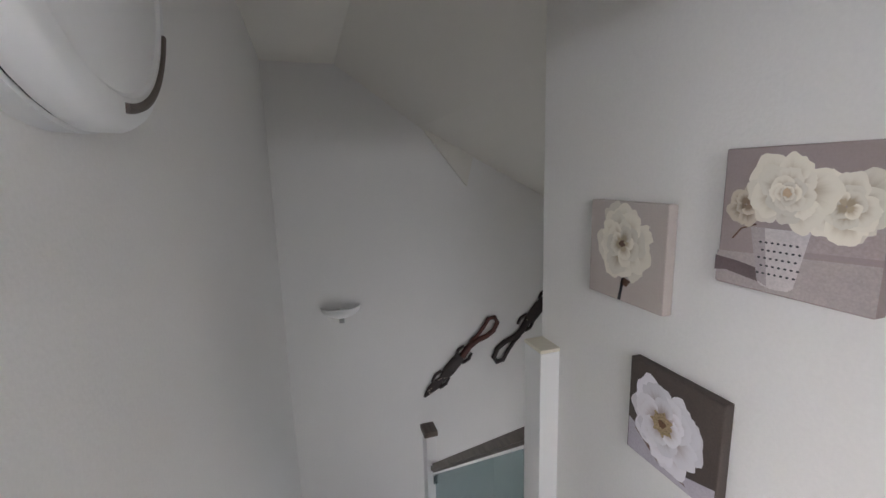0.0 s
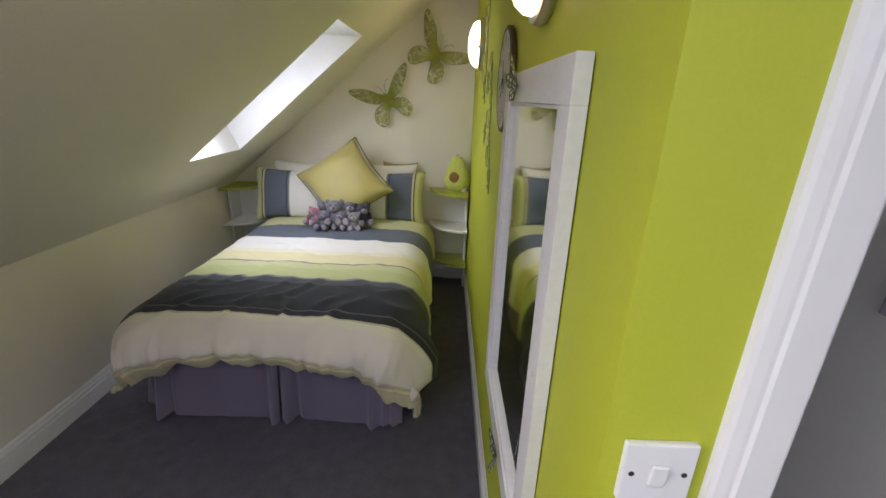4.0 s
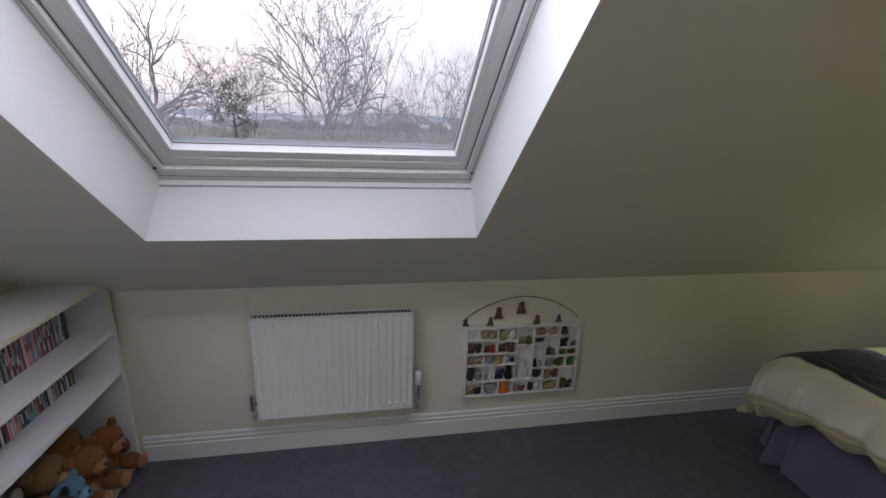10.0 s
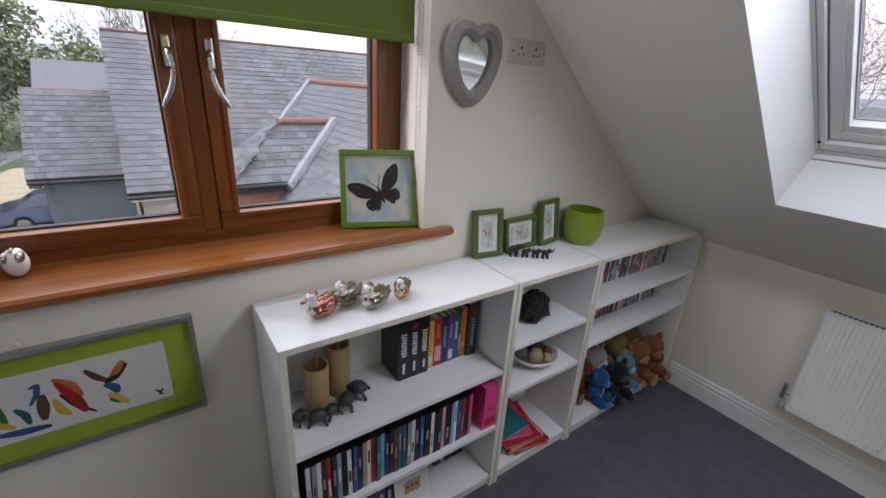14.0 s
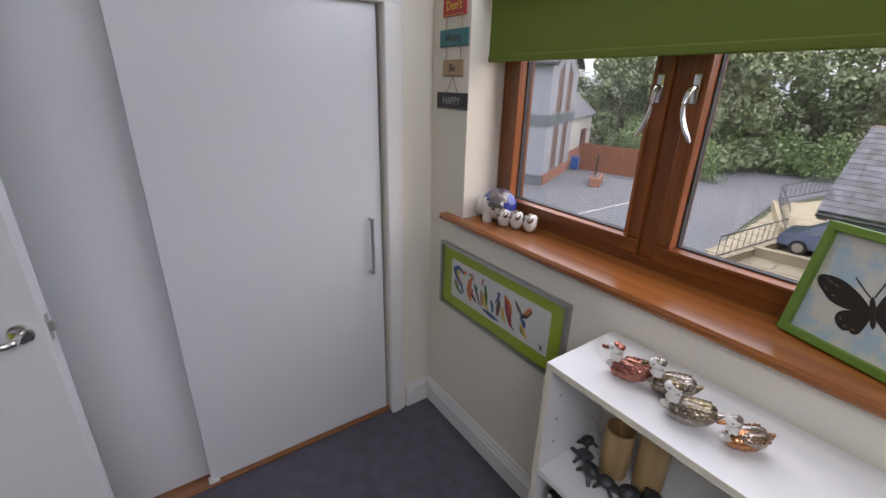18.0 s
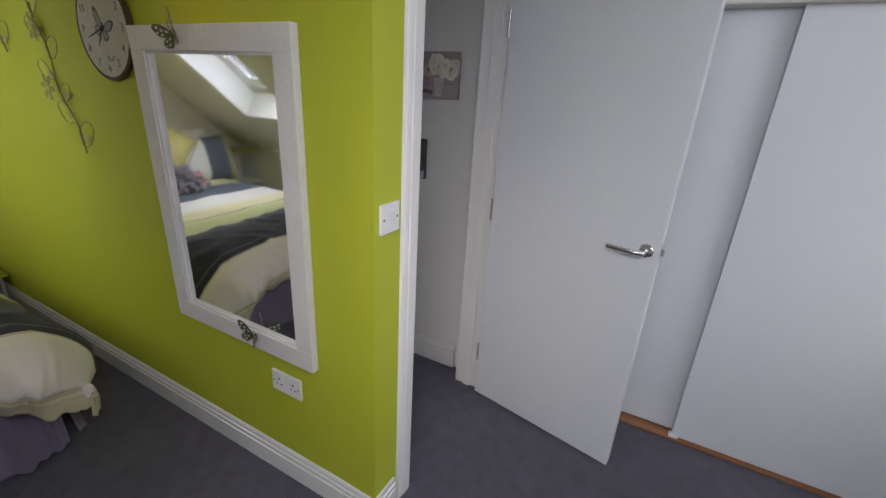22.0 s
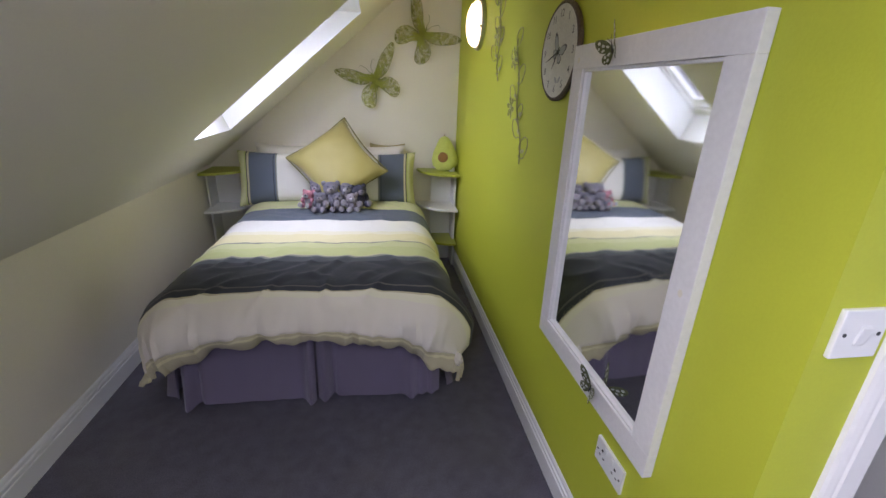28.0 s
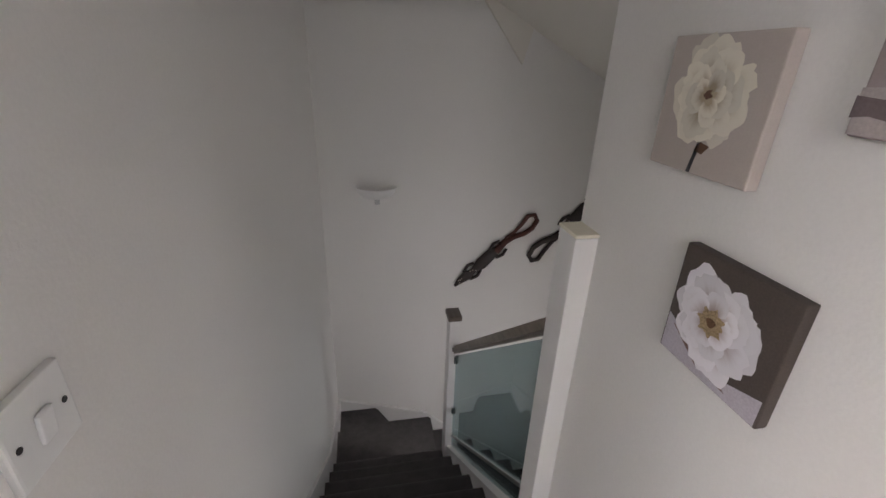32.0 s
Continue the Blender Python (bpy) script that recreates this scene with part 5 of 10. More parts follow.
for i in range(14):
    bx(bm, -0.036 + 0.005 * i, -0.031 + 0.005 * i, 0, 0.0006, 0.05 + 0.01 * noise.noise((i * 0.7, 0, 0)), 0.10 + 0.012 * noise.noise((i * 0.9, 3, 0)))
part("drawing", bm, INK["tan"], card, "rough brown drawing")
bm = bmesh.new()
for i in range(3):
    ball(bm, (-0.02 + 0.02 * i, 0.0004, 0.076), 0.007, 1, 0.05, 1.3, 8)
part("drawing_detail", bm, INK["brown"], card, "three plain dark ovals")

# vases, turtles, stone, bowl
M_BAMBOO = wood("pale bamboo", (0.42, 0.27, 0.11), (0.58, 0.40, 0.19), 0.5, 2, 0.8, 0.1)
for x, y, h, lab in ((0.668, -0.995, 0.155, "short pale bamboo cup holding a stick"), (0.585, -1.025, 0.185, "tall pale bamboo cup holding a stick")):
    v = thing("bamboo_cup", lab, "cup", pose(x, y, 0.585), "bamboo cups")
    part("cup", lathe(bmesh.new(), [(0.034, 0), (0.037, 0.004), (0.036, 0.03), (0.038, 0.034), (0.040, h - 0.004), (0.040, h), (0.035, h), (0.035, h - 0.06), (0.0, h - 0.06)], 28), M_BAMBOO, v, "", True)
    part("stick", tube(bmesh.new(), [(0.0, 0.0, h - 0.06), (-0.004, 0.01, h + 0.05)], 0.004, 8), M_BAMBOO, v, "thin stick")
M_PEWTER = mat("tarnished pewter", (0.10, 0.11, 0.115), 0.45, 0.7, vary=0.35, scale=60, fine=200, bump=0.4)
for x, y, a, s in ((0.735, -0.955, 30, 0.9), (0.690, -0.925, -20, 1.0), (0.645, -0.930, 15, 0.9), (0.590, -0.945, 50, 1.1), (0.540, -0.975, -35, 1.2), (0.765, -1.01, 80, 0.8)):
    t = thing("turtle_figurine", "small dark pewter turtle on the shelf", "figurine", pose(x, y, 0.585, 0, 0, a), "pewter turtles")
    bm = bmesh.new()
    ball(bm, (0, 0, 0.026 * s), 0.024 * s, 1.15, 0.9, 0.75, 12)
    part("shell", fuzz(bm, 0.0012, 160), M_PEWTER, t, "domed shell", True)
    bm = bmesh.new()
    tube(bm, [(0.02 * s, 0, 0.024 * s), (0.036 * s, 0, 0.034 * s), (0.044 * s, 0, 0.034 * s)], 0.007 * s, 8, [1, 1, 0.7])
    part("head", bm, M_PEWTER, t, "", True)
    for kx in (-1, 1):
        for ky in (-1, 1):
            part("leg", tube(bmesh.new(), [(kx * 0.014 * s, ky * 0.014 * s, 0.02 * s), (kx * 0.024 * s, ky * 0.022 * s, 0.010 * s), (kx * 0.028 * s, ky * 0.024 * s, 0.003)], 0.006 * s, 6, [1, 0.9, 0.7]), M_PEWTER, t)
bm = bmesh.new()
bmesh.ops.create_icosphere(bm, subdivisions=4, radius=0.085)
for v in bm.verts:
    n = v.co.normalized()
    v.co = Vector((n.x * 0.09, n.y * 0.06, n.z * 0.062)) * (1 + 0.26 * noise.noise(n * 2.2) + 0.20 * abs(noise.noise(n * 5.0)) + 0.10 * noise.noise(n * 12.0) - 0.05)
    v.co.z = max(v.co.z, -0.05) + 0.05
st = part("rock", bm, mat("black rough stone", (0.012, 0.012, 0.013), 0.75, vary=0.4, scale=40, fine=220, bump=0.9), None)
st.matrix_world = pose(-0.235, -0.955, 0.668, 0, 0, 20)
tagged(st, "lump of rough black rock on the shelf", "rock")
bowl = thing("bowl", "white bowl filled with shells and dried pods", "bowl", pose(-0.255, -0.935, 0.455))
part("dish", lathe(bmesh.new(), [(0.045, 0), (0.06, 0.004), (0.092, 0.028), (0.105, 0.05), (0.102, 0.052), (0.088, 0.032), (0.05, 0.012), (0.0, 0.010)], 32), mat("white glazed china", (0.78, 0.77, 0.74), 0.15, vary=0.02, coat=0.5), bowl, "", True)
for i, (bx_, by_, r, k) in enumerate(((0.02, 0.03, 0.034, "tan"), (-0.03, -0.01, 0.03, "brown"), (0.05, -0.02, 0.026, "grey"), (-0.05, 0.03, 0.026, "brown"), (0.0, -0.05, 0.028, "black"), (-0.02, 0.06, 0.02, "tan"), (0.03, -0.06, 0.022, "brown"), (-0.065, -0.02, 0.018, "grey"))):
    bm = bmesh.new()
    bmesh.ops.create_icosphere(bm, subdivisions=2, radius=r)
    for v in bm.verts:
        v.co *= 1 + 0.18 * noise.noise(v.co * 60 + Vector((i, 0, 0)))
    part("shell", bm, INK[k], bowl, "shell or dried pod", True).location = (bx_, by_, 0.036 + r * 0.5)
for i, (ink, w, d) in enumerate((("brown", 0.25, 0.20), ("red", 0.27, 0.20), ("rose", 0.25, 0.19), ("red", 0.26, 0.19), ("pink", 0.22, 0.17), ("teal", 0.20, 0.15))):
    b = thing("paperback", f"{ink} paperback lying flat in a pile", "book", pose(-0.235 + 0.012 * i, -0.955 - 0.006 * i, 0.062 + i * 0.0130, 0, 0, 80 + (6, -3, 8, 2, -7, 12)[i]), "pile of paperbacks")
    part("pages", box(-w / 2 + 0.003, w / 2 - 0.003, -d / 2 + 0.003, d / 2 - 0.003, 0.001, 0.0117), PAGES, b, "cream paper block")
    bm = bmesh.new()
    bx(bm, -w / 2, w / 2, -d / 2, d / 2, 0.0, 0.001)
    bx(bm, -w / 2, w / 2, -d / 2, d / 2, 0.0117, 0.0127)
    bx(bm, -w / 2, w / 2, d / 2 - 0.001, d / 2, 0.001, 0.0117)
    part("cover", bm, INK[ink], b)

# soft toys on the bottom shelf
plushes = (("bright blue plush bear", (0.015, 0.14, 0.42), -0.745, -0.90, 0.19, 10), ("black plush bear", (0.006, 0.006, 0.012), -0.86, -0.875, 0.21, -5), ("pale blue plush bear", (0.16, 0.36, 0.52), -0.965, -0.90, 0.20, 0), ("white plush bear", (0.62, 0.58, 0.52), -0.82, -1.0, 0.25, 0),
           ("red plush bear", (0.35, 0.02, 0.02), -0.73, -1.0, 0.20, 20), ("ginger plush bear", (0.36, 0.14, 0.035), -1.09, -0.91, 0.24, -10), ("tan plush bear", (0.40, 0.24, 0.10), -1.01, -1.01, 0.27, 5), ("shaggy ginger plush lion", (0.34, 0.11, 0.02), -1.20, -0.90, 0.25, -12),
           ("brown plush bear", (0.16, 0.07, 0.03), -0.66, -1.02, 0.22, 15), ("ginger plush dog", (0.38, 0.16, 0.04), -1.13, -1.03, 0.30, 0))
for lab, c, px_, py_, s, a in plushes:
    c = tuple(v * 0.68 for v in c)
    p = plush(lab, c)
    q = plush(lab + " muzzle", tuple(min(1, v * 1.6 + 0.05) for v in c))
    teddy(pose(px_, py_, 0.062, 0, 0, 180 + a), s, p, q, lab + " on the bottom shelf", "soft toys in the bookcase")
for i, (w, ink) in enumerate(((0.008, "tan"), (0.012, "rose"), (0.010, "tan"), (0.014, "red"))):
    book(-0.492 - 0.016 * i, -0.90, 0.062, w, 0.14, 0.21 - 0.012 * i, ink, "thin book at the end of the toy shelf", "thin books", 0, ())


# ---- ducks ----
def metal_glaze(name, c, rough=0.22):
    return mat(name, c, rough, 0.85, vary=0.6, scale=60, fine=220, bump=0.15, coat=0.6)


M_GLAZE = mat("white glazed pottery", (0.76, 0.74, 0.70), 0.14, vary=0.04, scale=30, coat=0.6, bump=0)
G_COPPER, G_BRONZE, G_SILVER, G_RUST = metal_glaze("copper lustre", (0.46, 0.17, 0.12)), metal_glaze("bronze lustre", (0.30, 0.24, 0.14)), metal_glaze("silver lustre", (0.42, 0.37, 0.32)), metal_glaze("rust lustre", (0.52, 0.23, 0.09))


def duck(m, s, body, wing, label, group):
    d = thing("duck_ornament", label, "ornament", m, group)
    bm = bmesh.new()
    n = 20
    prof = [(-0.074, 0.004, 0.056), (-0.062, 0.013, 0.046), (-0.042, 0.026, 0.036), (-0.015, 0.035, 0.031), (0.014, 0.036, 0.030), (0.036, 0.028, 0.031), (0.048, 0.012, 0.034)]
    rings = []
    for x, r, z in prof:
        rings.append([bm.verts.new((x * s, r * s * math.cos(2 * math.pi * k / n), max(0.001, z * s + r * s * 0.85 * math.sin(2 * math.pi * k / n)))) for k in range(n)])
    for a, b in zip(rings, rings[1:]):
        for k in range(n):
            bm.faces.new((a[k], a[(k + 1) % n], b[(k + 1) % n], b[k]))
    bm.faces.new(rings[0])
    bm.faces.new(rings[-1][::-1])
    bmesh.ops.recalc_face_normals(bm, faces=bm.faces[:])
    part("body", bm, body, d, "lustre glazed body", True)
    part("breast", ball(bmesh.new(), (0.030 * s, 0, 0.029 * s), 0.029 * s, 0.95, 1.08, 0.92, 16), body, d, "lustre glazed breast", True)
    part("neck", tube(bmesh.new(), [(0.044 * s, 0, 0.024 * s), (0.051 * s, 0, 0.038 * s), (0.046 * s, 0, 0.058 * s), (0.040 * s, 0, 0.078 * s), (0.044 * s, 0, 0.090 * s)], 0.0165 * s, 14, [0.7, 1.25, 1.1, 0.85, 0.8]), M_GLAZE, d, "white glazed neck", True)
    h = part("head", ball(bmesh.new(), (0.049 * s, 0, 0.092 * s), 0.0195 * s, 1.2, 0.88, 0.92, 14), M_GLAZE, d, "white glazed face", True)
    part("cap", ball(bmesh.new(), (0.044 * s, 0, 0.0985 * s), 0.0172 * s, 1.2, 0.86, 0.8, 14), wing, h, "lustre cap", True)
    part("bill", tube(bmesh.new(), [(0.062 * s, 0, 0.089 * s), (0.076 * s, 0, 0.084 * s), (0.090 * s, 0, 0.084 * s)], 0.0075 * s, 10, [1, 0.85, 0.7]), body, h, "lustre bill", True)
    for k in (-1, 1):
        part("eye", ball(bmesh.new(), (0.058 * s, k * 0.0145 * s, 0.095 * s), 0.0028 * s, 1, 1, 1, 8), M_BLACK, h, "dark eye")
        bm = bmesh.new()
        ball(bm, (-0.014 * s, k * 0.016 * s, 0.043 * s), 0.030 * s, 1.5, 0.72, 0.74, 18)
        for v in bm.verts:
            q = max(0.0, -v.co.x / s - 0.02)
            v.co.z += q * 0.30 * s
            v.co.y *= 1 - 6 * q
        w_ = part("wing", fuzz(bm, 0.0006 * s, 160), wing, d, "lustre glazed wing", True)
        for row in range(3):
            for c_ in range(5):
                u, t_ = -0.040 + 0.013 * c_ + 0.006 * (row % 2), 0.35 + 0.42 * row
                part("feather", ball(bmesh.new(), (u * s, k * (0.016 + 0.0225 * math.cos(t_) * (1 - 0.5 * ((u + 0.014) / 0.045) ** 2)) * s, (0.043 + 0.0228 * math.sin(t_) * (1 - 0.5 * ((u + 0.014) / 0.045) ** 2) + max(0, -u - 0.02) * 0.3) * s), 0.0042 * s, 1.2, 0.7, 0.8, 6), body, w_, "raised feather scale", True)
    return d


for x, y, a, b, w, lab in ((0.652, -0.937, 22, G_COPPER, G_COPPER, "copper lustre pottery duck with a white neck"), (0.565, -0.965, 28, G_BRONZE, G_SILVER, "bronze lustre pottery duck with a white neck"), (0.500, -0.914, 25, G_SILVER, G_BRONZE, "silver lustre pottery duck with a white neck"), (0.403, -0.938, 50, G_RUST, G_SILVER, "rust and blue pottery duckling")):
    duck(pose(x, y, TOP, 0, 0, a), 0.80 if x > 0.45 else 0.68, b, w, lab, "pottery ducks")
M_COBALT = mat("cobalt glaze", (0.03, 0.05, 0.26), 0.12, vary=0.2, scale=40, coat=0.8, bump=0)
SILLZ = WZ0 + 0.012
ele = thing("hippo_ornament", "white, cobalt and silver patterned pottery hippo on the window board", "ornament", pose(1.452, -1.215, SILLZ, 0, 0, 20) @ Matrix.Scale(1.04, 4))


def glaze_patch(c, r, sx, sy, sz, keep):
    """A skin of glaze over part of an egg-shaped body."""
    bm = ball(bmesh.new(), c, r, sx, sy, sz, 28)
    bmesh.ops.delete(bm, geom=[f for f in bm.faces if not keep(f.calc_center_median())], context="FACES")
    return bm


EGG = ((0, 0, 0.066), 0.062, 1.14, 0.95, 0.98)
bm = ball(bmesh.new(), *EGG, 20)
for v in bm.verts:
    v.co.z = max(0.012, v.co.z)
part("body", bm, M_GLAZE, ele, "white glazed body", True)
skin = (EGG[0], EGG[1] * 1.012, *EGG[2:])
part("back", glaze_patch(*skin, lambda p: p.z > 0.088 + 0.006 * math.sin(p.y * 190) and p.x > 0.020 or p.z > 0.060 and p.x < -0.046), M_COBALT, ele, "cobalt glazed back", True)
part("saddle", glaze_patch(*skin, lambda p: p.z > 0.058 + 0.006 * math.sin(p.x * 240) and -0.046 <= p.x <= 0.020), G_SILVER, ele, "silver saddle", True)
bm = bmesh.new()
for i in range(6):
    for j in range(-7, 8):
        a = j * 0.19
        x = -0.038 + 0.0105 * i + (0.005 if j % 2 else 0.0)
        k = math.sqrt(max(0.0, 1 - (x / (EGG[1] * 1.14)) ** 2)) * EGG[1] * 0.995
        ball(bm, (x, 0.95 * k * math.sin(a), 0.066 + 0.98 * k * math.cos(a)), 0.0026, 1, 1, 1, 6)
part("saddle_beads", bm, M_COBALT, ele, "rows of cobalt beads")
hd = part("head", ball(bmesh.new(), (0.058, -0.006, 0.052), 0.042, 1.05, 1.0, 1.06, 16), M_GLAZE, ele, "white glazed head", True)
part("muzzle", ball(bmesh.new(), (0.078, -0.008, 0.034), 0.030, 0.95, 1.1, 0.85, 14), M_GLAZE, hd, "white muzzle", True)
for k in (-1, 1):
    part("ear", ball(bmesh.new(), (0.050, k * 0.028 - 0.006, 0.090), 0.010, 0.8, 0.8, 1.1, 8), M_COBALT, hd, "", True)
    part("eye", ball(bmesh.new(), (0.088, k * 0.020 - 0.006, 0.066), 0.003, 1, 1, 1, 8), M_BLACK, hd, "dark eye")
    for x in (0.030, -0.042):
        part("foot", lathe(bmesh.new(), [(0.001, 0.0), (0.019, 0.0), (0.021, 0.006), (0.019, 0.02), (0.022, 0.045)], 14, Matrix.Translation((x, k * 0.032, 0))), M_GLAZE, ele, "white foot", True)
for x, y, a in ((1.385, -1.185, -70), (1.335, -1.205, -80), (1.280, -1.222, -95)):
    b = thing("bird_ornament", "small white and silver pottery bird", "ornament", pose(x, y, SILLZ, 0, 0, a), "pottery birds")
    part("body", ball(bmesh.new(), (0, 0, 0.034), 0.03, 0.9, 0.85, 1.14, 14), M_GLAZE, b, "white glazed body", True)
    for k in (-1, 1):
        part("wing", ball(bmesh.new(), (-0.010, k * 0.013, 0.050), 0.017, 1.1, 0.55, 0.8, 12), G_SILVER, b, "silver wing", True)
    part("crest", ball(bmesh.new(), (-0.004, 0, 0.066), 0.010, 1.6, 0.45, 0.6, 10), G_BRONZE, b, "bronze crest", True)
    hd = part("head", ball(bmesh.new(), (0.018, 0, 0.050), 0.014, 1, 1, 1, 12), M_GLAZE, b, "", True)
    part("beak", cyl(bmesh.new(), 0.004, 0.001, 0, 0.012, pose(0.030, 0, 0.050, 0, 90, 0), 8), G_BRONZE, hd, "bronze beak")


# ---- butterflies ----
def rounded(p, steps=3):
    """A closed outline with its corners eased into a smooth curve through the same points."""
    q, n = [], len(p)
    for i in range(n):
        a, b, c, d = [Vector(p[(i + k) % n]) for k in (-1, 0, 1, 2)]
        for k in range(steps):
            t = k / steps
            v = 0.5 * (2 * b + (c - a) * t + (2 * a - 5 * b + 4 * c - d) * t * t + (3 * b - a - 3 * c + d) * t ** 3)
            q.append((v.x, v.y))
    return q


def wing_outline(s, kind):
    """Half of a butterfly as an outline of (across, up) pairs, upper or lower wing."""
    if kind == "upper":
        p = ((0.03, 0.02), (0.22, 0.34), (0.50, 0.62), (0.80, 0.74), (0.94, 0.70), (0.93, 0.52), (0.84, 0.34), (0.74, 0.18), (0.58, 0.06), (0.35, -0.02), (0.04, -0.04))
    else:
        p = ((0.03, -0.04), (0.35, -0.02), (0.56, -0.06), (0.64, -0.20), (0.60, -0.36), (0.50, -0.46), (0.40, -0.45), (0.34, -0.52), (0.24, -0.50), (0.13, -0.34), (0.03, -0.14))
    return [(x * s, y * s) for x, y in rounded(p)]


def flat(outline, t, z0=0.0):
    bm = bmesh.new()
    prism(bm, outline, z0, z0 + t, "z")
    return bm


M_MESHGREEN = mat("lime green net", (0.33, 0.36, 0.04), 0.7, vary=0.25, scale=40, fine=500, bump=0.4)
M_GLITTER = mat("olive glitter", (0.22, 0.22, 0.04), 0.5, 0.3, vary=0.4, scale=90, fine=600, bump=0.6)
M_GAUZE, gn, gl_ = nodes_of("lime gauze")
gt, gd, gm = gn.new("ShaderNodeBsdfTransparent"), gn["Principled BSDF"], gn.new("ShaderNodeMixShader")
gd.inputs["Base Color"].default_value, gd.inputs["Roughness"].default_value = (0.46, 0.48, 0.14, 1), 0.8
gx = noise_node(gn, gl_, 900.0, 2.0)
gr = gn.new("ShaderNodeMapRange")
gr.inputs["From Min"].default_value, gr.inputs["From Max"].default_value, gr.inputs["To Min"].default_value, gr.inputs["To Max"].default_value = 0.4, 0.6, 0.02, 0.42
gl_.new(gx.outputs["Fac"], gr.inputs["Value"])
gy = noise_node(gn, gl_, 34.0, 3.0)
gs = gn.new("ShaderNodeMapRange")
gs.inputs["From Min"].default_value, gs.inputs["From Max"].default_value, gs.inputs["To Min"].default_value, gs.inputs["To Max"].default_value = 0.48, 0.60, 0.0, 0.30
gl_.new(gy.outputs["Fac"], gs.inputs["Value"])
ga = gn.new("ShaderNodeMath")
ga.operation, ga.use_clamp = "ADD", True
gl_.new(gr.outputs["Result"], ga.inputs[0])
gl_.new(gs.outputs["Result"], ga.inputs[1])
gl_.new(ga.outputs["Value"], gm.inputs["Fac"])
gl_.new(gt.outputs["BSDF"], gm.inputs[1])
gl_.new(gd.outputs["BSDF"], gm.inputs[2])
gl_.new(gm.outputs["Shader"], gn["Material Output"].inputs["Surface"])


def net_outline(s, kind):
    """One net wing: long and pointed above, short and round below."""
    if kind == "upper":
        p = ((0.03, 0.03), (0.20, 0.27), (0.48, 0.53), (0.78, 0.69), (0.98, 0.73), (1.00, 0.63), (0.88, 0.44), (0.72, 0.27), (0.55, 0.12), (0.33, 0.01), (0.04, -0.03))
    else:
        p = ((0.03, -0.05), (0.30, -0.04), (0.50, -0.13), (0.62, -0.30), (0.63, -0.50), (0.52, -0.66), (0.36, -0.69), (0.23, -0.56), (0.12, -0.34), (0.03, -0.14))
    return [(x * s, y * s) for x, y in rounded(p)]


def net_butterfly(m, s, label):
    """A wire and net wall butterfly in the local x-y plane, z away from the wall."""
    b = thing("wall_butterfly", label, "wall decoration", m, "net butterflies over the bed")
    r = random.Random(3)
    for k in (-1, 1):
        tilt = Matrix.Rotation(radians(-14 * k), 4, "Y")
        for kind in ("upper", "lower"):
            o = [(k * x, y) for x, y in net_outline(s, kind)]
            bm = flat(o, 0.0015)
            bmesh.ops.transform(bm, matrix=tilt, verts=bm.verts[:])
            w = part(kind + "_wing", bm, M_GAUZE, b, "translucent green net wing")
            bm = bmesh.new()
            tube(bm, [tilt @ Vector((x, y, 0.001)) for x, y in o + o[:1]], 0.0016, 6)
            part("wire", bm, M_GLITTER, w, "olive wire rim")
            tip = (0.74, 0.50) if kind == "upper" else (0.42, -0.44)
            for _ in range(13 if kind == "upper" else 11):
                q = o[r.randrange(5, len(o) - 4)]
                t = r.uniform(0.16, 0.52)
                px_, py_ = q[0] + (k * tip[0] * s - q[0]) * t, q[1] + (tip[1] * s - q[1]) * t
                turn = Matrix.Rotation(math.atan2(q[1], q[0]) + r.uniform(-0.3, 0.3), 4, "Z")
                part("spot", ball(bmesh.new(), tilt @ Vector((px_, py_, 0.003)), s * r.uniform(0.020, 0.040), 1.25, r.uniform(0.45, 0.85), 0.06, 8, turn), M_GLITTER, w, "olive glitter spot")
            bm = bmesh.new()
            for q in o[6:-6:5]:
                tube(bm, [tilt @ Vector((0.02 * k * s, 0, 0.002)), tilt @ Vector((q[0] * 0.9, q[1] * 0.9, 0.002))], 0.0011, 5)
            part("veins", bm, M_GLITTER, w, "thin wing veins")
            # feather barbs that fan from the body over the inner half of the wing
            bm = bmesh.new()
            for _ in range(40):
                q = o[r.randrange(4, len(o) - 4)]
                t, side = r.uniform(0.34, 0.62), r.uniform(-0.03, 0.03) * s
                y0 = r.uniform(-0.06, 0.16) * s if kind == "upper" else r.uniform(-0.18, 0.02) * s
                tube(bm, [tilt @ Vector((0.01 * k * s, y0, 0.005)), tilt @ Vector((q[0] * t * 0.55 + side, y0 + (q[1] - y0) * t * 0.5, 0.006)), tilt @ Vector((q[0] * t + side, y0 + (q[1] - y0) * t, 0.005))], 0.0019, 4, [1, 1, 0.3])
            part("feather", bm, M_MESHGREEN, w, "fan of lime green feather barbs")
    bm = bmesh.new()
    for _ in range(90):
        a, d = r.uniform(0, 6.28), r.uniform(0.03, 0.10) * s
        y0 = r.uniform(-0.24, 0.22) * s
        tube(bm, [(0, y0, 0.012), (d * math.cos(a), y0 + d * math.sin(a), 0.014 + r.uniform(0, 0.012))], 0.0016, 4)
    ball(bm, (0, 0, 0.012), 0.032 * s, 1, 7.5, 0.8, 10)
    part("body", bm, M_MESHGREEN, b, "tufted lime green body")
    for k in (-1, 1):
        part("feeler", tube(bmesh.new(), [(0.01 * k, 0.22 * s, 0.012), (0.08 * k * s, 0.42 * s, 0.02), (0.20 * k * s, 0.55 * s, 0.02), (0.27 * k * s, 0.53 * s, 0.02)], 0.0016, 5), M_GLITTER, b, "curled wire feeler")
    return b


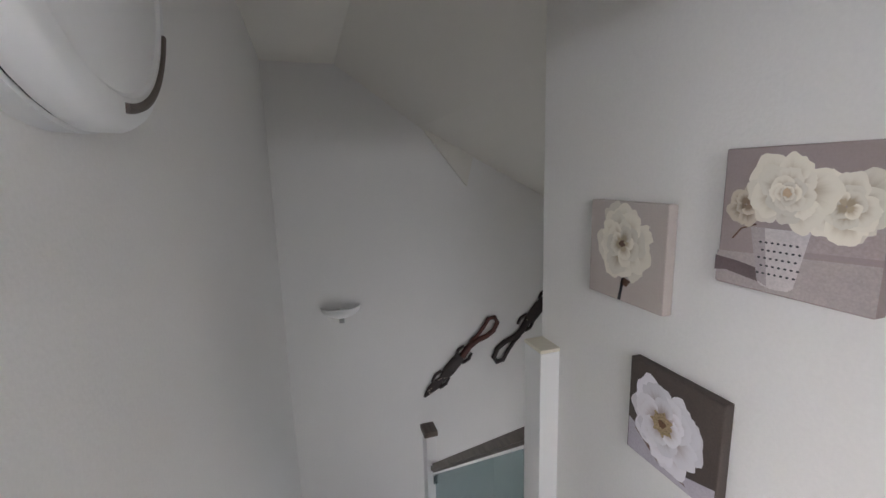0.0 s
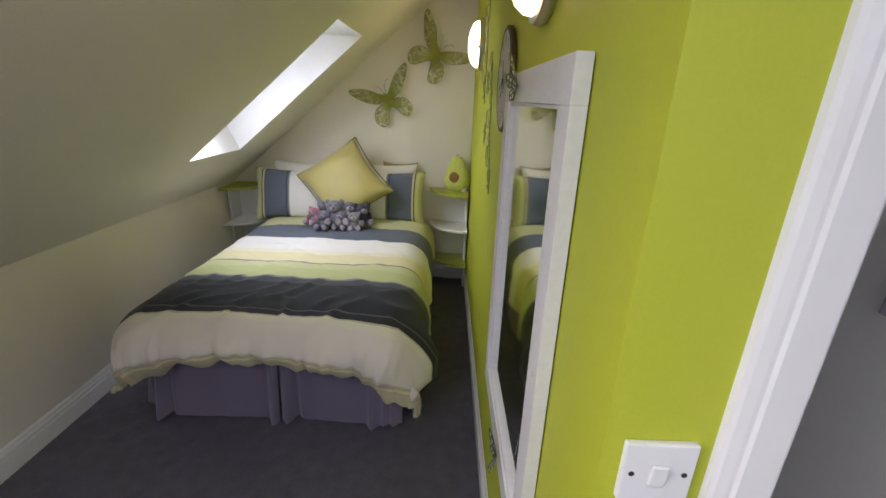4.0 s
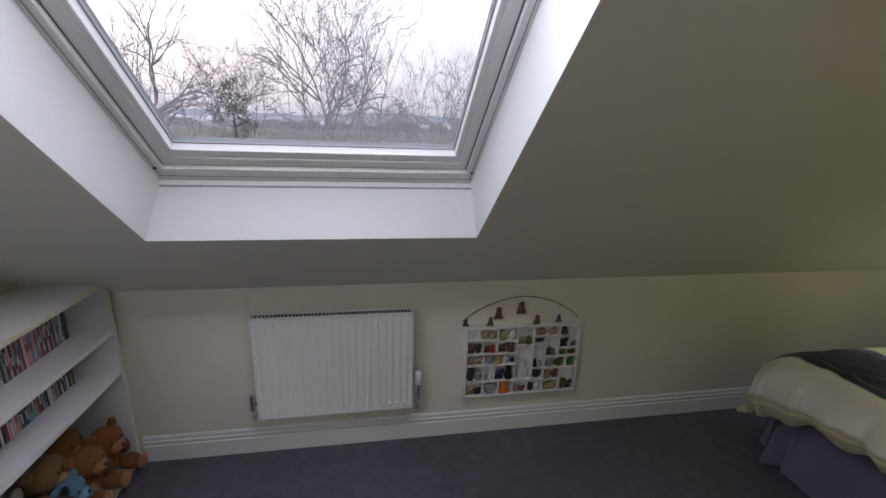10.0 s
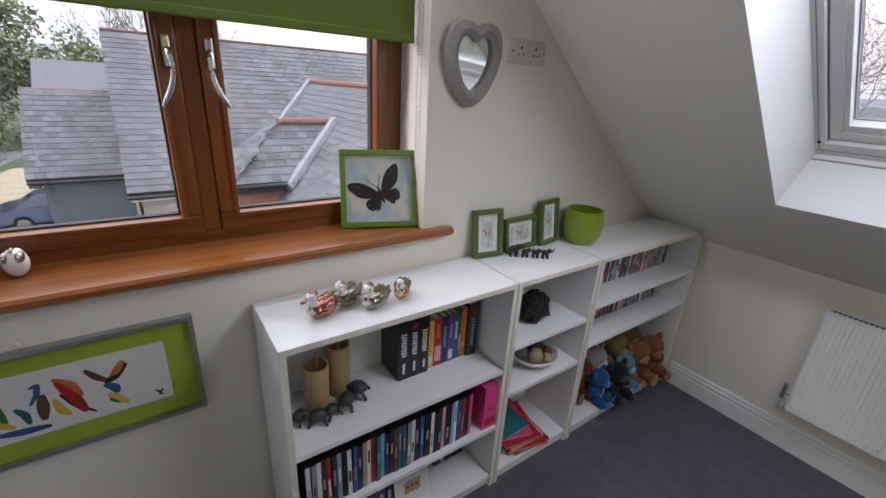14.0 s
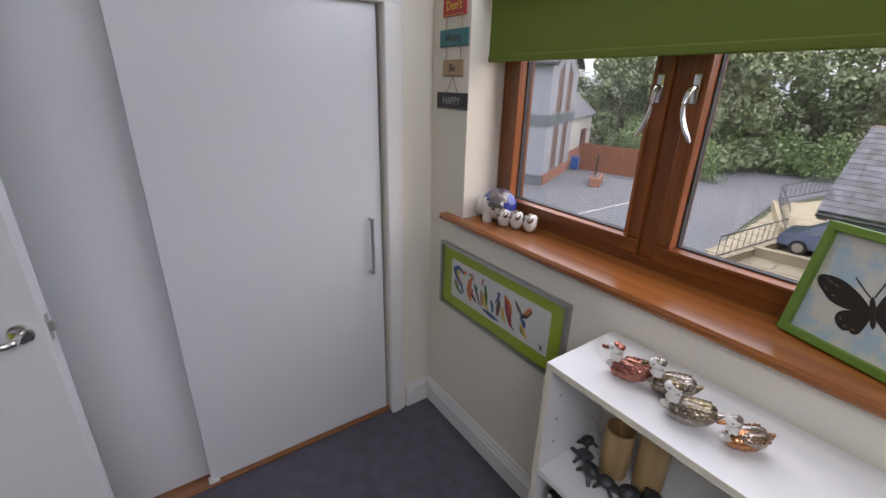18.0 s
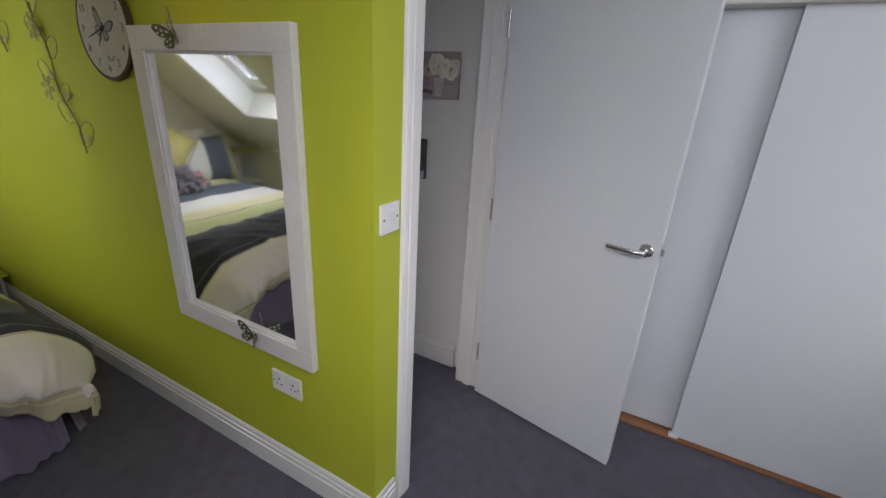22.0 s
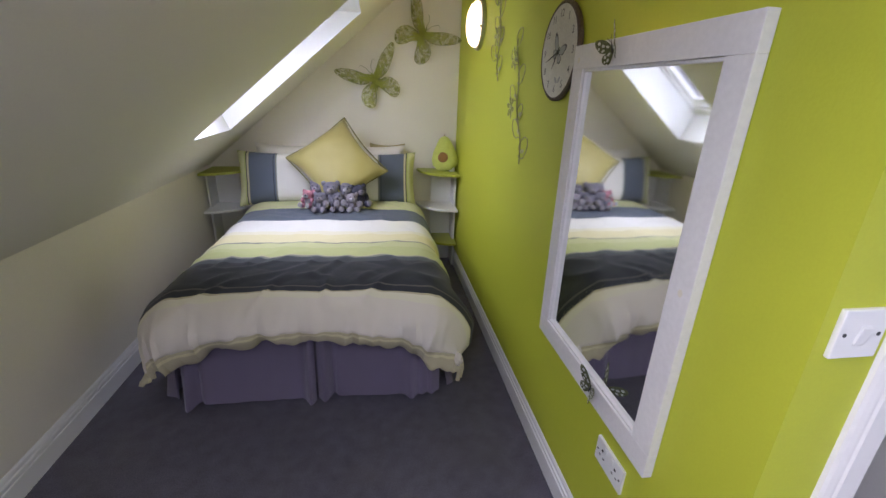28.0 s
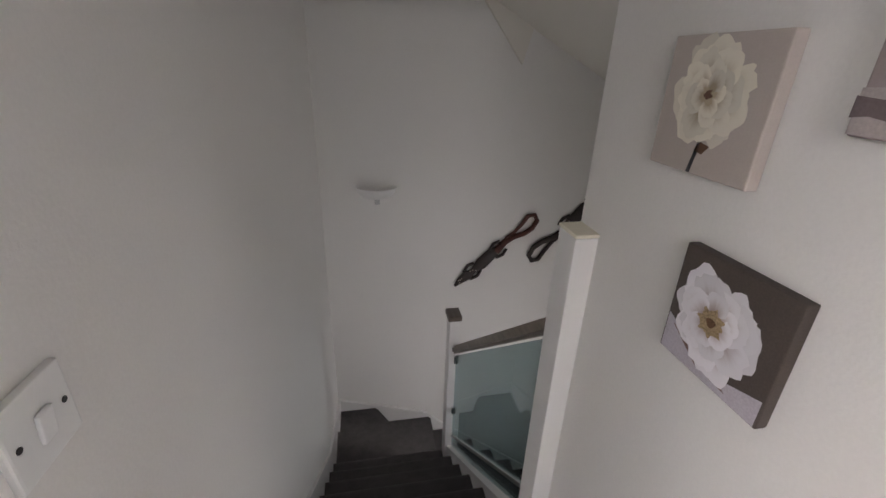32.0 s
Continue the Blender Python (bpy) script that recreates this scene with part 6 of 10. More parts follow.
def on_north(x, z, turn, out=0.03):
    """A pose on the wall behind the bed, facing into the room."""
    return pose(x, NORTH - out, z, 90, 0, 0) @ pose(0, 0, 0, 0, 0, turn)


net_butterfly(on_north(0.405, 1.925, -42, 0.045), 0.262, "large lime green net butterfly on the wall")
net_butterfly(on_north(0.028, 1.575, 26, 0.045), 0.262, "large lime green net butterfly on the wall")

M_SILVERED = mat("silver foil", (0.78, 0.79, 0.76), 0.35, 0.5, vary=0.2, scale=60, bump=0.1)
M_CLIPGREEN = mat("dark green glitter", (0.17, 0.19, 0.09), 0.4, 0.5, vary=0.4, scale=80, fine=300, bump=0.3)


def clip_butterfly(m, s, label, lift=(48, 48)):
    """A pressed metal butterfly: dark green wings set with silver facets; lift: how far each wing stands off the wall."""
    b = thing("clip_butterfly", label, "decoration", m, "clip-on butterflies")
    for k in (-1, 1):
        tilt = Matrix.Rotation(radians(-lift[k > 0] * k), 4, "Y")
        for kind, facets in (("upper", ((0.30, 0.22, 0.16, 0.05, 40), (0.52, 0.36, 0.16, 0.06, 38), (0.72, 0.56, 0.14, 0.07, 40), (0.55, 0.16, 0.14, 0.06, 10), (0.76, 0.34, 0.10, 0.06, 30))), ("lower", ((0.26, -0.12, 0.14, 0.06, -20), (0.46, -0.16, 0.10, 0.07, -30), (0.34, -0.34, 0.12, 0.06, -55), (0.50, -0.34, 0.07, 0.05, -40)))):
            bm = flat([(k * x, y) for x, y in wing_outline(s, kind)], 0.0012)
            bmesh.ops.transform(bm, matrix=tilt, verts=bm.verts[:])
            w = part(kind + "_wing", bm, M_CLIPGREEN, b, "dark green stamped wing")
            for fx, fy, fl, fw_, fa in facets:
                bm = ball(bmesh.new(), (0, 0, 0), s, fl * 0.72, fw_ * 1.15, 0.022, 10)
                bmesh.ops.transform(bm, matrix=tilt @ Matrix.Translation((k * fx * s, fy * s, 0.0006)) @ Matrix.Rotation(radians(fa * k), 4, "Z"), verts=bm.verts[:])
                part("facet", bm, M_SILVERED, w, "bright silver facet", True)
    part("body", ball(bmesh.new(), (0, 0, 0.006), 0.035 * s, 1, 7, 1, 10), M_DARKMETAL, b, "dark body", True)
    for k in (-1, 1):
        part("feeler", tube(bmesh.new(), [(0.01 * k * s, 0.22 * s, 0.006), (0.06 * k * s, 0.38 * s, 0.010), (0.15 * k * s, 0.50 * s, 0.012)], 0.0008, 5), M_DARKMETAL, b, "thin feeler")
    return b


# ---- mirror, clock, lamps and vines on the green wall ----
FACE_W = Matrix(((0, 0, -1, 0), (-1, 0, 0, 0), (0, 1, 0, 0), (0, 0, 0, 1)))


def on_green(y, z, out=0.0):
    """A pose on the green wall: local x to the viewer's right, y up, z out of the wall."""
    return Matrix.Translation((GREEN - out, y, z)) @ FACE_W


M_MFRAME = mat("white painted pine", (0.80, 0.78, 0.76), 0.45, vary=0.05, scale=9, fine=70, bump=0.12)
mir = thing("wall_mirror", "tall mirror in a flat white painted wooden frame", "mirror", on_green(1.5135, 1.136))
mw, mh, fw, ft = 0.3735, 0.535, 0.072, 0.030
for nm, r in (("frame_rail", (-mw, mw, mh - fw, mh)), ("frame_rail", (-mw, mw, -mh, -mh + fw)), ("frame_stile", (-mw, -mw + fw, -mh + fw, mh - fw)), ("frame_stile", (mw - fw, mw, -mh + fw, mh - fw))):
    part(nm, box(r[0], r[1], r[2], r[3], 0.003, ft, 0.002), M_MFRAME, mir, "white painted frame board")
for nm, r in (("bead", (-mw + fw, mw - fw, mh - fw - 0.008, mh - fw)), ("bead", (-mw + fw, mw - fw, -mh + fw, -mh + fw + 0.008)), ("bead", (-mw + fw, -mw + fw + 0.008, -mh + fw + 0.008, mh - fw - 0.008)), ("bead", (mw - fw - 0.008, mw - fw, -mh + fw + 0.008, mh - fw - 0.008))):
    part(nm, box(r[0], r[1], r[2], r[3], 0.008, 0.024, 0.002), M_MFRAME, mir, "slim inner bead")
part("mirror_glass", box(-mw + fw, mw - fw, -mh + fw, mh - fw, 0.006, 0.012), M_MIRROR, mir, "clear silvered mirror")
for x, y in ((-0.345, 0.30), (0.342, -0.02), (-0.335, 0.49)):
    part("knot", ball(bmesh.new(), (x, y, ft), 0.008, 1, 1.2, 0.12, 8), M_LAMEDGE, mir, "faint yellow knot showing through")
clip_butterfly(on_green(1.622, 1.643, 0.036) @ pose(0, 0, 0, 0, 0, 24), 0.068, "silver and green butterfly clipped to the mirror's top", (18, 26))
clip_butterfly(on_green(1.423, 0.656, 0.036) @ pose(0, 0, 0, 0, 0, -16), 0.068, "silver and green butterfly clipped to the mirror's foot", (20, 30))

CLOCK = thing("wall_clock", "round distressed cream clock with a butterfly on its face", "clock", on_green(2.055, 1.665) @ Matrix.Diagonal((1, 1, 0.62, 1)))
M_CLOCKRIM = mat("worn dark rim", (0.10, 0.07, 0.05), 0.6, vary=0.4, scale=20, bump=0.2)
M_CLOCKFACE = mat("distressed cream face", (0.62, 0.60, 0.54), 0.6, vary=0.14, scale=26, fine=140, bump=0.12)
part("rim", lathe(bmesh.new(), [(0.165, 0.004), (0.170, 0.010), (0.170, 0.030), (0.164, 0.036), (0.158, 0.036), (0.158, 0.030), (0.0, 0.030)], 48), M_CLOCKRIM, CLOCK, "dark worn rim", True)
part("face", lathe(bmesh.new(), [(0.158, 0.031), (0.157, 0.034), (0.0, 0.034)], 48), M_CLOCKFACE, CLOCK, "cream distressed dial", True)
for h in range(1, 13):
    a = radians(90 - 30 * h)
    t = text_mesh(str(h), 0.036, 0.0004)
    bmesh.ops.translate(t, verts=t.verts[:], vec=(0.128 * math.cos(a), 0.128 * math.sin(a), 0.0346))
    part("numeral", t, INK["charcoal"], CLOCK, "dark printed numeral")
bf = bmesh.new()
for k in (-1, 1):
    for kind in ("upper", "lower"):
        prism(bf, [(k * x, y) for x, y in wing_outline(0.066, kind)], 0.0342, 0.0346, "z")
bmesh.ops.transform(bf, matrix=Matrix.Rotation(radians(-25), 4, "Z"), verts=bf.verts[:])
part("wing_outline", bf, INK["charcoal"], CLOCK, "dark printed wing edge")
bf = bmesh.new()
for k in (-1, 1):
    for kind in ("upper", "lower"):
        prism(bf, [(k * (x + 0.004), y + (0.002 if kind == "upper" else -0.002)) for x, y in wing_outline(0.052, kind)], 0.0347, 0.0352, "z")
bmesh.ops.transform(bf, matrix=Matrix.Rotation(radians(-25), 4, "Z"), verts=bf.verts[:])
part("printed_butterfly", bf, INK["grey"], CLOCK, "grey printed butterfly")
bf = bmesh.new()
for k in (-1, 1):
    prism(bf, [(k * x + 0.02, y - 0.105) for x, y in wing_outline(0.028, "upper")], 0.0344, 0.0350, "z")
part("printed_butterfly", bf, INK["grey"], CLOCK, "small grey printed butterfly")
for nm, ln, wd, ang in (("minute_hand", 0.115, 0.005, -75 + 180 + 80), ("hour_hand", 0.07, 0.006, 235)):
    bm = bmesh.new()
    prism(bm, ((-0.02, -wd * 0.6), (ln * 0.7, -wd * 0.5), (ln, 0), (ln * 0.7, wd * 0.5), (-0.02, wd * 0.6)), 0.037, 0.0382, "z")
    bmesh.ops.transform(bm, matrix=Matrix.Rotation(radians(ang if nm == "hour_hand" else 196), 4, "Z"), verts=bm.verts[:])
    part(nm, bm, M_BLACK, CLOCK, "black hand")
part("spindle", cyl(bmesh.new(), 0.008, 0.006, 0.034, 0.041, None, 14), M_BLACK, CLOCK, "black hub")


def bulkhead(name, m, diffuser, label):
    """A round wall lamp: metal tray, rim and a domed diffuser; z out of the wall."""
    b = thing(name, label, "wall lamp", m, "round wall lamps")
    part("tray", lathe(bmesh.new(), [(0.150, 0.0), (0.155, 0.012), (0.150, 0.028), (0.136, 0.030)], 40), M_STEEL, b, "brushed steel tray", True)
    part("diffuser", lathe(bmesh.new(), [(0.137, 0.026), (0.134, 0.046), (0.118, 0.066), (0.085, 0.082), (0.04, 0.091), (0.001, 0.093)], 40), diffuser, b, "domed opal glass", True)
    for a in (20, 140, 260):
        part("clip", box(-0.007, 0.007, 0.134, 0.146, 0.026, 0.040, 0.002, Matrix.Rotation(radians(a), 4, "Z")), M_CHROME, b, "small glass clip")
    return b


M_LIT = glow("lit opal glass", (1.0, 0.70, 0.38), 3.6)
bulkhead("wall_lamp", on_green(3.475, 1.930), M_LIT, "lit round wall lamp with an opal dome")
bulkhead("wall_lamp", on_green(1.519, 1.911), M_LIT, "lit round wall lamp above the mirror")

M_VINE = mat("pale green wire", (0.36, 0.35, 0.20), 0.45, 0.4, vary=0.2, bump=0.05)
M_PETAL = mat("pale green enamel", (0.50, 0.50, 0.28), 0.5, 0.2, vary=0.25, scale=50)


def vine(m, h, label, seed, drift=0.0):
    """A wire stem with looping leaves and flowers, hung down a wall: x right, y up."""
    r = random.Random(seed)
    v = thing("wire_flower_stem", label, "wall decoration", m, "wire flower stems")
    stem = [(0.02 * math.sin(k * 0.9 + seed) + drift * (k / 14) ** 1.5, -h * k / 14, 0.012) for k in range(15)]
    part("stem", tube(bmesh.new(), stem, 0.003, 6), M_VINE, v, "bent wire stem")
    for k in range(1, 14, 2):
        sx = 1 if k % 4 == 1 else -1
        x, y, z = stem[k]
        ln = r.uniform(0.08, 0.12)
        bm = bmesh.new()
        loop = [(x, y, z)] + [(x + sx * ln * (0.55 - 0.55 * math.cos(a)), y + 0.02 + ln * 0.42 * math.sin(a) + 0.4 * ln * (0.5 - 0.5 * math.cos(a)), z + 0.01) for a in (0.5, 1.1, 1.8, 2.5, 3.14, 3.8, 4.5, 5.2, 5.8)] + [(x, y, z)]
        tube(bm, loop, 0.0022, 5)
        lf = part("leaf_loop", bm, M_VINE, v, "wire leaf loop")
        if k % 4 == 3 or k > 8:
            bm = flat([(x + sx * p * 0.9, y + 0.02 + q * 0.8) for p, q in ((0, 0), (0.02, 0.016), (0.05, 0.02), (0.066, 0.012), (0.05, -0.004), (0.02, -0.008))], 0.001, z)
            part("leaf", bm, M_PETAL, lf, "pale enamel leaf")
    for fy in (0.16, 0.55):
        f = part("flower_centre", ball(bmesh.new(), (0.015, -h * fy, 0.03), 0.010, 1, 1, 0.6, 10), M_PETAL, v, "flower centre")
        for k in range(6):
            a = k * math.pi / 3 + seed
            bm = bmesh.new()
            tube(bm, [(0.015, -h * fy, 0.028)] + [(0.015 + 0.05 * math.cos(a + d) * q, -h * fy + 0.05 * math.sin(a + d) * q, 0.032) for d, q in ((-0.35, 0.7), (-0.2, 1.0), (0, 1.12), (0.2, 1.0), (0.35, 0.7))] + [(0.015, -h * fy, 0.028)], 0.0012, 5)
            part("petal", bm, M_VINE, f, "wire petal")
            part("petal_net", flat([(0.015 + 0.05 * math.cos(a + d) * q, -h * fy + 0.05 * math.sin(a + d) * q) for d, q in ((0, 0.1), (-0.35, 0.7), (-0.2, 1.0), (0, 1.12), (0.2, 1.0), (0.35, 0.7))], 0.0006, 0.0316), M_GAUZE, f, "sheer pale net in the petal")
    return v


vine(on_green(2.93, 2.08), 0.50, "pale green wire flower stem on the green wall", 1)
vine(on_green(2.570, 1.765), 0.57, "long pale green wire flower stem on the green wall", 4, 0.18)


# ---- switches and sockets ----
def wall_plate(name, m, w, h, kind, label, material=None):
    p = thing(name, label, "socket" if kind == "socket" else "light switch", m)
    pm = material or M_PLASTIC
    part("plate", box(-w / 2, w / 2, -h / 2, h / 2, 0.0, 0.010, 0.003), pm, p, "moulded plate")
    for x in (-w / 2 + 0.012, w / 2 - 0.012):
        part("screw", cyl(bmesh.new(), 0.0036, 0.0036, 0.010, 0.0108, Matrix.Translation((x, 0, 0)), 12), M_DARKMETAL, p, "plate screw")
    if kind == "switch":
        part("rocker", box(-0.010, 0.010, -0.017, 0.017, 0.010, 0.015, 0.002, Matrix.Rotation(radians(6), 4, "X")), pm, p, "rocker")
    else:
        for x in (-0.036, 0.036):
            bm = bmesh.new()
            bx(bm, x - 0.0045, x + 0.0045, 0.008, 0.016, 0.0101, 0.0106)
            for s in (-0.011, 0.011):
                bx(bm, x + s - 0.004, x + s + 0.004, -0.012, -0.007, 0.0101, 0.0106)
            part("socket_holes", bm, M_BLACK, p, "three pin holes")
            part("rocker", box(x + (0.012 if x < 0 else -0.022), x + (0.022 if x < 0 else -0.012), 0.020, 0.034, 0.010, 0.013, 0.001), pm, p, "small rocker")
    return p


wall_plate("wall_socket", on_green(1.305, 0.470), 0.147, 0.087, "socket", "white double socket low on the green wall")
FACE_S = Matrix(((1, 0, 0, 0), (0, 0, -1, 0), (0, 1, 0, 0), (0, 0, 0, 1)))
wall_plate("light_switch", Matrix.Translation((0.794, DOORWALL, 1.181)) @ FACE_S, 0.088, 0.088, "switch", "white light switch on the green return")
FACE_E = Matrix(((0, 0, 1, 0), (1, 0, 0, 0), (0, 1, 0, 0), (0, 0, 0, 1)))
wall_plate("light_switch", Matrix.Translation((LANDL + 0.004, 1.345, 1.223)) @ FACE_E, 0.088, 0.088, "switch", "white light switch on the landing wall")
FACE_N = Matrix(((-1, 0, 0, 0), (0, 0, 1, 0), (0, 1, 0, 0), (0, 0, 0, 1)))


def on_south(x, z, out=0.0):
    """A pose on the gable wall: local x to the viewer's right, y up, z out of the wall."""
    return Matrix.Translation((x, SOUTH + out, z)) @ FACE_N


wall_plate("wall_socket", on_south(-0.182, 1.677), 0.175, 0.078, "socket", "brushed metal double socket beside the heart mirror", mat("satin cream metal", (0.62, 0.58, 0.50), 0.4, 0.3, vary=0.03))

# ---- gable wall: heart mirror, signs, pictures ----
def heart(s, radii):
    """A rounded heart outline: radii go from the dip at the top round to the foot."""
    pts = []
    for i in range(64):
        a = abs((i / 64 * 360 + 180) % 360 - 180) / 20
        k = min(8, int(a))
        f = a - k
        p, q, u, v = radii[max(0, k - 1)] if k else radii[1], radii[k], radii[k + 1], radii[min(9, k + 2)] if k < 8 else radii[8]
        r = s * 0.5 * (2 * q + (u - p) * f + (2 * p - 5 * q + 4 * u - v) * f * f + (3 * q - p - 3 * u + v) * f ** 3)
        w = 2 * math.pi * i / 64
        pts.append((r * math.sin(w), r * math.cos(w)))
    return pts


hm = thing("heart_mirror", "heart-shaped mirror in a thick grey painted frame", "mirror", on_south(0.073, 1.636) @ pose(0, 0, 0.012, 4.5, 0, 0))
M_HEART = mat("taupe grey paint", (0.30, 0.275, 0.255), 0.5, vary=0.08, scale=12, bump=0.1)
outer, mid, inner = heart(0.118, (0.80, 0.97, 1.07, 1.02, 0.95, 0.90, 0.90, 0.98, 1.12, 1.24)), heart(0.094, (0.76, 0.96, 1.08, 1.02, 0.95, 0.90, 0.90, 0.98, 1.12, 1.26)), heart(0.074, (0.66, 0.92, 1.08, 1.02, 0.94, 0.88, 0.88, 0.97, 1.12, 1.30))
bm = bmesh.new()
loops = [[bm.verts.new((x, y, z)) for x, y in o] for o, z in ((outer, 0.001), (outer, 0.020), (mid, 0.032), (inner, 0.022), (inner, 0.008))]
for a, b in zip(loops, loops[1:]):
    for i in range(64):
        bm.faces.new((a[i], a[(i + 1) % 64], b[(i + 1) % 64], b[i]))
bmesh.ops.recalc_face_normals(bm, faces=bm.faces[:])
part("frame", bm, M_HEART, hm, "rounded grey frame", True)
bm = bmesh.new()
prism(bm, inner, 0.006, 0.010, "z")
part("mirror_glass", bm, M_MIRROR, hm, "clear silvered mirror")

signs = thing("hanging_sign", "chain of four small painted wooden plaques on string", "sign", on_south(1.645, 1.53))
SIGN = ((0.0, 0.196, 0.062, "HAPPY", INK["black"], INK["grey"]), (0.118, 0.125, 0.060, "Be", INK["tan"], INK["black"]), (0.222, 0.172, 0.060, "Worry", INK["teal"], INK["black"]), (0.328, 0.136, 0.068, "Don't", INK["red"], INK["yellow"]))
for z, w, h, words, ground, ink in SIGN:
    p = part("plaque", box(-w / 2, w / 2, z - h / 2, z + h / 2, 0.001, 0.009, 0.002), ground, signs, "painted wooden plaque")
    t = text_mesh(words, h * 0.62, 0.0004, True)
    bmesh.ops.translate(t, verts=t.verts[:], vec=(0, z, 0.0094))
    part("lettering", t, ink, p, "hand-painted letters")
    part("border", box(-w / 2 + 0.004, w / 2 - 0.004, z - h / 2 + 0.003, z - h / 2 + 0.005, 0.009, 0.0096), ink, p, "painted edge line")
for z0, z1, w0, w1 in ((0.031, 0.088, 0.035, 0.0), (0.148, 0.192, 0.045, 0.045), (0.252, 0.294, 0.05, 0.05)):
    for k in (-1, 1):
        part("string", tube(bmesh.new(), [(k * w0, z0, 0.005), (k * w1, z1, 0.005)], 0.0014, 5), INK["tan"], signs, "brown string")


def framed(name, m, w, h, bar, depth, frame_m, mount_m, mount, back_m, label, group="", cat="picture"):
    """A picture frame standing or hanging, its back at z 0 and its face towards +z; returns the thing."""
    p = thing(name, label, cat, m, group)
    for nm, r in (("frame_rail", (-w / 2, w / 2, h / 2 - bar, h / 2)), ("frame_rail", (-w / 2, w / 2, -h / 2, -h / 2 + bar)), ("frame_stile", (-w / 2, -w / 2 + bar, -h / 2 + bar, h / 2 - bar)), ("frame_stile", (w / 2 - bar, w / 2, -h / 2 + bar, h / 2 - bar))):
        part(nm, box(r[0], r[1], r[2], r[3], 0, depth, 0.0015), frame_m, p, "frame moulding")
    iw, ih = w / 2 - bar, h / 2 - bar
    part("mount", box(-iw, iw, -ih, ih, 0.001, depth * 0.35), mount_m, p, "mount board")
    part("sheet", box(-iw + mount, iw - mount, -ih + mount * 0.8, ih - mount * 0.8, depth * 0.35, depth * 0.35 + 0.001), back_m, p, "paper sheet")
    return p


M_ALU = mat("satin aluminium", (0.45, 0.45, 0.44), 0.35, 0.9, vary=0.04)
M_LIMECARD = mat("lime mount board", (0.37, 0.47, 0.03), 0.8, vary=0.03)
M_PAPER = mat("white art paper", (0.78, 0.77, 0.74), 0.85, vary=0.03)
M_LIMEFRAME = mat("lime green frame paint", (0.095, 0.13, 0.028), 0.45, vary=0.1, scale=12)
art = framed("framed_print", on_south(1.315, 0.795, 0.0), 0.715, 0.300, 0.012, 0.022, M_ALU, M_LIMECARD, 0.062, M_PAPER, "wide framed print of coloured bird figures on a lime mount")
# five letters painted as birds, leaves and a sunset
letter_one = (("blue", 0.010, [(-0.20, 0.045), (-0.235, 0.062), (-0.262, 0.045), (-0.245, 0.015), (-0.215, -0.01), (-0.195, -0.045)]), ("yellow", 0.008, [(-0.225, 0.045), (-0.245, 0.035), (-0.225, 0.005), (-0.20, -0.03)]),
              ("green", 0.007, [(-0.262, -0.005), (-0.245, -0.035), (-0.215, -0.052), (-0.205, -0.04)]), ("tan", 0.006, [(-0.262, -0.02), (-0.24, -0.01), (-0.235, -0.035)]), ("orange", 0.006, [(-0.205, 0.062), (-0.193, 0.05), (-0.178, 0.058)]))
letter_two = (("orange", 0.012, [(-0.145, 0.045), (-0.158, 0.01), (-0.158, -0.03), (-0.142, -0.058)]), ("tan", 0.007, [(-0.165, 0.055), (-0.142, 0.058), (-0.13, 0.04)]), ("green", 0.009, [(-0.125, 0.025), (-0.112, 0.012), (-0.122, 0.0)]),
              ("brown", 0.005, [(-0.125, 0.03), (-0.105, -0.01), (-0.085, -0.055)]), ("black", 0.006, [(-0.15, -0.028), (-0.128, -0.034), (-0.108, -0.05)]), ("red", 0.005, [(-0.135, 0.0), (-0.14, -0.035)]))
letter_three = (("red", 0.016, [(-0.078, 0.058), (-0.07, 0.056)]), ("tan", 0.008, [(-0.08, 0.02), (-0.075, -0.02), (-0.072, -0.055)]), ("green", 0.008, [(-0.058, 0.05), (-0.05, 0.01), (-0.042, -0.03)]), ("yellow", 0.008, [(-0.068, 0.01), (-0.055, -0.03), (-0.03, -0.05)]),
                ("teal", 0.007, [(-0.022, 0.0), (-0.008, -0.02), (-0.004, -0.05)]), ("blue", 0.008, [(-0.065, -0.06), (-0.02, -0.066), (0.03, -0.07)]), ("rose", 0.006, [(-0.05, -0.035), (-0.035, -0.045)]))
letter_four = (("blue", 0.005, [(0.012, 0.045), (0.028, 0.05), (0.022, 0.025), (0.006, 0.0)]), ("brown", 0.010, [(0.03, 0.022), (0.026, -0.015), (0.022, -0.05)]), ("yellow", 0.008, [(0.048, 0.0), (0.055, -0.035), (0.07, -0.055)]), ("red", 0.011, [(0.06, 0.045), (0.078, 0.005), (0.09, -0.03), (0.10, -0.06)]),
               ("orange", 0.008, [(0.055, 0.055), (0.085, 0.03), (0.10, -0.01)]), ("black", 0.004, [(0.06, 0.01), (0.08, -0.03), (0.118, -0.068)]))
letter_five = (("brown", 0.007, [(0.115, 0.058), (0.135, 0.03), (0.155, 0.012)]), ("orange", 0.009, [(0.192, 0.06), (0.178, 0.035), (0.16, 0.015)]), ("black", 0.008, [(0.198, 0.05), (0.17, 0.02), (0.148, 0.008)]), ("blue", 0.009, [(0.145, 0.005), (0.165, -0.012), (0.168, -0.03)]),
               ("yellow", 0.008, [(0.148, -0.025), (0.165, -0.045), (0.185, -0.068)]), ("green", 0.006, [(0.15, -0.04), (0.168, -0.06)]), ("black", 0.003, [(0.245, -0.055), (0.255, -0.066), (0.262, -0.058)]), ("black", 0.0025, [(0.25, -0.07), (0.262, -0.074)]))
strokes = letter_one + letter_two + letter_three + letter_four + letter_five
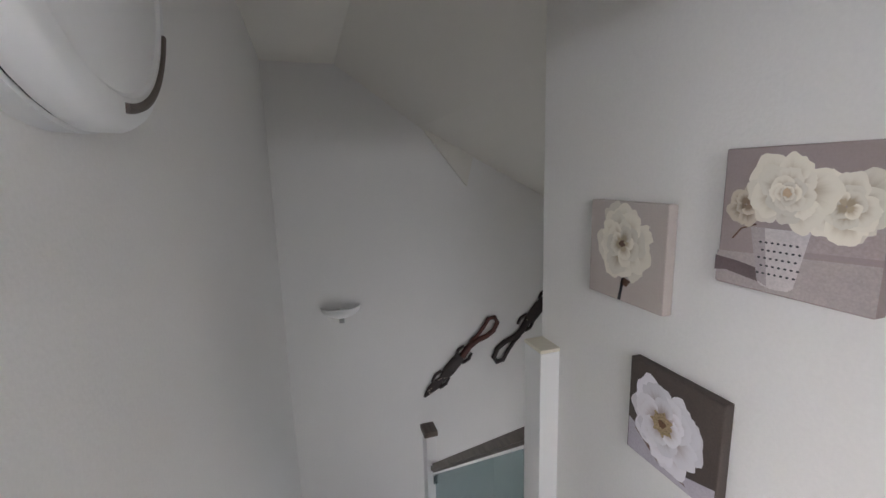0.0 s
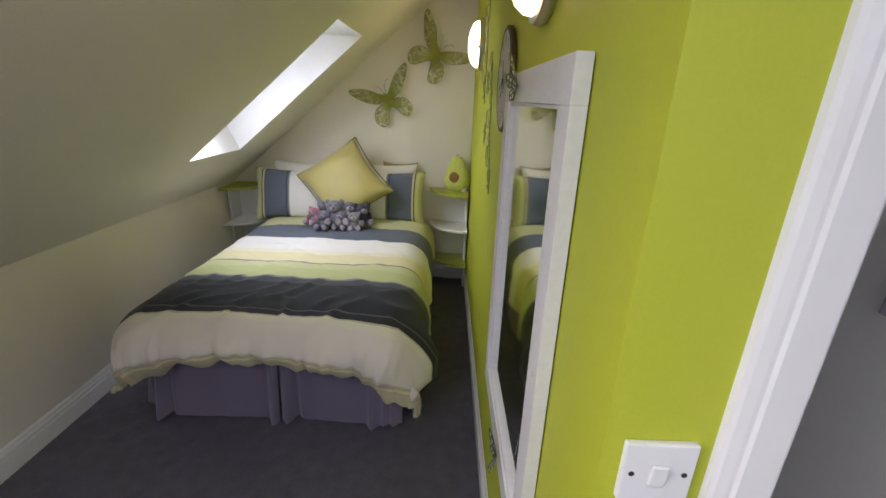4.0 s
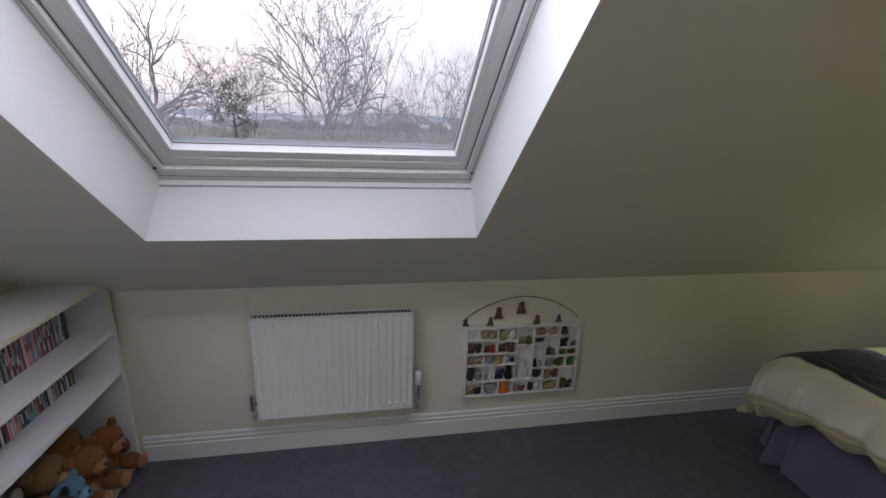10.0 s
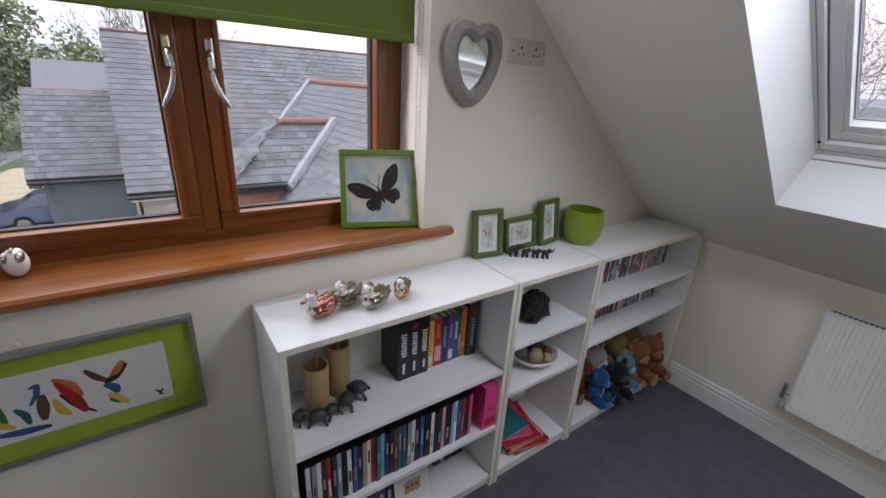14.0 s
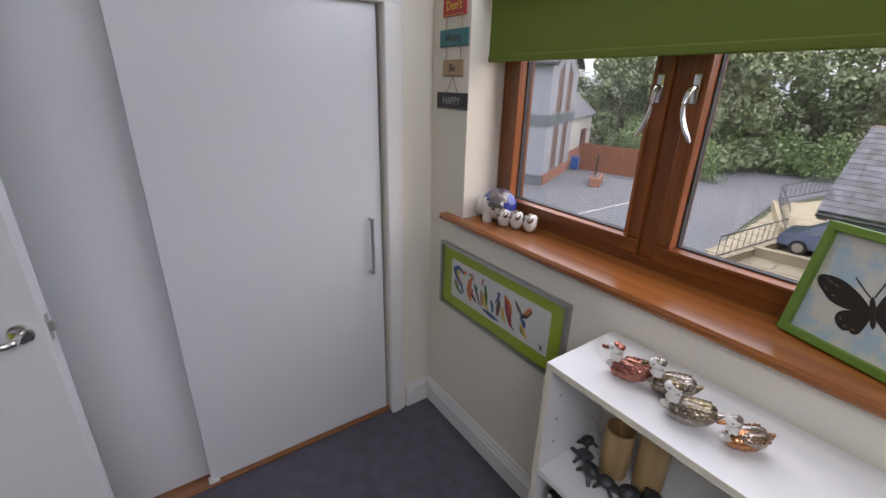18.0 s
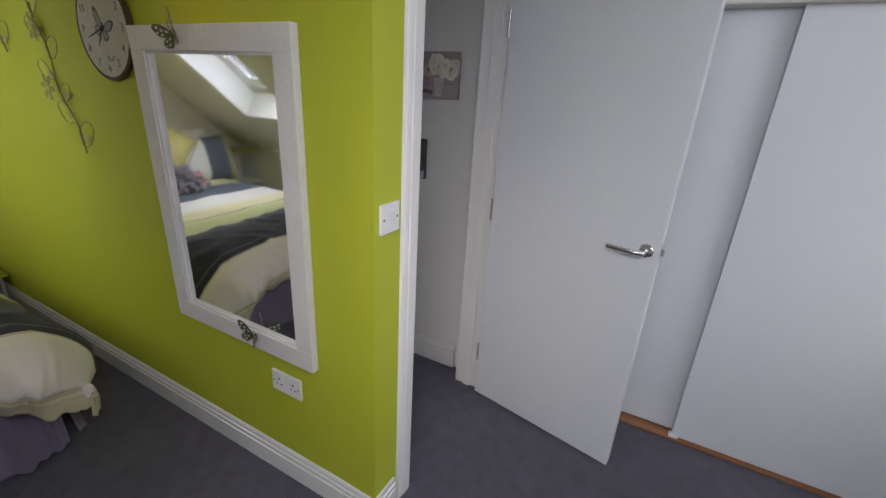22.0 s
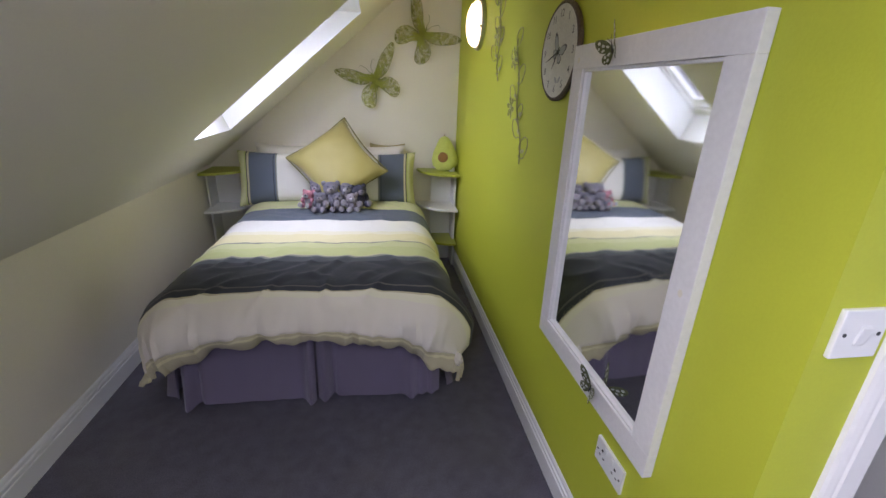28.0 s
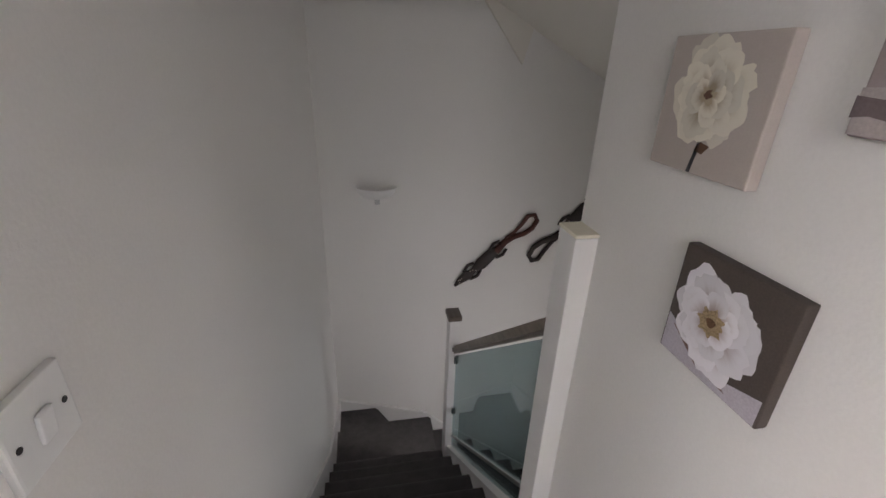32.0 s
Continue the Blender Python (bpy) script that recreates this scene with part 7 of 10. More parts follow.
for ink, wdt, pts in strokes:
    bm = bmesh.new()
    smooth_pts = []
    for a, b in zip(pts, pts[1:]):
        smooth_pts += [(a[0] + (b[0] - a[0]) * q / 4, a[1] + (b[1] - a[1]) * q / 4, 0.0088) for q in range(4)]
    smooth_pts.append((*pts[-1], 0.0088))
    tube(bm, smooth_pts, wdt, 6, [0.4 + 0.8 * math.sin(math.pi * (i + 0.5) / len(smooth_pts)) for i in range(len(smooth_pts))])
    for v in bm.verts:
        v.co.z = 0.0088 + (v.co.z - 0.0088) * 0.08
    part("brush_stroke", bm, INK[ink], art, f"{ink} brush stroke")
g = part("glazing", box(-0.345, 0.345, -0.138, 0.138, 0.016, 0.018), M_PICGLASS, art, "clear glazing")
g.visible_shadow = False
part("hook", ball(bmesh.new(), (0.02, 0.163, 0.006), 0.006, 1, 1, 0.8, 10), M_LAMEDGE, art, "picture hook above the frame")

# butterfly canvas leaning on the window
can = thing("butterfly_picture", "square lime framed picture of a black butterfly leaning in the window", "picture", Matrix.Translation((0.348, -1.200, SILLZ)) @ pose(0, 0, 0, 0, 0, 180 - 18.6) @ pose(0, 0, 0, 90 - 11, 0, 0))
cw, ch = 0.262, 0.262
for nm, r in (("frame_rail", (-cw / 2, cw / 2, ch - 0.018, ch)), ("frame_rail", (-cw / 2, cw / 2, 0, 0.018)), ("frame_stile", (-cw / 2, -cw / 2 + 0.018, 0.018, ch - 0.018)), ("frame_stile", (cw / 2 - 0.018, cw / 2, 0.018, ch - 0.018))):
    part(nm, box(r[0], r[1], r[2], r[3], 0.0, 0.026, 0.002), mat("bright lime frame paint", (0.13, 0.235, 0.03), 0.4, vary=0.08), can, "lime green moulding")


def blotched(name, a, b, scale):
    m, n, l = nodes_of(name)
    tex = noise_node(n, l, scale, 3.0)
    ramp = n.new("ShaderNodeValToRGB")
    ramp.color_ramp.elements[0].position, ramp.color_ramp.elements[1].position = 0.47, 0.60
    ramp.color_ramp.elements[0].color, ramp.color_ramp.elements[1].color = (*a, 1), (*b, 1)
    l.new(tex.outputs["Fac"], ramp.inputs["Fac"])
    l.new(ramp.outputs["Color"], n["Principled BSDF"].inputs["Base Color"])
    n["Principled BSDF"].inputs["Roughness"].default_value = 0.7
    return m


part("canvas", box(-cw / 2 + 0.018, cw / 2 - 0.018, 0.018, ch - 0.018, 0.004, 0.012), blotched("cream and sky blue wash", (0.60, 0.59, 0.52), (0.40, 0.52, 0.58), 18), can, "cream and pale blue washed ground")
M_BROWNPAINT = mat("dark brown butterfly paint", (0.022, 0.015, 0.011), 0.6, vary=0.2, scale=60)
M_WASHPAINT = mat("faded grey brown paint", (0.16, 0.14, 0.12), 0.7, vary=0.3, scale=80)
PB = Matrix.Translation((0.004, 0.115, 0)) @ Matrix.Rotation(radians(24), 4, "Z")
for k in (-1, 1):
    for kind in ("upper", "lower"):
        bm = bmesh.new()
        prism(bm, [(k * x, y) for x, y in wing_outline(0.098, kind)], 0.0122, 0.0132, "z")
        bmesh.ops.transform(bm, matrix=PB, verts=bm.verts[:])
        w = part("painted_wing", bm, M_BROWNPAINT, can, "dark brown painted wing")
        for fx, fy, fl, fa in ((0.72, 0.60, 0.09, 45), (0.80, 0.42, 0.05, 60), (0.60, 0.50, 0.05, 40), (0.66, 0.28, 0.04, 20)) if kind == "upper" else ((0.54, -0.20, 0.05, 70), (0.47, -0.36, 0.05, 30), (0.33, -0.42, 0.04, 0)):
            bm = ball(bmesh.new(), (0, 0, 0), 0.098, fl, 0.016, 0.003, 8)
            bmesh.ops.transform(bm, matrix=PB @ Matrix.Translation((k * fx * 0.098, fy * 0.098, 0.0133)) @ Matrix.Rotation(radians(fa * k), 4, "Z"), verts=bm.verts[:])
            part("wing_mark", bm, M_WASHPAINT, w, "faded wing mark")
bm = bmesh.new()
ball(bm, (0, -0.005, 0.0132), 0.006, 1, 5.5, 0.2, 10)
bmesh.ops.transform(bm, matrix=PB, verts=bm.verts[:])
part("painted_body", bm, M_BROWNPAINT, can, "dark painted body")
for k in (-1, 1):
    bm = tube(bmesh.new(), [(0.003 * k, 0.025, 0.0128), (0.018 * k, 0.05, 0.0128), (0.026 * k, 0.066, 0.0128)], 0.0012, 5)
    bmesh.ops.transform(bm, matrix=PB, verts=bm.verts[:])
    part("painted_feeler", bm, M_BROWNPAINT, can, "thin painted feeler")

# three small green frames
for x, w, h, a in ((-0.050, 0.130, 0.185, -8), (-0.225, 0.185, 0.135, 3), (-0.388, 0.130, 0.190, 8)):
    f = framed("photo_frame", Matrix.Translation((x, -1.082, TOP + h / 2 * math.cos(radians(8)) + 0.001)) @ pose(0, 0, 0, 0, 0, a) @ FACE_N @ pose(0, 0, 0, -8, 0, 0), w, h, 0.018, 0.022, M_LIMEFRAME, M_PAPER, 0.020, blotched("pale sketch paper", (0.66, 0.66, 0.62), (0.42, 0.48, 0.46), 40), "small lime green box frame with a butterfly sketch", "small green frames")
    bm = bmesh.new()
    for k in (-1, 1):
        for kind in ("upper", "lower"):
            prism(bm, [(k * q, y) for q, y in wing_outline(0.022, kind)], 0.0090, 0.0096, "z")
    part("sketch", bm, INK["tan"], f, "tiny drawn butterfly")
pot = part("plant_pot", lathe(bmesh.new(), [(0.050, 0), (0.060, 0.004), (0.080, 0.04), (0.086, 0.08), (0.083, 0.12), (0.076, 0.150), (0.072, 0.150), (0.078, 0.115), (0.080, 0.08), (0.06, 0.02), (0.0, 0.016)], 40), mat("lime glazed ceramic", (0.20, 0.29, 0.012), 0.3, vary=0.1, scale=14, coat=0.3, bump=0.03), None, smooth=True)
pot.matrix_world = pose(-0.545, -1.010, TOP)
tagged(pot, "empty lime green ceramic plant pot on the bookcase", "plant pot")
for i, (x, y, s) in enumerate(((-0.148, -1.020, 1.25), (-0.182, -0.990, 0.95), (-0.214, -0.965, 0.95), (-0.245, -0.942, 1.0))):
    e = thing("elephant_figurine", "small black elephant figurine in a row", "figurine", pose(x, y, TOP, 0, 0, 150), "black elephants")
    part("body", ball(bmesh.new(), (0, 0, 0.024 * s), 0.012 * s, 1.35, 0.85, 1.0, 12), M_BLACK, e, "", True)
    hd = part("head", ball(bmesh.new(), (0.017 * s, 0, 0.031 * s), 0.009 * s, 1, 0.9, 1, 10), M_BLACK, e, "", True)
    part("trunk", tube(bmesh.new(), [(0.022 * s, 0, 0.030 * s), (0.029 * s, 0, 0.028 * s), (0.033 * s, 0, 0.036 * s), (0.033 * s, 0, 0.045 * s)], 0.0034 * s, 6, [1.2, 1, 0.8, 0.6]), M_BLACK, hd, "raised trunk", True)
    for k in (-1, 1):
        part("ear", ball(bmesh.new(), (0.013 * s, k * 0.009 * s, 0.031 * s), 0.007 * s, 0.5, 0.3, 1.1, 8), M_BLACK, hd, "", True)
        for lx in (-0.009, 0.009):
            part("leg", cyl(bmesh.new(), 0.0042 * s, 0.0038 * s, 0, 0.02 * s, Matrix.Translation((lx * s, k * 0.006 * s, 0)), 8), M_BLACK, e)

# ---- blind ----
M_BLIND = mat("olive green blackout fabric", (0.125, 0.17, 0.018), 0.85, vary=0.04, scale=5, fine=500, bump=0.15)
bl = thing("roller_blind", "olive green roller blind half lowered over the window", "blind", pose(0.887, SOUTH - 0.085, 1.67))
part("fabric", box(-0.655, 0.655, -0.001, 0.001, 0.012, 0.42), M_BLIND, bl)
part("hem_bar", box(-0.655, 0.655, -0.006, 0.006, 0.0, 0.024, 0.004), M_BLIND, bl, "hem round the bottom bar")
part("roller", cyl(bmesh.new(), 0.022, 0.022, -0.655, 0.655, pose(0, 0, 0.42, 0, 90, 0), 20), M_BLIND, bl, "rolled fabric", True)
ch_ = bmesh.new()
for i in range(90):
    z = 0.42 - i * 0.0105
    for y in (0.0, 0.022):
        bmesh.ops.create_icosphere(ch_, subdivisions=1, radius=0.0030, matrix=Matrix.Translation((-0.655 - 0.004, y + 0.02, z)))
part("bead_chain", ch_, M_PLASTIC, bl, "white bead chain")

# ---- radiator ----
M_RAD = mat("white radiator enamel", (0.80, 0.79, 0.76), 0.3, vary=0.015, bump=0.01)
rad = thing("radiator", "white panel radiator under the roof window", "radiator", pose(WEST, 0.104, 0.257))
RW, RH = 0.72, 0.51


def fluted():
    """The front panel with pressed upright channels."""
    bm = bmesh.new()
    cols, rows = 21 * 6, 12
    g = []
    for j in range(rows + 1):
        zz = j / rows * RH
        row = []
        for i in range(cols + 1):
            y = -RW / 2 + RW * i / cols
            ph = (i % 6) / 6
            inset = 0.0045 * (1 if 0.3 < ph < 0.72 else 0.0) if 1 <= j <= rows - 1 and 3 < i < cols - 3 else 0.0
            row.append(bm.verts.new((0.108 - inset, y, zz)))
        g.append(row)
    for j in range(rows):
        for i in range(cols):
            bm.faces.new((g[j][i], g[j][i + 1], g[j + 1][i + 1], g[j + 1][i]))
    return bm


part("front_panel", fluted(), M_RAD, rad, "pressed front panel")
bm = bmesh.new()
bx(bm, 0.101, 0.1065, -RW / 2, RW / 2, 0, 0.012)
bx(bm, 0.101, 0.1065, -RW / 2, RW / 2, RH - 0.012, RH)
part("panel_rim", bm, M_RAD, rad)
part("rear_panel", box(0.035, 0.043, -RW / 2, RW / 2, 0.0, RH), M_RAD, rad)
for y in (-RW / 2, RW / 2 - 0.003):
    part("side_panel", box(0.032, 0.108, y, y + 0.003, 0.02, RH + 0.004, 0.001), M_RAD, rad)
# one block for the fins, coloured near-black for the shade inside
part("core", box(0.046, 0.098, -RW / 2 + 0.01, RW / 2 - 0.01, 0.02, RH - 0.007), mat("fins with shade in the colour", (0.05, 0.042, 0.036), 0.8), rad, "convector fins, coloured dark as the shaded inside")
for i in range(44):
    y = -RW / 2 + 0.012 + i * (RW - 0.024) / 43
    part("grille_bar", box(0.036, 0.104, y - 0.0012, y + 0.0012, RH - 0.002, RH), M_RAD, rad)
part("grille_rail", box(0.100, 0.108, -RW / 2, RW / 2, RH - 0.004, RH + 0.004), M_RAD, rad)
for i in range(20):
    part("weld_dimple", ball(bmesh.new(), (0.108, -RW / 2 + 0.045 + i * (RW - 0.09) / 19, 0.035), 0.0085, 0.55, 1.2, 0.9, 10), M_RAD, rad, "", True)
for y, head in ((-RW / 2 - 0.03, False), (RW / 2 + 0.03, True)):
    v = part("valve", cyl(bmesh.new(), 0.012, 0.012, -0.03, 0.05, Matrix.Translation((0.07, y, 0.06)), 14), M_CHROME, rad, "chrome valve body", True)
    part("tail", cyl(bmesh.new(), 0.009, 0.009, -0.022, 0.022, pose(0.07, y + (0.015 if not head else -0.015), 0.065, 90, 0, 0), 12), M_CHROME, v, "chrome connector", True)
    part("pipe", tube(bmesh.new(), [(0.07, y, 0.03), (0.07, y, -0.01), (0.062, y, -0.03), (0.04, y, -0.038), (0.0, y, -0.038)], 0.0075, 10), M_GLOSS, v, "white painted pipe", True)
    if head:
        part("thermostat_head", lathe(bmesh.new(), [(0.016, 0), (0.020, 0.006), (0.020, 0.05), (0.016, 0.066), (0.0, 0.068)], 20, Matrix.Translation((0.07, y, 0.11))), M_PLASTIC, v, "white thermostatic head", True)
for y in (-0.22, 0.22):
    part("bracket", box(0.0, 0.036, y - 0.015, y + 0.015, 0.10, 0.42), M_RAD, rad, "wall bracket")

# ---- letterpress tray of keepsakes ----
tray = thing("keepsake_tray", "white compartment wall tray filled with tiny keepsakes", "display case", pose(WEST + 0.002, 1.048, 0.238))
TW, TH, TD = 0.62, 0.398, 0.038
part("back", box(0, 0.004, -TW / 2, TW / 2, 0, TH), M_MFRAME, tray)
for nm, r in (("rim", (-TW / 2, -TW / 2 + 0.008, 0, TH)), ("rim", (TW / 2 - 0.008, TW / 2, 0, TH)), ("rim", (-TW / 2 + 0.008, TW / 2 - 0.008, 0, 0.008)), ("rim", (-TW / 2 + 0.008, TW / 2 - 0.008, TH - 0.008, TH))):
    part(nm, box(0.004, TD, *r), M_MFRAME, tray, "white painted rim")
rr = random.Random(11)
I_OLIVE, I_STRAW, I_DUSK = colour("olive print", (0.10, 0.09, 0.035)), colour("straw print", (0.40, 0.31, 0.14)), colour("dusky pink print", (0.34, 0.22, 0.17))
TRINKETS = dict(INK, olive=I_OLIVE, straw=I_STRAW, dusk=I_DUSK)
# compartments: left, top, right, bottom in parts of the tray, and what lies in each
for u0, v0, u1, v1, inks in ((0, 0, 0.105, 0.165, ""), (0.105, 0, 0.265, 0.165, "straw tan"), (0.265, 0, 0.44, 0.19, "straw white"), (0.44, 0, 0.59, 0.27, "straw olive"), (0.59, 0, 0.82, 0.14, "dusk tan"), (0.82, 0, 0.92, 0.15, "brown"),
                            (0.92, 0, 1, 0.34, "olive grey"), (0, 0.165, 0.14, 0.37, "brown charcoal"), (0.14, 0.165, 0.265, 0.37, "brown red"), (0.265, 0.19, 0.44, 0.37, "brown brown"), (0.59, 0.14, 0.70, 0.26, "black"),
                            (0.70, 0.14, 0.82, 0.46, "charcoal olive"), (0.82, 0.15, 0.92, 0.34, "charcoal"), (0.44, 0.27, 0.59, 0.80, "white"), (0.59, 0.26, 0.70, 0.63, "black grey"), (0.82, 0.34, 1, 0.46, "olive brown"),
                            (0, 0.37, 0.155, 0.54, "dusk tan"), (0.155, 0.37, 0.335, 0.54, "grey tan"), (0.335, 0.37, 0.44, 0.54, "white black"), (0.70, 0.46, 0.90, 0.64, "grey olive"), (0.90, 0.46, 1, 0.64, "green"),
                            (0, 0.54, 0.155, 0.79, "charcoal grey"), (0.155, 0.54, 0.25, 0.79, "grey white"), (0.25, 0.54, 0.44, 0.79, "navy black"), (0.59, 0.63, 0.70, 0.80, "charcoal"), (0.70, 0.64, 0.86, 0.82, "tan brown"),
                            (0, 0.79, 0.155, 1, "tan black"), (0.155, 0.79, 0.295, 1, "grey"), (0.295, 0.79, 0.425, 1, "orange"), (0.425, 0.80, 0.56, 1, "dusk brown"), (0.56, 0.80, 0.70, 1, "black white"), (0.70, 0.82, 0.86, 1, "straw"), (0.86, 0.64, 1, 1, "brown charcoal")):
    a, b = -TW / 2 + 0.008 + u0 * (TW - 0.016), -TW / 2 + 0.008 + u1 * (TW - 0.016)
    z0, z1 = 0.008 + (1 - v1) * (TH - 0.016), 0.008 + (1 - v0) * (TH - 0.016)
    if v1 < 1:
        part("divider", box(0.004, TD - 0.001, a, b, z0 - 0.003, z0 + 0.003), M_MFRAME, tray, "white divider")
    if u1 < 1:
        part("divider", box(0.004, TD - 0.002, b - 0.003, b + 0.003, z0 + 0.003, z1), M_MFRAME, tray, "white divider")
    names = inks.split()
    for q, ink in enumerate(names):
        bm = bmesh.new()
        w = (b - a - 0.010) / len(names)
        cy_ = a + 0.005 + w * (q + 0.5)
        h = min(z1 - z0 - 0.014, w * rr.uniform(1.1, 1.8))
        form = rr.randrange(4)
        if ink == "white" and len(names) == 1:
            lathe(bm, [(w * 0.30, 0), (w * 0.34, h * 0.05), (w * 0.32, h * 0.6), (w * 0.16, h * 0.75), (w * 0.16, h * 0.92), (w * 0.2, h)], 14)
        elif form == 0:
            lathe(bm, [(w * 0.34, 0), (w * 0.44, h * 0.2), (w * 0.24, h * 0.55), (w * 0.32, h * 0.75), (w * 0.1, h)], 10)
        elif form == 1:
            ball(bm, (0, 0, h * 0.36), 0.38 * h, 0.8, w / h * 1.15, 1.0, 10)
            ball(bm, (0.004, w * 0.15, h * 0.76), 0.24 * h, 1, 1, 1, 8)
            for k in (-1, 1):
                ball(bm, (0.004, w * 0.15 + k * 0.16 * h, h * 0.92), 0.08 * h, 1, 1, 1, 6)
            fuzz(bm, 0.003, 90)
        elif form == 2:
            ball(bm, (0, 0, h * 0.5), 0.30 * h, 0.8, w / h * 1.4, 0.8, 10)
            for k in (-0.3, -0.12, 0.12, 0.3):
                ball(bm, (0.0, k * w, h * 0.14), 0.14 * h, 1, 0.7, 1.1, 6)
            ball(bm, (0.002, w * 0.34, h * 0.72), 0.19 * h, 1, 1, 1, 8)
        else:
            bmesh.ops.create_icosphere(bm, subdivisions=2, radius=h * 0.5, matrix=Matrix.Translation((0, 0, h * 0.48)) @ Matrix.Diagonal((0.7, w / h * 0.95, 1, 1)))
            fuzz(bm, 0.005, 60)
        for v in bm.verts:
            v.co.x = max(-0.013, min(0.013, v.co.x))
            v.co.z = max(0, v.co.z)
        k = part("keepsake", bm, TRINKETS[ink], None, smooth=True)
        k.matrix_world = pose(WEST + 0.020, 1.048 + cy_, 0.238 + z0 + (0.003 if v1 < 1 else 0.0))
        tagged(k, "tiny %s trinket in a tray compartment" % {"tan": "light brown", "dusk": "dusky pink", "straw": "straw-coloured"}.get(ink, ink), "trinket", "keepsakes in the tray")
gar = thing("twig_garland", "thin twig arch with tiny wooden bears over the tray", "decoration", pose(WEST + 0.012, 1.03, 0.636))
M_TWIG = mat("brown twig", (0.16, 0.09, 0.045), 0.8, vary=0.2)
part("twig", tube(bmesh.new(), [(0, -0.31 + 0.62 * i / 16, 0.03 + 0.125 * math.sin(math.pi * (i / 16)) ** 0.8) for i in range(17)], 0.0022, 6), M_TWIG, gar, "bent twig")
for y, z, s, ink in ((-0.295, 0.02, 0.8, "charcoal"), (-0.165, 0.015, 1.0, "brown"), (-0.125, 0.06, 1.3, "brown"), (-0.005, 0.085, 1.3, "brown"), (0.085, 0.012, 1.2, "brown"), (0.205, 0.02, 0.9, "purple")):
    bm = bmesh.new()
    ball(bm, (0, y, z), 0.015 * s, 0.6, 0.9, 1.2, 8)
    ball(bm, (0.002, y, z + 0.022 * s), 0.011 * s, 0.8, 1, 1, 8)
    ball(bm, (0, y - 0.012 * s, z - 0.012 * s), 0.008 * s, 0.8, 1, 1, 6)
    ball(bm, (0, y + 0.012 * s, z - 0.012 * s), 0.008 * s, 0.8, 1, 1, 6)
    part("charm", bm, INK[ink], gar, "tiny hanging figure", True)

# ---- landing: canvases, lamps, lizards ----
FACE_LW = Matrix(((0, 0, -1, 0), (-1, 0, 0, 0), (0, 1, 0, 0), (0, 0, 0, 1)))


def flower_canvas(y, z, w, h, ground, label):
    """A stretched canvas on the landing wall; x right, y up, z out."""
    c = thing("canvas_print", label, "canvas", Matrix.Translation((LANDR, y, z)) @ FACE_LW, "landing canvases")
    part("canvas", box(-w / 2, w / 2, -h / 2, h / 2, 0.002, 0.024, 0.003), ground, c, "stretched canvas")
    return c


def petal_print(name, dark, light, seed):
    """A petal as a photograph shows it: deep at the base, pale towards the lip, with fine veins along it."""
    m, n, l = nodes_of(name)
    uv, sep, mp, nz, ad, ramp, mul = [n.new("ShaderNode" + k) for k in ("UVMap", "SeparateXYZ", "Mapping", "TexNoise", "Math", "ValToRGB", "MixRGB")]
    uv.uv_map = "cloth"
    mp.inputs["Location"].default_value = (seed * 0.37, seed * 0.21, 0)
    mp.inputs["Scale"].default_value = (9.0, 1.3, 1.0)
    nz.inputs["Scale"].default_value, nz.inputs["Detail"].default_value = 1.0, 3.0
    l.new(uv.outputs["UV"], sep.inputs["Vector"])
    l.new(uv.outputs["UV"], mp.inputs["Vector"])
    l.new(mp.outputs["Vector"], nz.inputs["Vector"])
    ad.operation, ad.inputs[1].default_value = "MULTIPLY_ADD", 0.26
    l.new(nz.outputs["Fac"], ad.inputs[0])
    l.new(sep.outputs["Y"], ad.inputs[2])
    e = ramp.color_ramp.elements
    e[0].position, e[0].color = 0.55, (*dark, 1)
    e[1].position, e[1].color = 1.0, (*light, 1)
    for p, f in ((0.74, 0.50), (0.88, 0.86), (0.96, 0.97)):
        e.new(min(1.0, p)).color = (*[f * a + (1 - f) * c for a, c in zip(light, dark)], 1)
    l.new(ad.outputs["Value"], ramp.inputs["Fac"])
    b = n["Principled BSDF"]
    info, span, hsv = n.new("ShaderNodeObjectInfo"), n.new("ShaderNodeMapRange"), n.new("ShaderNodeHueSaturation")
    span.inputs["To Min"].default_value, span.inputs["To Max"].default_value = 0.80, 1.06
    l.new(info.outputs["Random"], span.inputs["Value"])
    l.new(span.outputs["Result"], hsv.inputs["Value"])
    l.new(ramp.outputs["Color"], hsv.inputs["Color"])
    l.new(hsv.outputs["Color"], b.inputs["Base Color"])
    b.inputs["Roughness"].default_value = 0.7
    return m


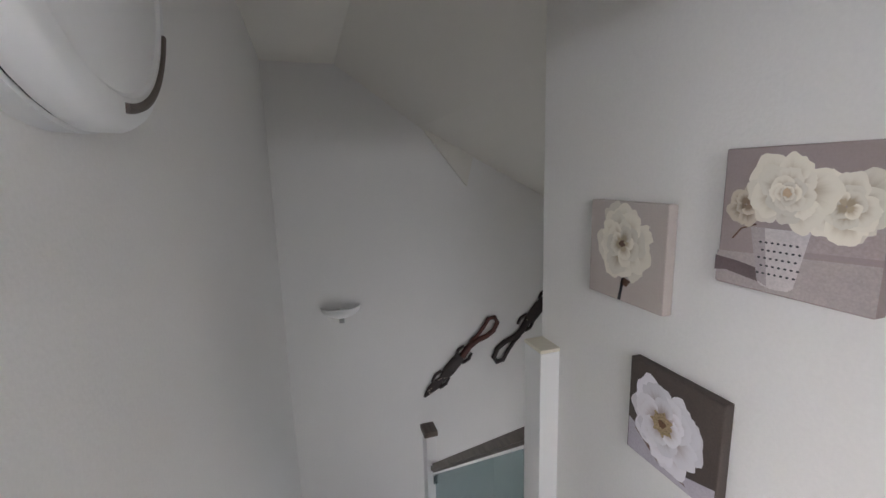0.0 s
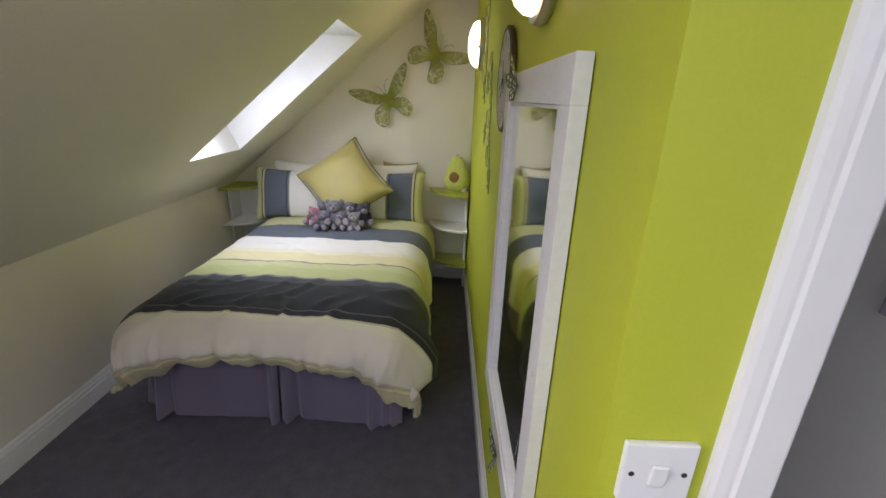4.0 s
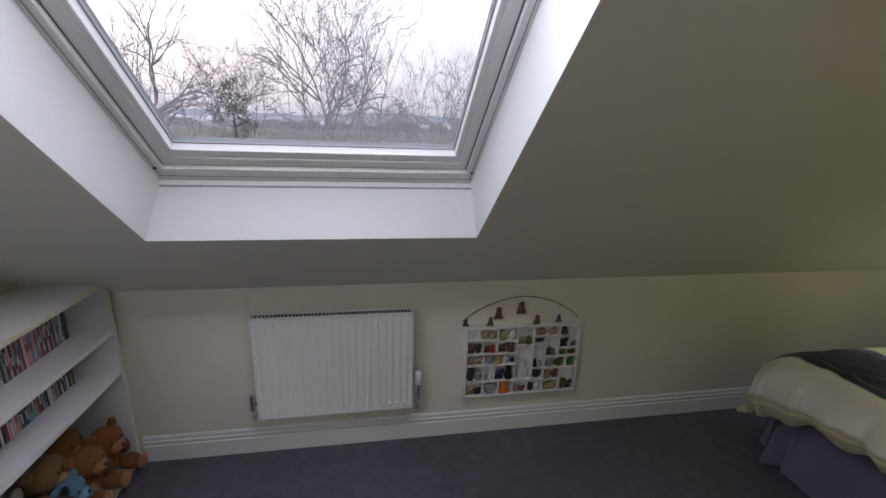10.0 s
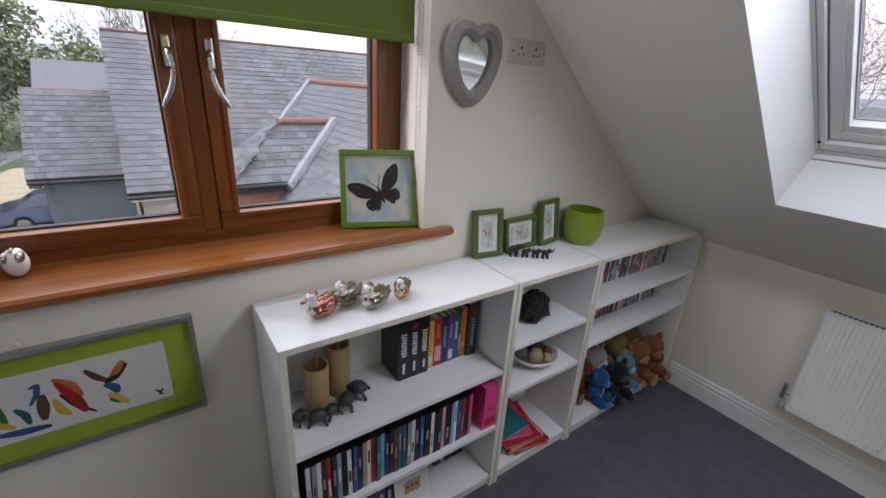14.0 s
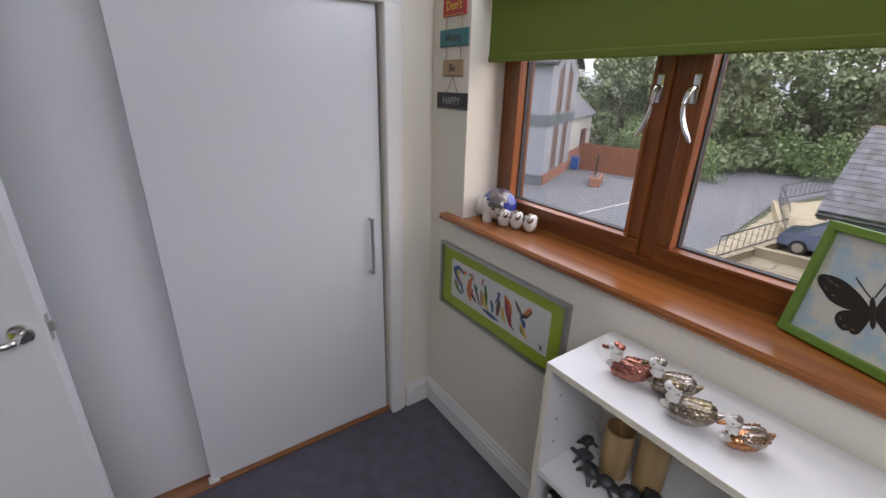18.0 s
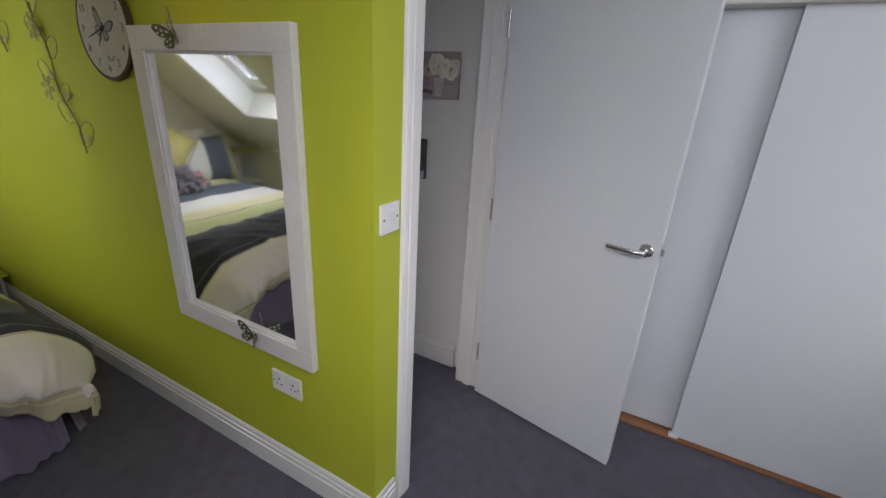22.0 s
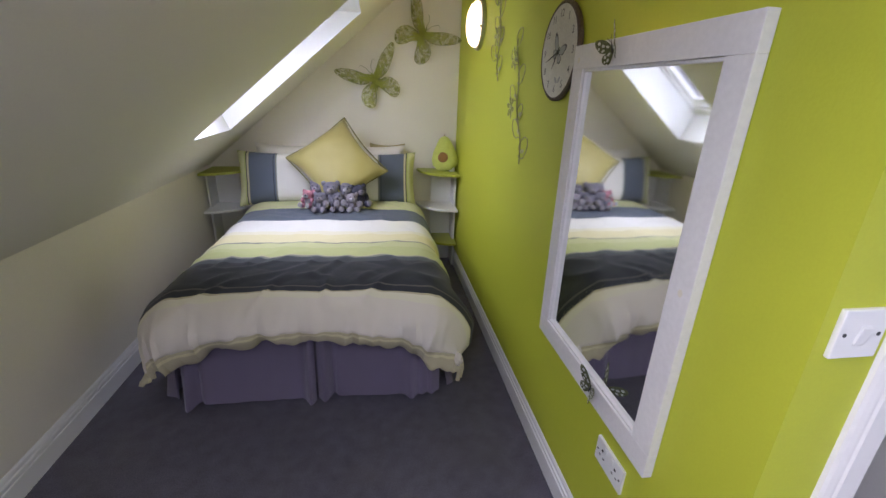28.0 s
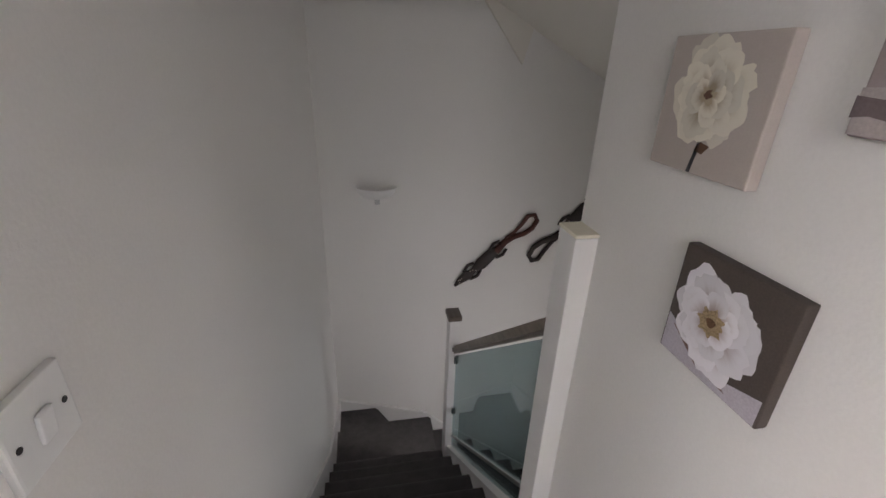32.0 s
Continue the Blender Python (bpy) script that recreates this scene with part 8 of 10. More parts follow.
def rose(c, x, y, r, petals, ink, heart_ink, seed, z=0.0245):
    """A printed flower: rings of broad ruffled petals round its heart, each a hair above the last."""
    g = random.Random(seed)
    lvl = 0
    for ring, (n, rad_) in enumerate(petals):
        tone = petal_print("printed petals", ink[0], ink[1], seed + ring)
        for k in range(n):
            a, wide, long_ = 2 * math.pi * (k + 0.5 * (ring % 2)) / n + g.uniform(-0.3, 0.3), 2 * math.pi / n * g.uniform(0.55, 0.9), r * rad_ * g.uniform(0.82, 1.12)
            ph, lift = g.uniform(0, 9), z + lvl * 0.00005

            def at(i, j):
                q = 2 * i - 1
                lip = 1 - 0.42 * abs(q) ** 2.2 + 0.13 * noise.noise((q * 2.4 + ph, ph, 0)) + 0.07 * noise.noise((q * 7 + ph, 3, ph))
                d = long_ * (0.05 + 0.95 * j * lip)
                w = a + q * wide * (0.42 + 0.58 * j ** 0.6)
                return (x + d * math.cos(w), y + d * math.sin(w), lift)
            bm = sheet(14, 5, at)
            bmesh.ops.recalc_face_normals(bm, faces=bm.faces[:])
            if sum(f.normal.z for f in bm.faces) < 0:
                bmesh.ops.reverse_faces(bm, faces=bm.faces[:])
            part("petal", bm, tone, c, "printed petal")
            lvl += 1
    if heart_ink:
        part("flower_heart", flat([(x + r * 0.11 * math.cos(b) * g.uniform(0.5, 1.3), y + r * 0.11 * math.sin(b) * g.uniform(0.5, 1.3)) for b in [2 * math.pi * q / 16 for q in range(16)]], 0.0002, z + lvl * 0.00005), heart_ink, c, "printed flower heart")


def print_ink(name, c, vary=0.12):
    return mat(name, c, 0.7, vary=vary, scale=40, fine=300, bump=0.1)


I_TAUPE, I_MAUVE, I_DARK = print_ink("taupe print ground", (0.50, 0.44, 0.40), 0.04), print_ink("mauve print ground", (0.35, 0.29, 0.28), 0.05), print_ink("dark brown print ground", (0.085, 0.065, 0.055), 0.15)
PET = [(0.46, 0.37, 0.25), (0.82, 0.77, 0.66)]
PETW = [(0.46, 0.37, 0.36), (0.82, 0.79, 0.82)]
# carnation on a stem
c1 = flower_canvas(1.580, 1.498, 0.215, 0.208, I_TAUPE, "small square canvas of a cream carnation")
part("stem", flat([(-0.012, -0.102), (-0.004, -0.102), (0.006, -0.05), (-0.001, -0.05)], 0.0004, 0.0243), INK["charcoal"], c1, "printed dark stem")
part("calyx", flat([(-0.006, -0.066), (0.012, -0.070), (0.024, -0.056), (0.004, -0.052)], 0.0003, 0.0244), INK["brown"], c1, "printed dark calyx")
rose(c1, -0.004, 0.018, 0.080, ((6, 1.0), (7, 0.95), (7, 0.80), (6, 0.62), (5, 0.42)), PET, INK["brown"], 3)
# roses in a pierced cup
c3 = flower_canvas(1.272, 1.590, 0.200, 0.205, I_MAUVE, "square canvas of cream roses in a pierced white cup")
part("table_print", flat([(-0.101, -0.1), (0.101, -0.1), (0.101, -0.040), (-0.101, -0.052)], 0.0003, 0.0243), print_ink("pale mauve table", (0.44, 0.385, 0.37)), c3, "printed table top")
part("far_light_print", flat([(0.02, -0.036), (0.101, -0.032), (0.101, 0.015), (0.02, 0.0)], 0.0002, 0.0243), print_ink("soft rose grey", (0.42, 0.35, 0.34)), c3, "paler blurred background")
bm = bmesh.new()
prism(bm, ((-0.1035, -0.060), (-0.07, -0.063), (-0.040, -0.068), (-0.034, -0.088), (-0.06, -0.084), (-0.085, -0.080), (-0.1035, -0.083)), 0.0247, 0.0249, "z")
part("shadow_print", bm, print_ink("dusky brown print", (0.17, 0.13, 0.13)), c3, "dark blurred corner of the print")
bm = bmesh.new()
prism(bm, ((-0.036, -0.086), (-0.030, -0.092), (-0.012, -0.095), (0.006, -0.093), (0.012, -0.088), (0.026, -0.01), (-0.052, -0.01)), 0.0249, 0.0253, "z")
part("cup_print", bm, print_ink("white pierced cup", (0.62, 0.57, 0.56)), c3, "printed white cup")
part("cup_shade_print", flat([(-0.036, -0.086), (-0.022, -0.092), (-0.032, -0.01), (-0.052, -0.01)], 0.0001, 0.0253), print_ink("mauve cup side", (0.42, 0.37, 0.37)), c3, "darker side of the cup")
bm = bmesh.new()
for i in range(7):
    for j in range(5):
        ball(bm, (-0.036 + i * 0.008 + (j % 2) * 0.004, -0.074 + j * 0.011, 0.0256), 0.0021, 1.1, 0.8, 0.05, 6)
part("cup_holes", bm, INK["charcoal"], c3, "printed dark holes")
part("sprig_print", tube(bmesh.new(), [(-0.045, -0.006, 0.0252), (-0.066, -0.014, 0.0252), (-0.078, -0.030, 0.0252)], 0.0012, 5), INK["brown"], c3, "dark sprig beside the cup")
rose(c3, 0.060, 0.026, 0.050, ((6, 1.0), (6, 0.85), (5, 0.62), (4, 0.4)), PET, None, 8, 0.0257)
rose(c3, -0.060, 0.022, 0.032, ((5, 1.0), (4, 0.6)), [(0.26, 0.19, 0.13), (0.62, 0.55, 0.45)], None, 9, 0.0266)
rose(c3, -0.006, 0.040, 0.056, ((6, 1.0), (6, 0.84), (5, 0.66), (5, 0.48), (4, 0.32), (3, 0.18)), PET, print_ink("peach heart", (0.58, 0.42, 0.27)), 5, 0.0274)
# open white rose on a dark ground
c2 = flower_canvas(1.440, 1.187, 0.207, 0.204, I_DARK, "square canvas of an open white rose on a dark ground")
part("ground_print", flat([(-0.1, -0.100), (0.1, -0.100), (0.1, -0.055), (0.02, -0.078), (-0.1, -0.030)], 0.0003, 0.0243), print_ink("lilac grey ground", (0.50, 0.46, 0.51)), c2, "printed pale foreground")
part("under_print", flat([(-0.085, -0.045), (-0.02, -0.085), (0.045, -0.090), (0.0, -0.060)], 0.0002, 0.0246), print_ink("dark brown stalk", (0.20, 0.12, 0.10)), c2, "dark stalk under the flower")
rose(c2, -0.014, 0.002, 0.090, ((6, 1.0), (6, 0.92), (6, 0.78), (5, 0.60)), PETW, None, 12, 0.0248)
part("flower_glow", flat([(-0.014 + 0.024 * math.cos(2 * math.pi * q / 40) * (1 + 0.16 * math.sin(q * 5.1) + 0.1 * math.sin(q * 2.3)), 0.0 + 0.022 * math.sin(2 * math.pi * q / 40) * (1 + 0.16 * math.sin(q * 5.1) + 0.1 * math.sin(q * 2.3))) for q in range(40)], 0.0002, 0.0262), print_ink("golden stamens", (0.50, 0.36, 0.20), 0.35), c2, "golden stamens of the flower")
part("flower_eye", flat([(-0.014 + 0.009 * math.cos(b) * (1 + 0.2 * math.sin(3 * b)), 0.008 * math.sin(b)) for b in [2 * math.pi * q / 20 for q in range(20)]], 0.0002, 0.0265), print_ink("brown eye", (0.20, 0.10, 0.045), 0.3), c2, "dark eye of the flower")

M_OPAL = mat("unlit opal plastic", (0.78, 0.78, 0.77), 0.3, vary=0.01, bump=0)
ll = thing("wall_lamp", "round white unlit wall lamp on the landing", "wall lamp", Matrix.Translation((LANDL + 0.004, 1.410, 1.942)) @ FACE_E @ Matrix.Diagonal((1.03, 1.03, 1.0, 1)), "round wall lamps")
part("tray", lathe(bmesh.new(), [(0.216, 0.0), (0.218, 0.026), (0.212, 0.028)], 48), M_OPAL, ll, "white base", True)
part("gap", lathe(bmesh.new(), [(0.214, 0.028), (0.214, 0.031)], 48), M_RUBBER, ll, "dark gap behind the dome")
part("diffuser", lathe(bmesh.new(), [(0.216, 0.031), (0.217, 0.050), (0.212, 0.059), (0.202, 0.064), (0.182, 0.066), (0.177, 0.062), (0.15, 0.069), (0.08, 0.077), (0.001, 0.080)], 48), M_OPAL, ll, "domed white diffuser", True)
bm = bmesh.new()
tube(bm, [(0.192 * math.cos(radians(a)), 0.192 * math.sin(radians(a)), 0.0645) for a in range(-88, -20, 4)], 0.0055, 8)
part("slot", bm, mat("brown trim slot", (0.10, 0.08, 0.065), 0.6), ll, "narrow brown slot in the rim", True)
M_UPLIT = mat("frosted bulb glass", (0.8, 0.8, 0.78), 0.3, vary=0.01, bump=0)
up = thing("uplighter", "white half-bowl plaster uplighter on the stairwell wall", "wall lamp", Matrix.Translation((1.300, BACK, 0.585)))
bm = bmesh.new()
prof = [(0.150, 0.070), (0.150, 0.062), (0.138, 0.030), (0.100, 0.0), (0.050, -0.018), (0.0, -0.022)]
rings = [[bm.verts.new((r * math.cos(math.pi + math.pi * k / 16), 0.72 * r * math.sin(math.pi + math.pi * k / 16), z)) for k in range(17)] for r, z in prof]
for a, b in zip(rings, rings[1:]):
    for k in range(16):
        bm.faces.new((a[k], a[k + 1], b[k + 1], b[k]))
part("bowl", bm, M_GLOSS, up, "white plaster half bowl", True).modifiers.new("thickness", "SOLIDIFY").thickness = 0.006
part("bulb_holder", box(-0.02, 0.02, -0.045, 0.0, -0.06, -0.02, 0.004), M_STEEL, up, "small metal bracket")
part("bulb", ball(bmesh.new(), (0, -0.05, 0.035), 0.022, 1, 1, 1.3, 12), M_UPLIT, up, "frosted bulb", True)

M_CARVED = mat("dark carved wood", (0.035, 0.022, 0.018), 0.5, vary=0.5, scale=40, fine=180, bump=0.5)
M_CARVEDRED = mat("red brown carved wood", (0.12, 0.035, 0.022), 0.5, vary=0.4, scale=40, fine=180, bump=0.4)
M_CARVEDPALE = mat("pale dot paint", (0.55, 0.48, 0.40), 0.7)


def lizard(x, z, turn, s, body, label):
    """A carved lizard wall plaque, nose along +x, in the wall's plane."""
    l = thing("carved_lizard", label, "wall decoration", Matrix.Translation((x, BACK, z)) @ FACE_S @ pose(0, 0, 0, 0, 0, turn), "carved lizards")
    pts = [(0.0, 0, 0), (0.05, 0.004, 0), (0.10, 0.0, 0), (0.15, -0.004, 0), (0.22, 0.0, 0), (0.30, 0.006, 0), (0.36, 0.0, 0)]
    wd = [0.25, 0.75, 1.0, 0.65, 1.25, 1.2, 0.75]
    bm = bmesh.new()
    tube(bm, [(p[0] * s, p[1] * s, 0.018) for p in pts], 0.034 * s, 10, wd)
    for v in bm.verts:
        v.co.z = 0.004 + max(0, v.co.z) * 0.5
    part("body", bm, M_CARVED, l, "carved body", True)
    bm = bmesh.new()
    tail = [(0.34, 0.0), (0.42, 0.012), (0.48, 0.0), (0.54, -0.03), (0.60, -0.04), (0.655, -0.02), (0.665, 0.02), (0.63, 0.045), (0.57, 0.03), (0.50, 0.02), (0.44, 0.03)]
    tube(bm, [(a * s, b * s, 0.016) for a, b in tail], 0.016 * s, 8, [1.5, 1.3, 1.15, 1.05, 1, 0.95, 0.9, 0.85, 0.8, 0.7, 0.5])
    part("tail", bm, body, l, "curled tail", True)
    for px_, k in ((0.13, 1), (0.13, -1), (0.34, 1), (0.34, -1)):
        bm = bmesh.new()
        tube(bm, [(px_ * s, 0, 0.014), ((px_ - 0.02) * s, k * 0.036 * s, 0.014), ((px_ + 0.02) * s, k * 0.050 * s, 0.012), ((px_ + 0.06) * s, k * 0.036 * s, 0.010)], 0.012 * s, 7, [1.2, 1.1, 0.9, 0.8])
        part("leg", bm, M_CARVED, l, "carved bent leg", True)
    bm = bmesh.new()
    for i in range(22):
        a = 0.04 + 0.30 * i / 21
        ball(bm, (a * s, 0.015 * s * math.sin(i * 1.1), 0.030), 0.0035 * s * 1.4, 1, 1, 0.4, 6)
    part("dot_painting", bm, M_CARVEDPALE, l, "pale dotted pattern")
    for k in (-1, 1):
        part("painted_line", tube(bmesh.new(), [((0.16 + 0.02 * q) * s, k * 0.030 * s * math.sin(math.pi * (q + 0.6) / 10) ** 0.7, 0.022 - 0.004 * abs(q - 4.5) / 4.5) for q in range(10)], 0.0032 * s, 5), M_CARVEDPALE, l, "pale painted line")
    for k in (-1, 1):
        part("eye", ball(bmesh.new(), (0.045 * s, k * 0.014 * s, 0.022), 0.006 * s, 1, 1, 0.8, 8), M_CARVEDPALE, l, "pale eye")
    return l


lizard(1.955, -0.255, 42, 1.40, M_CARVEDRED, "red-brown carved wooden lizard on the stairwell wall")
lizard(3.31, 0.66, 225, 1.45, M_CARVED, "dark carved wooden lizard with pale dots on the stairwell wall")

# ---- outside ----
G = -4.8


def island_mat(name, color, rough=0.6, spread=0.25, bump=0.3, fine=40.0):
    """A stone or slate whose loose pieces differ in tone."""
    m = mat(name, color, rough, vary=0.14, scale=4.0, fine=fine, bump=bump)
    n, l = m.node_tree.nodes, m.node_tree.links
    b = n["Principled BSDF"]
    src = b.inputs["Base Color"].links[0].from_socket
    geo, info, add, hsv, mr = n.new("ShaderNodeNewGeometry"), n.new("ShaderNodeObjectInfo"), n.new("ShaderNodeMath"), n.new("ShaderNodeHueSaturation"), n.new("ShaderNodeMapRange")
    add.operation = "ADD"
    l.new(geo.outputs["Random Per Island"], add.inputs[0])
    l.new(info.outputs["Random"], add.inputs[1])
    fr = n.new("ShaderNodeMath")
    fr.operation = "FRACT"
    l.new(add.outputs["Value"], fr.inputs[0])
    mr.inputs["To Min"].default_value, mr.inputs["To Max"].default_value = 1 - spread, 1 + spread
    l.new(fr.outputs["Value"], mr.inputs["Value"])
    l.new(mr.outputs["Result"], hsv.inputs["Value"])
    l.new(src, hsv.inputs["Color"])
    l.new(hsv.outputs["Color"], b.inputs["Base Color"])
    return m


M_GRASS = mat("winter grass and scrub", (0.085, 0.095, 0.045), 0.95, vary=0.35, scale=0.2, fine=3.0, bump=0.6)
M_TARMAC = mat("worn grey tarmac", (0.125, 0.128, 0.133), 0.85, vary=0.12, scale=0.3, fine=30, bump=0.3)
M_PAVING = mat("pale buff paving", (0.33, 0.28, 0.185), 0.85, vary=0.15, scale=0.8, fine=12, bump=0.3)
M_SLATE = island_mat("grey roof slate", (0.125, 0.123, 0.132), 0.72, 0.30)
M_SLATEWALL = island_mat("blue-grey slate cladding", (0.115, 0.137, 0.148), 0.55, 0.12)
M_RENDER = mat("white render", (0.52, 0.50, 0.47), 0.85, vary=0.06, scale=0.8, fine=40, bump=0.2)
M_PEBBLE = mat("pale grey render", (0.28, 0.295, 0.32), 0.85, vary=0.08, scale=0.8, fine=40, bump=0.3)
M_FENCE = mat("red-brown fence stain", (0.27, 0.105, 0.05), 0.8, vary=0.15, scale=2, fine=20, bump=0.3, per_object=0.14)
M_BRICK = island_mat("red brick", (0.28, 0.12, 0.075), 0.85, 0.25)
M_LEAD = mat("pale lead flashing", (0.26, 0.265, 0.28), 0.6, 0.2, vary=0.1)
M_RIDGE = mat("terracotta ridge tile", (0.24, 0.115, 0.08), 0.8, vary=0.2, scale=3)
M_GLASSDARK = mat("dark window glass", (0.09, 0.10, 0.115), 0.1, vary=0.1, bump=0)
M_BARK = mat("grey brown bark", (0.13, 0.105, 0.085), 0.95, vary=0.25, scale=2, fine=30, bump=0.5)
# bark of the western trees, paled so the haze lies in its colour
M_HAZEBARK = mat("twig bark paled for haze", (0.43, 0.40, 0.41), 0.95, vary=0.2, scale=2, fine=30, bump=0.3)
# leaf green lightened for the haze over the far trees
M_LEAFDARK = island_mat("dark evergreen leaves", (0.20, 0.235, 0.125), 0.7, 0.45)
M_LEAFLIGHT = island_mat("light shrub leaves", (0.15, 0.22, 0.08), 0.65, 0.4)
# distance haze is put into the hills' pale blue-grey base colour
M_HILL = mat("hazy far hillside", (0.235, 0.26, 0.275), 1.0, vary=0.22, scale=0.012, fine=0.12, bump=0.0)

bm = bmesh.new()
R = 4000.0
bm.faces.new([bm.verts.new((R * math.cos(2 * math.pi * k / 48), R * math.sin(2 * math.pi * k / 48), G - 0.03)) for k in range(48)])
tagged(part("ground", bm, M_GRASS), "rough winter grass and scrub to the horizon", kind="structure")
bm = bmesh.new()
prism(bm, ((6.6, -13.0), (18.5, -13.0), (30.0, -42.5), (10.0, -48.0), (8.0, -42.0), (9.3, -31.0)), G - 0.02, G + 0.0, "z")
tagged(part("road", bm, M_TARMAC), "worn grey tarmac yard with a faded line", kind="structure")
tagged(part("road_line", box(14.15, 14.27, -28.2, -17.4, G + 0.004, G + 0.007), M_RENDER), "faded white line on the tarmac", kind="structure")
bm = bmesh.new()
prism(bm, ((2.0, -17.0), (6.6, -17.0), (9.0, -31.0), (7.9, -36.5), (2.5, -36.5)), G - 0.01, G + 0.03, "z")
tagged(part("pavement", bm, M_PAVING), "pale buff paved parking court", kind="structure")
for i in range(11):
    for j in range(3):
        k = part("paving_slab", box(-0.58, 0.58, -0.68, 0.68, 0.0, 0.02, 0.012), M_PAVING, bpy.data.objects["pavement"])
        k.location = (4.4 + 1.25 * j + 0.14 * i, -18.4 - 1.42 * i, G + 0.035)


def garden_wall(a, b, h, t, material, label, name="garden_wall"):
    a, b = Vector(a), Vector(b)
    w = thing(name, label, "wall", pose(a.x, a.y, G, 0, 0, math.degrees(math.atan2(b.y - a.y, b.x - a.x))))
    ln = (b - a).length
    part("wall_body", box(0, ln, -t / 2, t / 2, -0.05, h, 0.01), material, w)
    part("coping", box(-0.02, ln + 0.02, -t / 2 - 0.03, t / 2 + 0.03, h, h + 0.06, 0.01), M_PAVING, w, "buff coping stone")
    return w


garden_wall((6.55, -17.5), (6.0, -23.2), 0.35, 0.25, M_PAVING, "low pale rendered court wall")
garden_wall((4.0, -20.6), (6.3, -20.3), 0.4, 0.25, M_PAVING, "low pale rendered court wall")
garden_wall((6.6, -24.6), (9.0, -30.6), 0.4, 0.25, M_PAVING, "low pale rendered court wall")


def railing(a, b, n, h, label):
    a, b = Vector(a), Vector(b)
    f = thing("railing", label, "railing", pose(a.x, a.y, G + 0.40, 0, 0, math.degrees(math.atan2(b.y - a.y, b.x - a.x))))
    ln = (b - a).length
    for z in (0.1, h):
        part("rail", box(0, ln, -0.02, 0.02, z - 0.02, z + 0.02), M_DARKMETAL, f)
    for i in range(n):
        x = ln * i / (n - 1)
        part("baluster", box(x - 0.008, x + 0.008, -0.008, 0.008, 0, h), M_DARKMETAL, f)
    return f


railing((6.6, -24.6), (9.0, -31.0), 12, 0.95, "black metal railing round the court")
railing((9.0, -31.0), (8.2, -37.5), 12, 0.95, "black metal railing round the court")
railing((6.55, -17.5), (6.1, -22.8), 12, 0.9, "black metal railing beside the yard")

# fence of upright boards
fence = thing("fence", "long red-brown wooden fence behind the yard", "fence", pose(23.4, -30.5, G, 0, 0, math.degrees(math.atan2(-32.0 + 30.5, 14.4 - 23.4))))
FL = math.hypot(23.4 - 14.4, 32.0 - 30.5)
board_me = None
for i in range(66):
    x = FL * i / 66
    if board_me is None:
        ob = part("board", box(0, 0.132, -0.012, 0.012, 0, 2.15), M_FENCE, fence)
        board_me = ob.data
    else:
        ob = new("board", board_me)
        ob.parent = fence
    ob.location = (x, 0.004 * (i % 2), rnd.uniform(-0.015, 0.015))
for z in (0.4, 1.6):
    part("rail", box(0, FL, 0.012, 0.05, z, z + 0.08), M_FENCE, fence)
part("gravel_board", box(0, FL, -0.02, 0.012, -0.05, 0.15), M_FENCE, fence)


# ---- slate-roofed neighbour ----
def slates(parent, origin, along, up, width, height, first=0, keep=None):
    """Lays overlapping slates on a roof plane from its eaves upward; the first ones are pieces of their own."""
    along, up = Vector(along).normalized(), Vector(up).normalized()
    n = along.cross(up).normalized()
    if n.z < 0:
        n = -n
    w, e, t = 0.27, 0.235, 0.014
    joined = bmesh.new()
    me = None
    basis = Matrix((along, up, n)).transposed().to_4x4()
    count = 0
    rows = int(height / e)
    for j in range(rows):
        off = (j % 2) * w / 2
        k = -1
        while True:
            k += 1
            a = k * w - off
            if a > width - 0.02:
                break
            a0, a1 = max(0.0, a), min(width, a + w - 0.012)
            if a1 - a0 < 0.03:
                continue
            p = Vector(origin) + along * (a0 + rnd.uniform(-0.002, 0.002)) + up * (j * e + rnd.uniform(-0.006, 0.006)) + n * 0.012
            if keep and not keep(p + along * (a1 - a0) / 2 + up * e * 0.5):
                continue
            tilt = basis @ Matrix.Rotation(-0.055, 4, "X")
            if count < first and a1 - a0 > w - 0.016:
                if me is None:
                    ob = part("slate", box(0, w - 0.012, 0, e * 1.35, 0, t), M_SLATE, parent)
                    me = ob.data
                else:
                    ob = new("slate", me)
                    ob.parent = parent
                ob.matrix_local = Matrix.Translation(p) @ tilt
                count += 1
            else:
                bx(joined, 0, a1 - a0, 0, e * 1.35, 0, t, Matrix.Translation(p) @ tilt)
    if joined.verts:
        ob = part("slates", joined, M_SLATE, parent)
        ob["kind"] = "stuff"
    else:
        joined.free()


house = thing("house", "single-storey house with steep grey slate roofs and slate-clad walls", "house")
EZ = -1.8
# main range: eaves towards the viewer at y -14.3, ridge at y -19.3
PA = math.radians(40.5)
RD, RZ = 5.1, EZ + 5.1 * math.tan(PA)
bm = bmesh.new()
prism(bm, ((-14.55, G), (-14.55, EZ + 0.12), (-14.3 - RD, RZ - 0.1), (-14.3 - 2 * RD + 0.25, EZ + 0.12), (-14.3 - 2 * RD + 0.25, G)), -9.0, 1.42, "x")
part("main_walls", bm, M_RENDER, house, "white rendered walls")
for yy, s in ((-14.2, 1), (-14.4 - 2 * RD, -1)):
    bm = bmesh.new()
    prism(bm, ((yy, EZ - 0.02), (yy, EZ + 0.06), (-14.3 - RD, RZ + 0.06), (-14.3 - RD, RZ - 0.03)), -9.2, 1.55, "x")
    part("roof_deck", bm, M_DARKMETAL, house, "dark roof boarding")
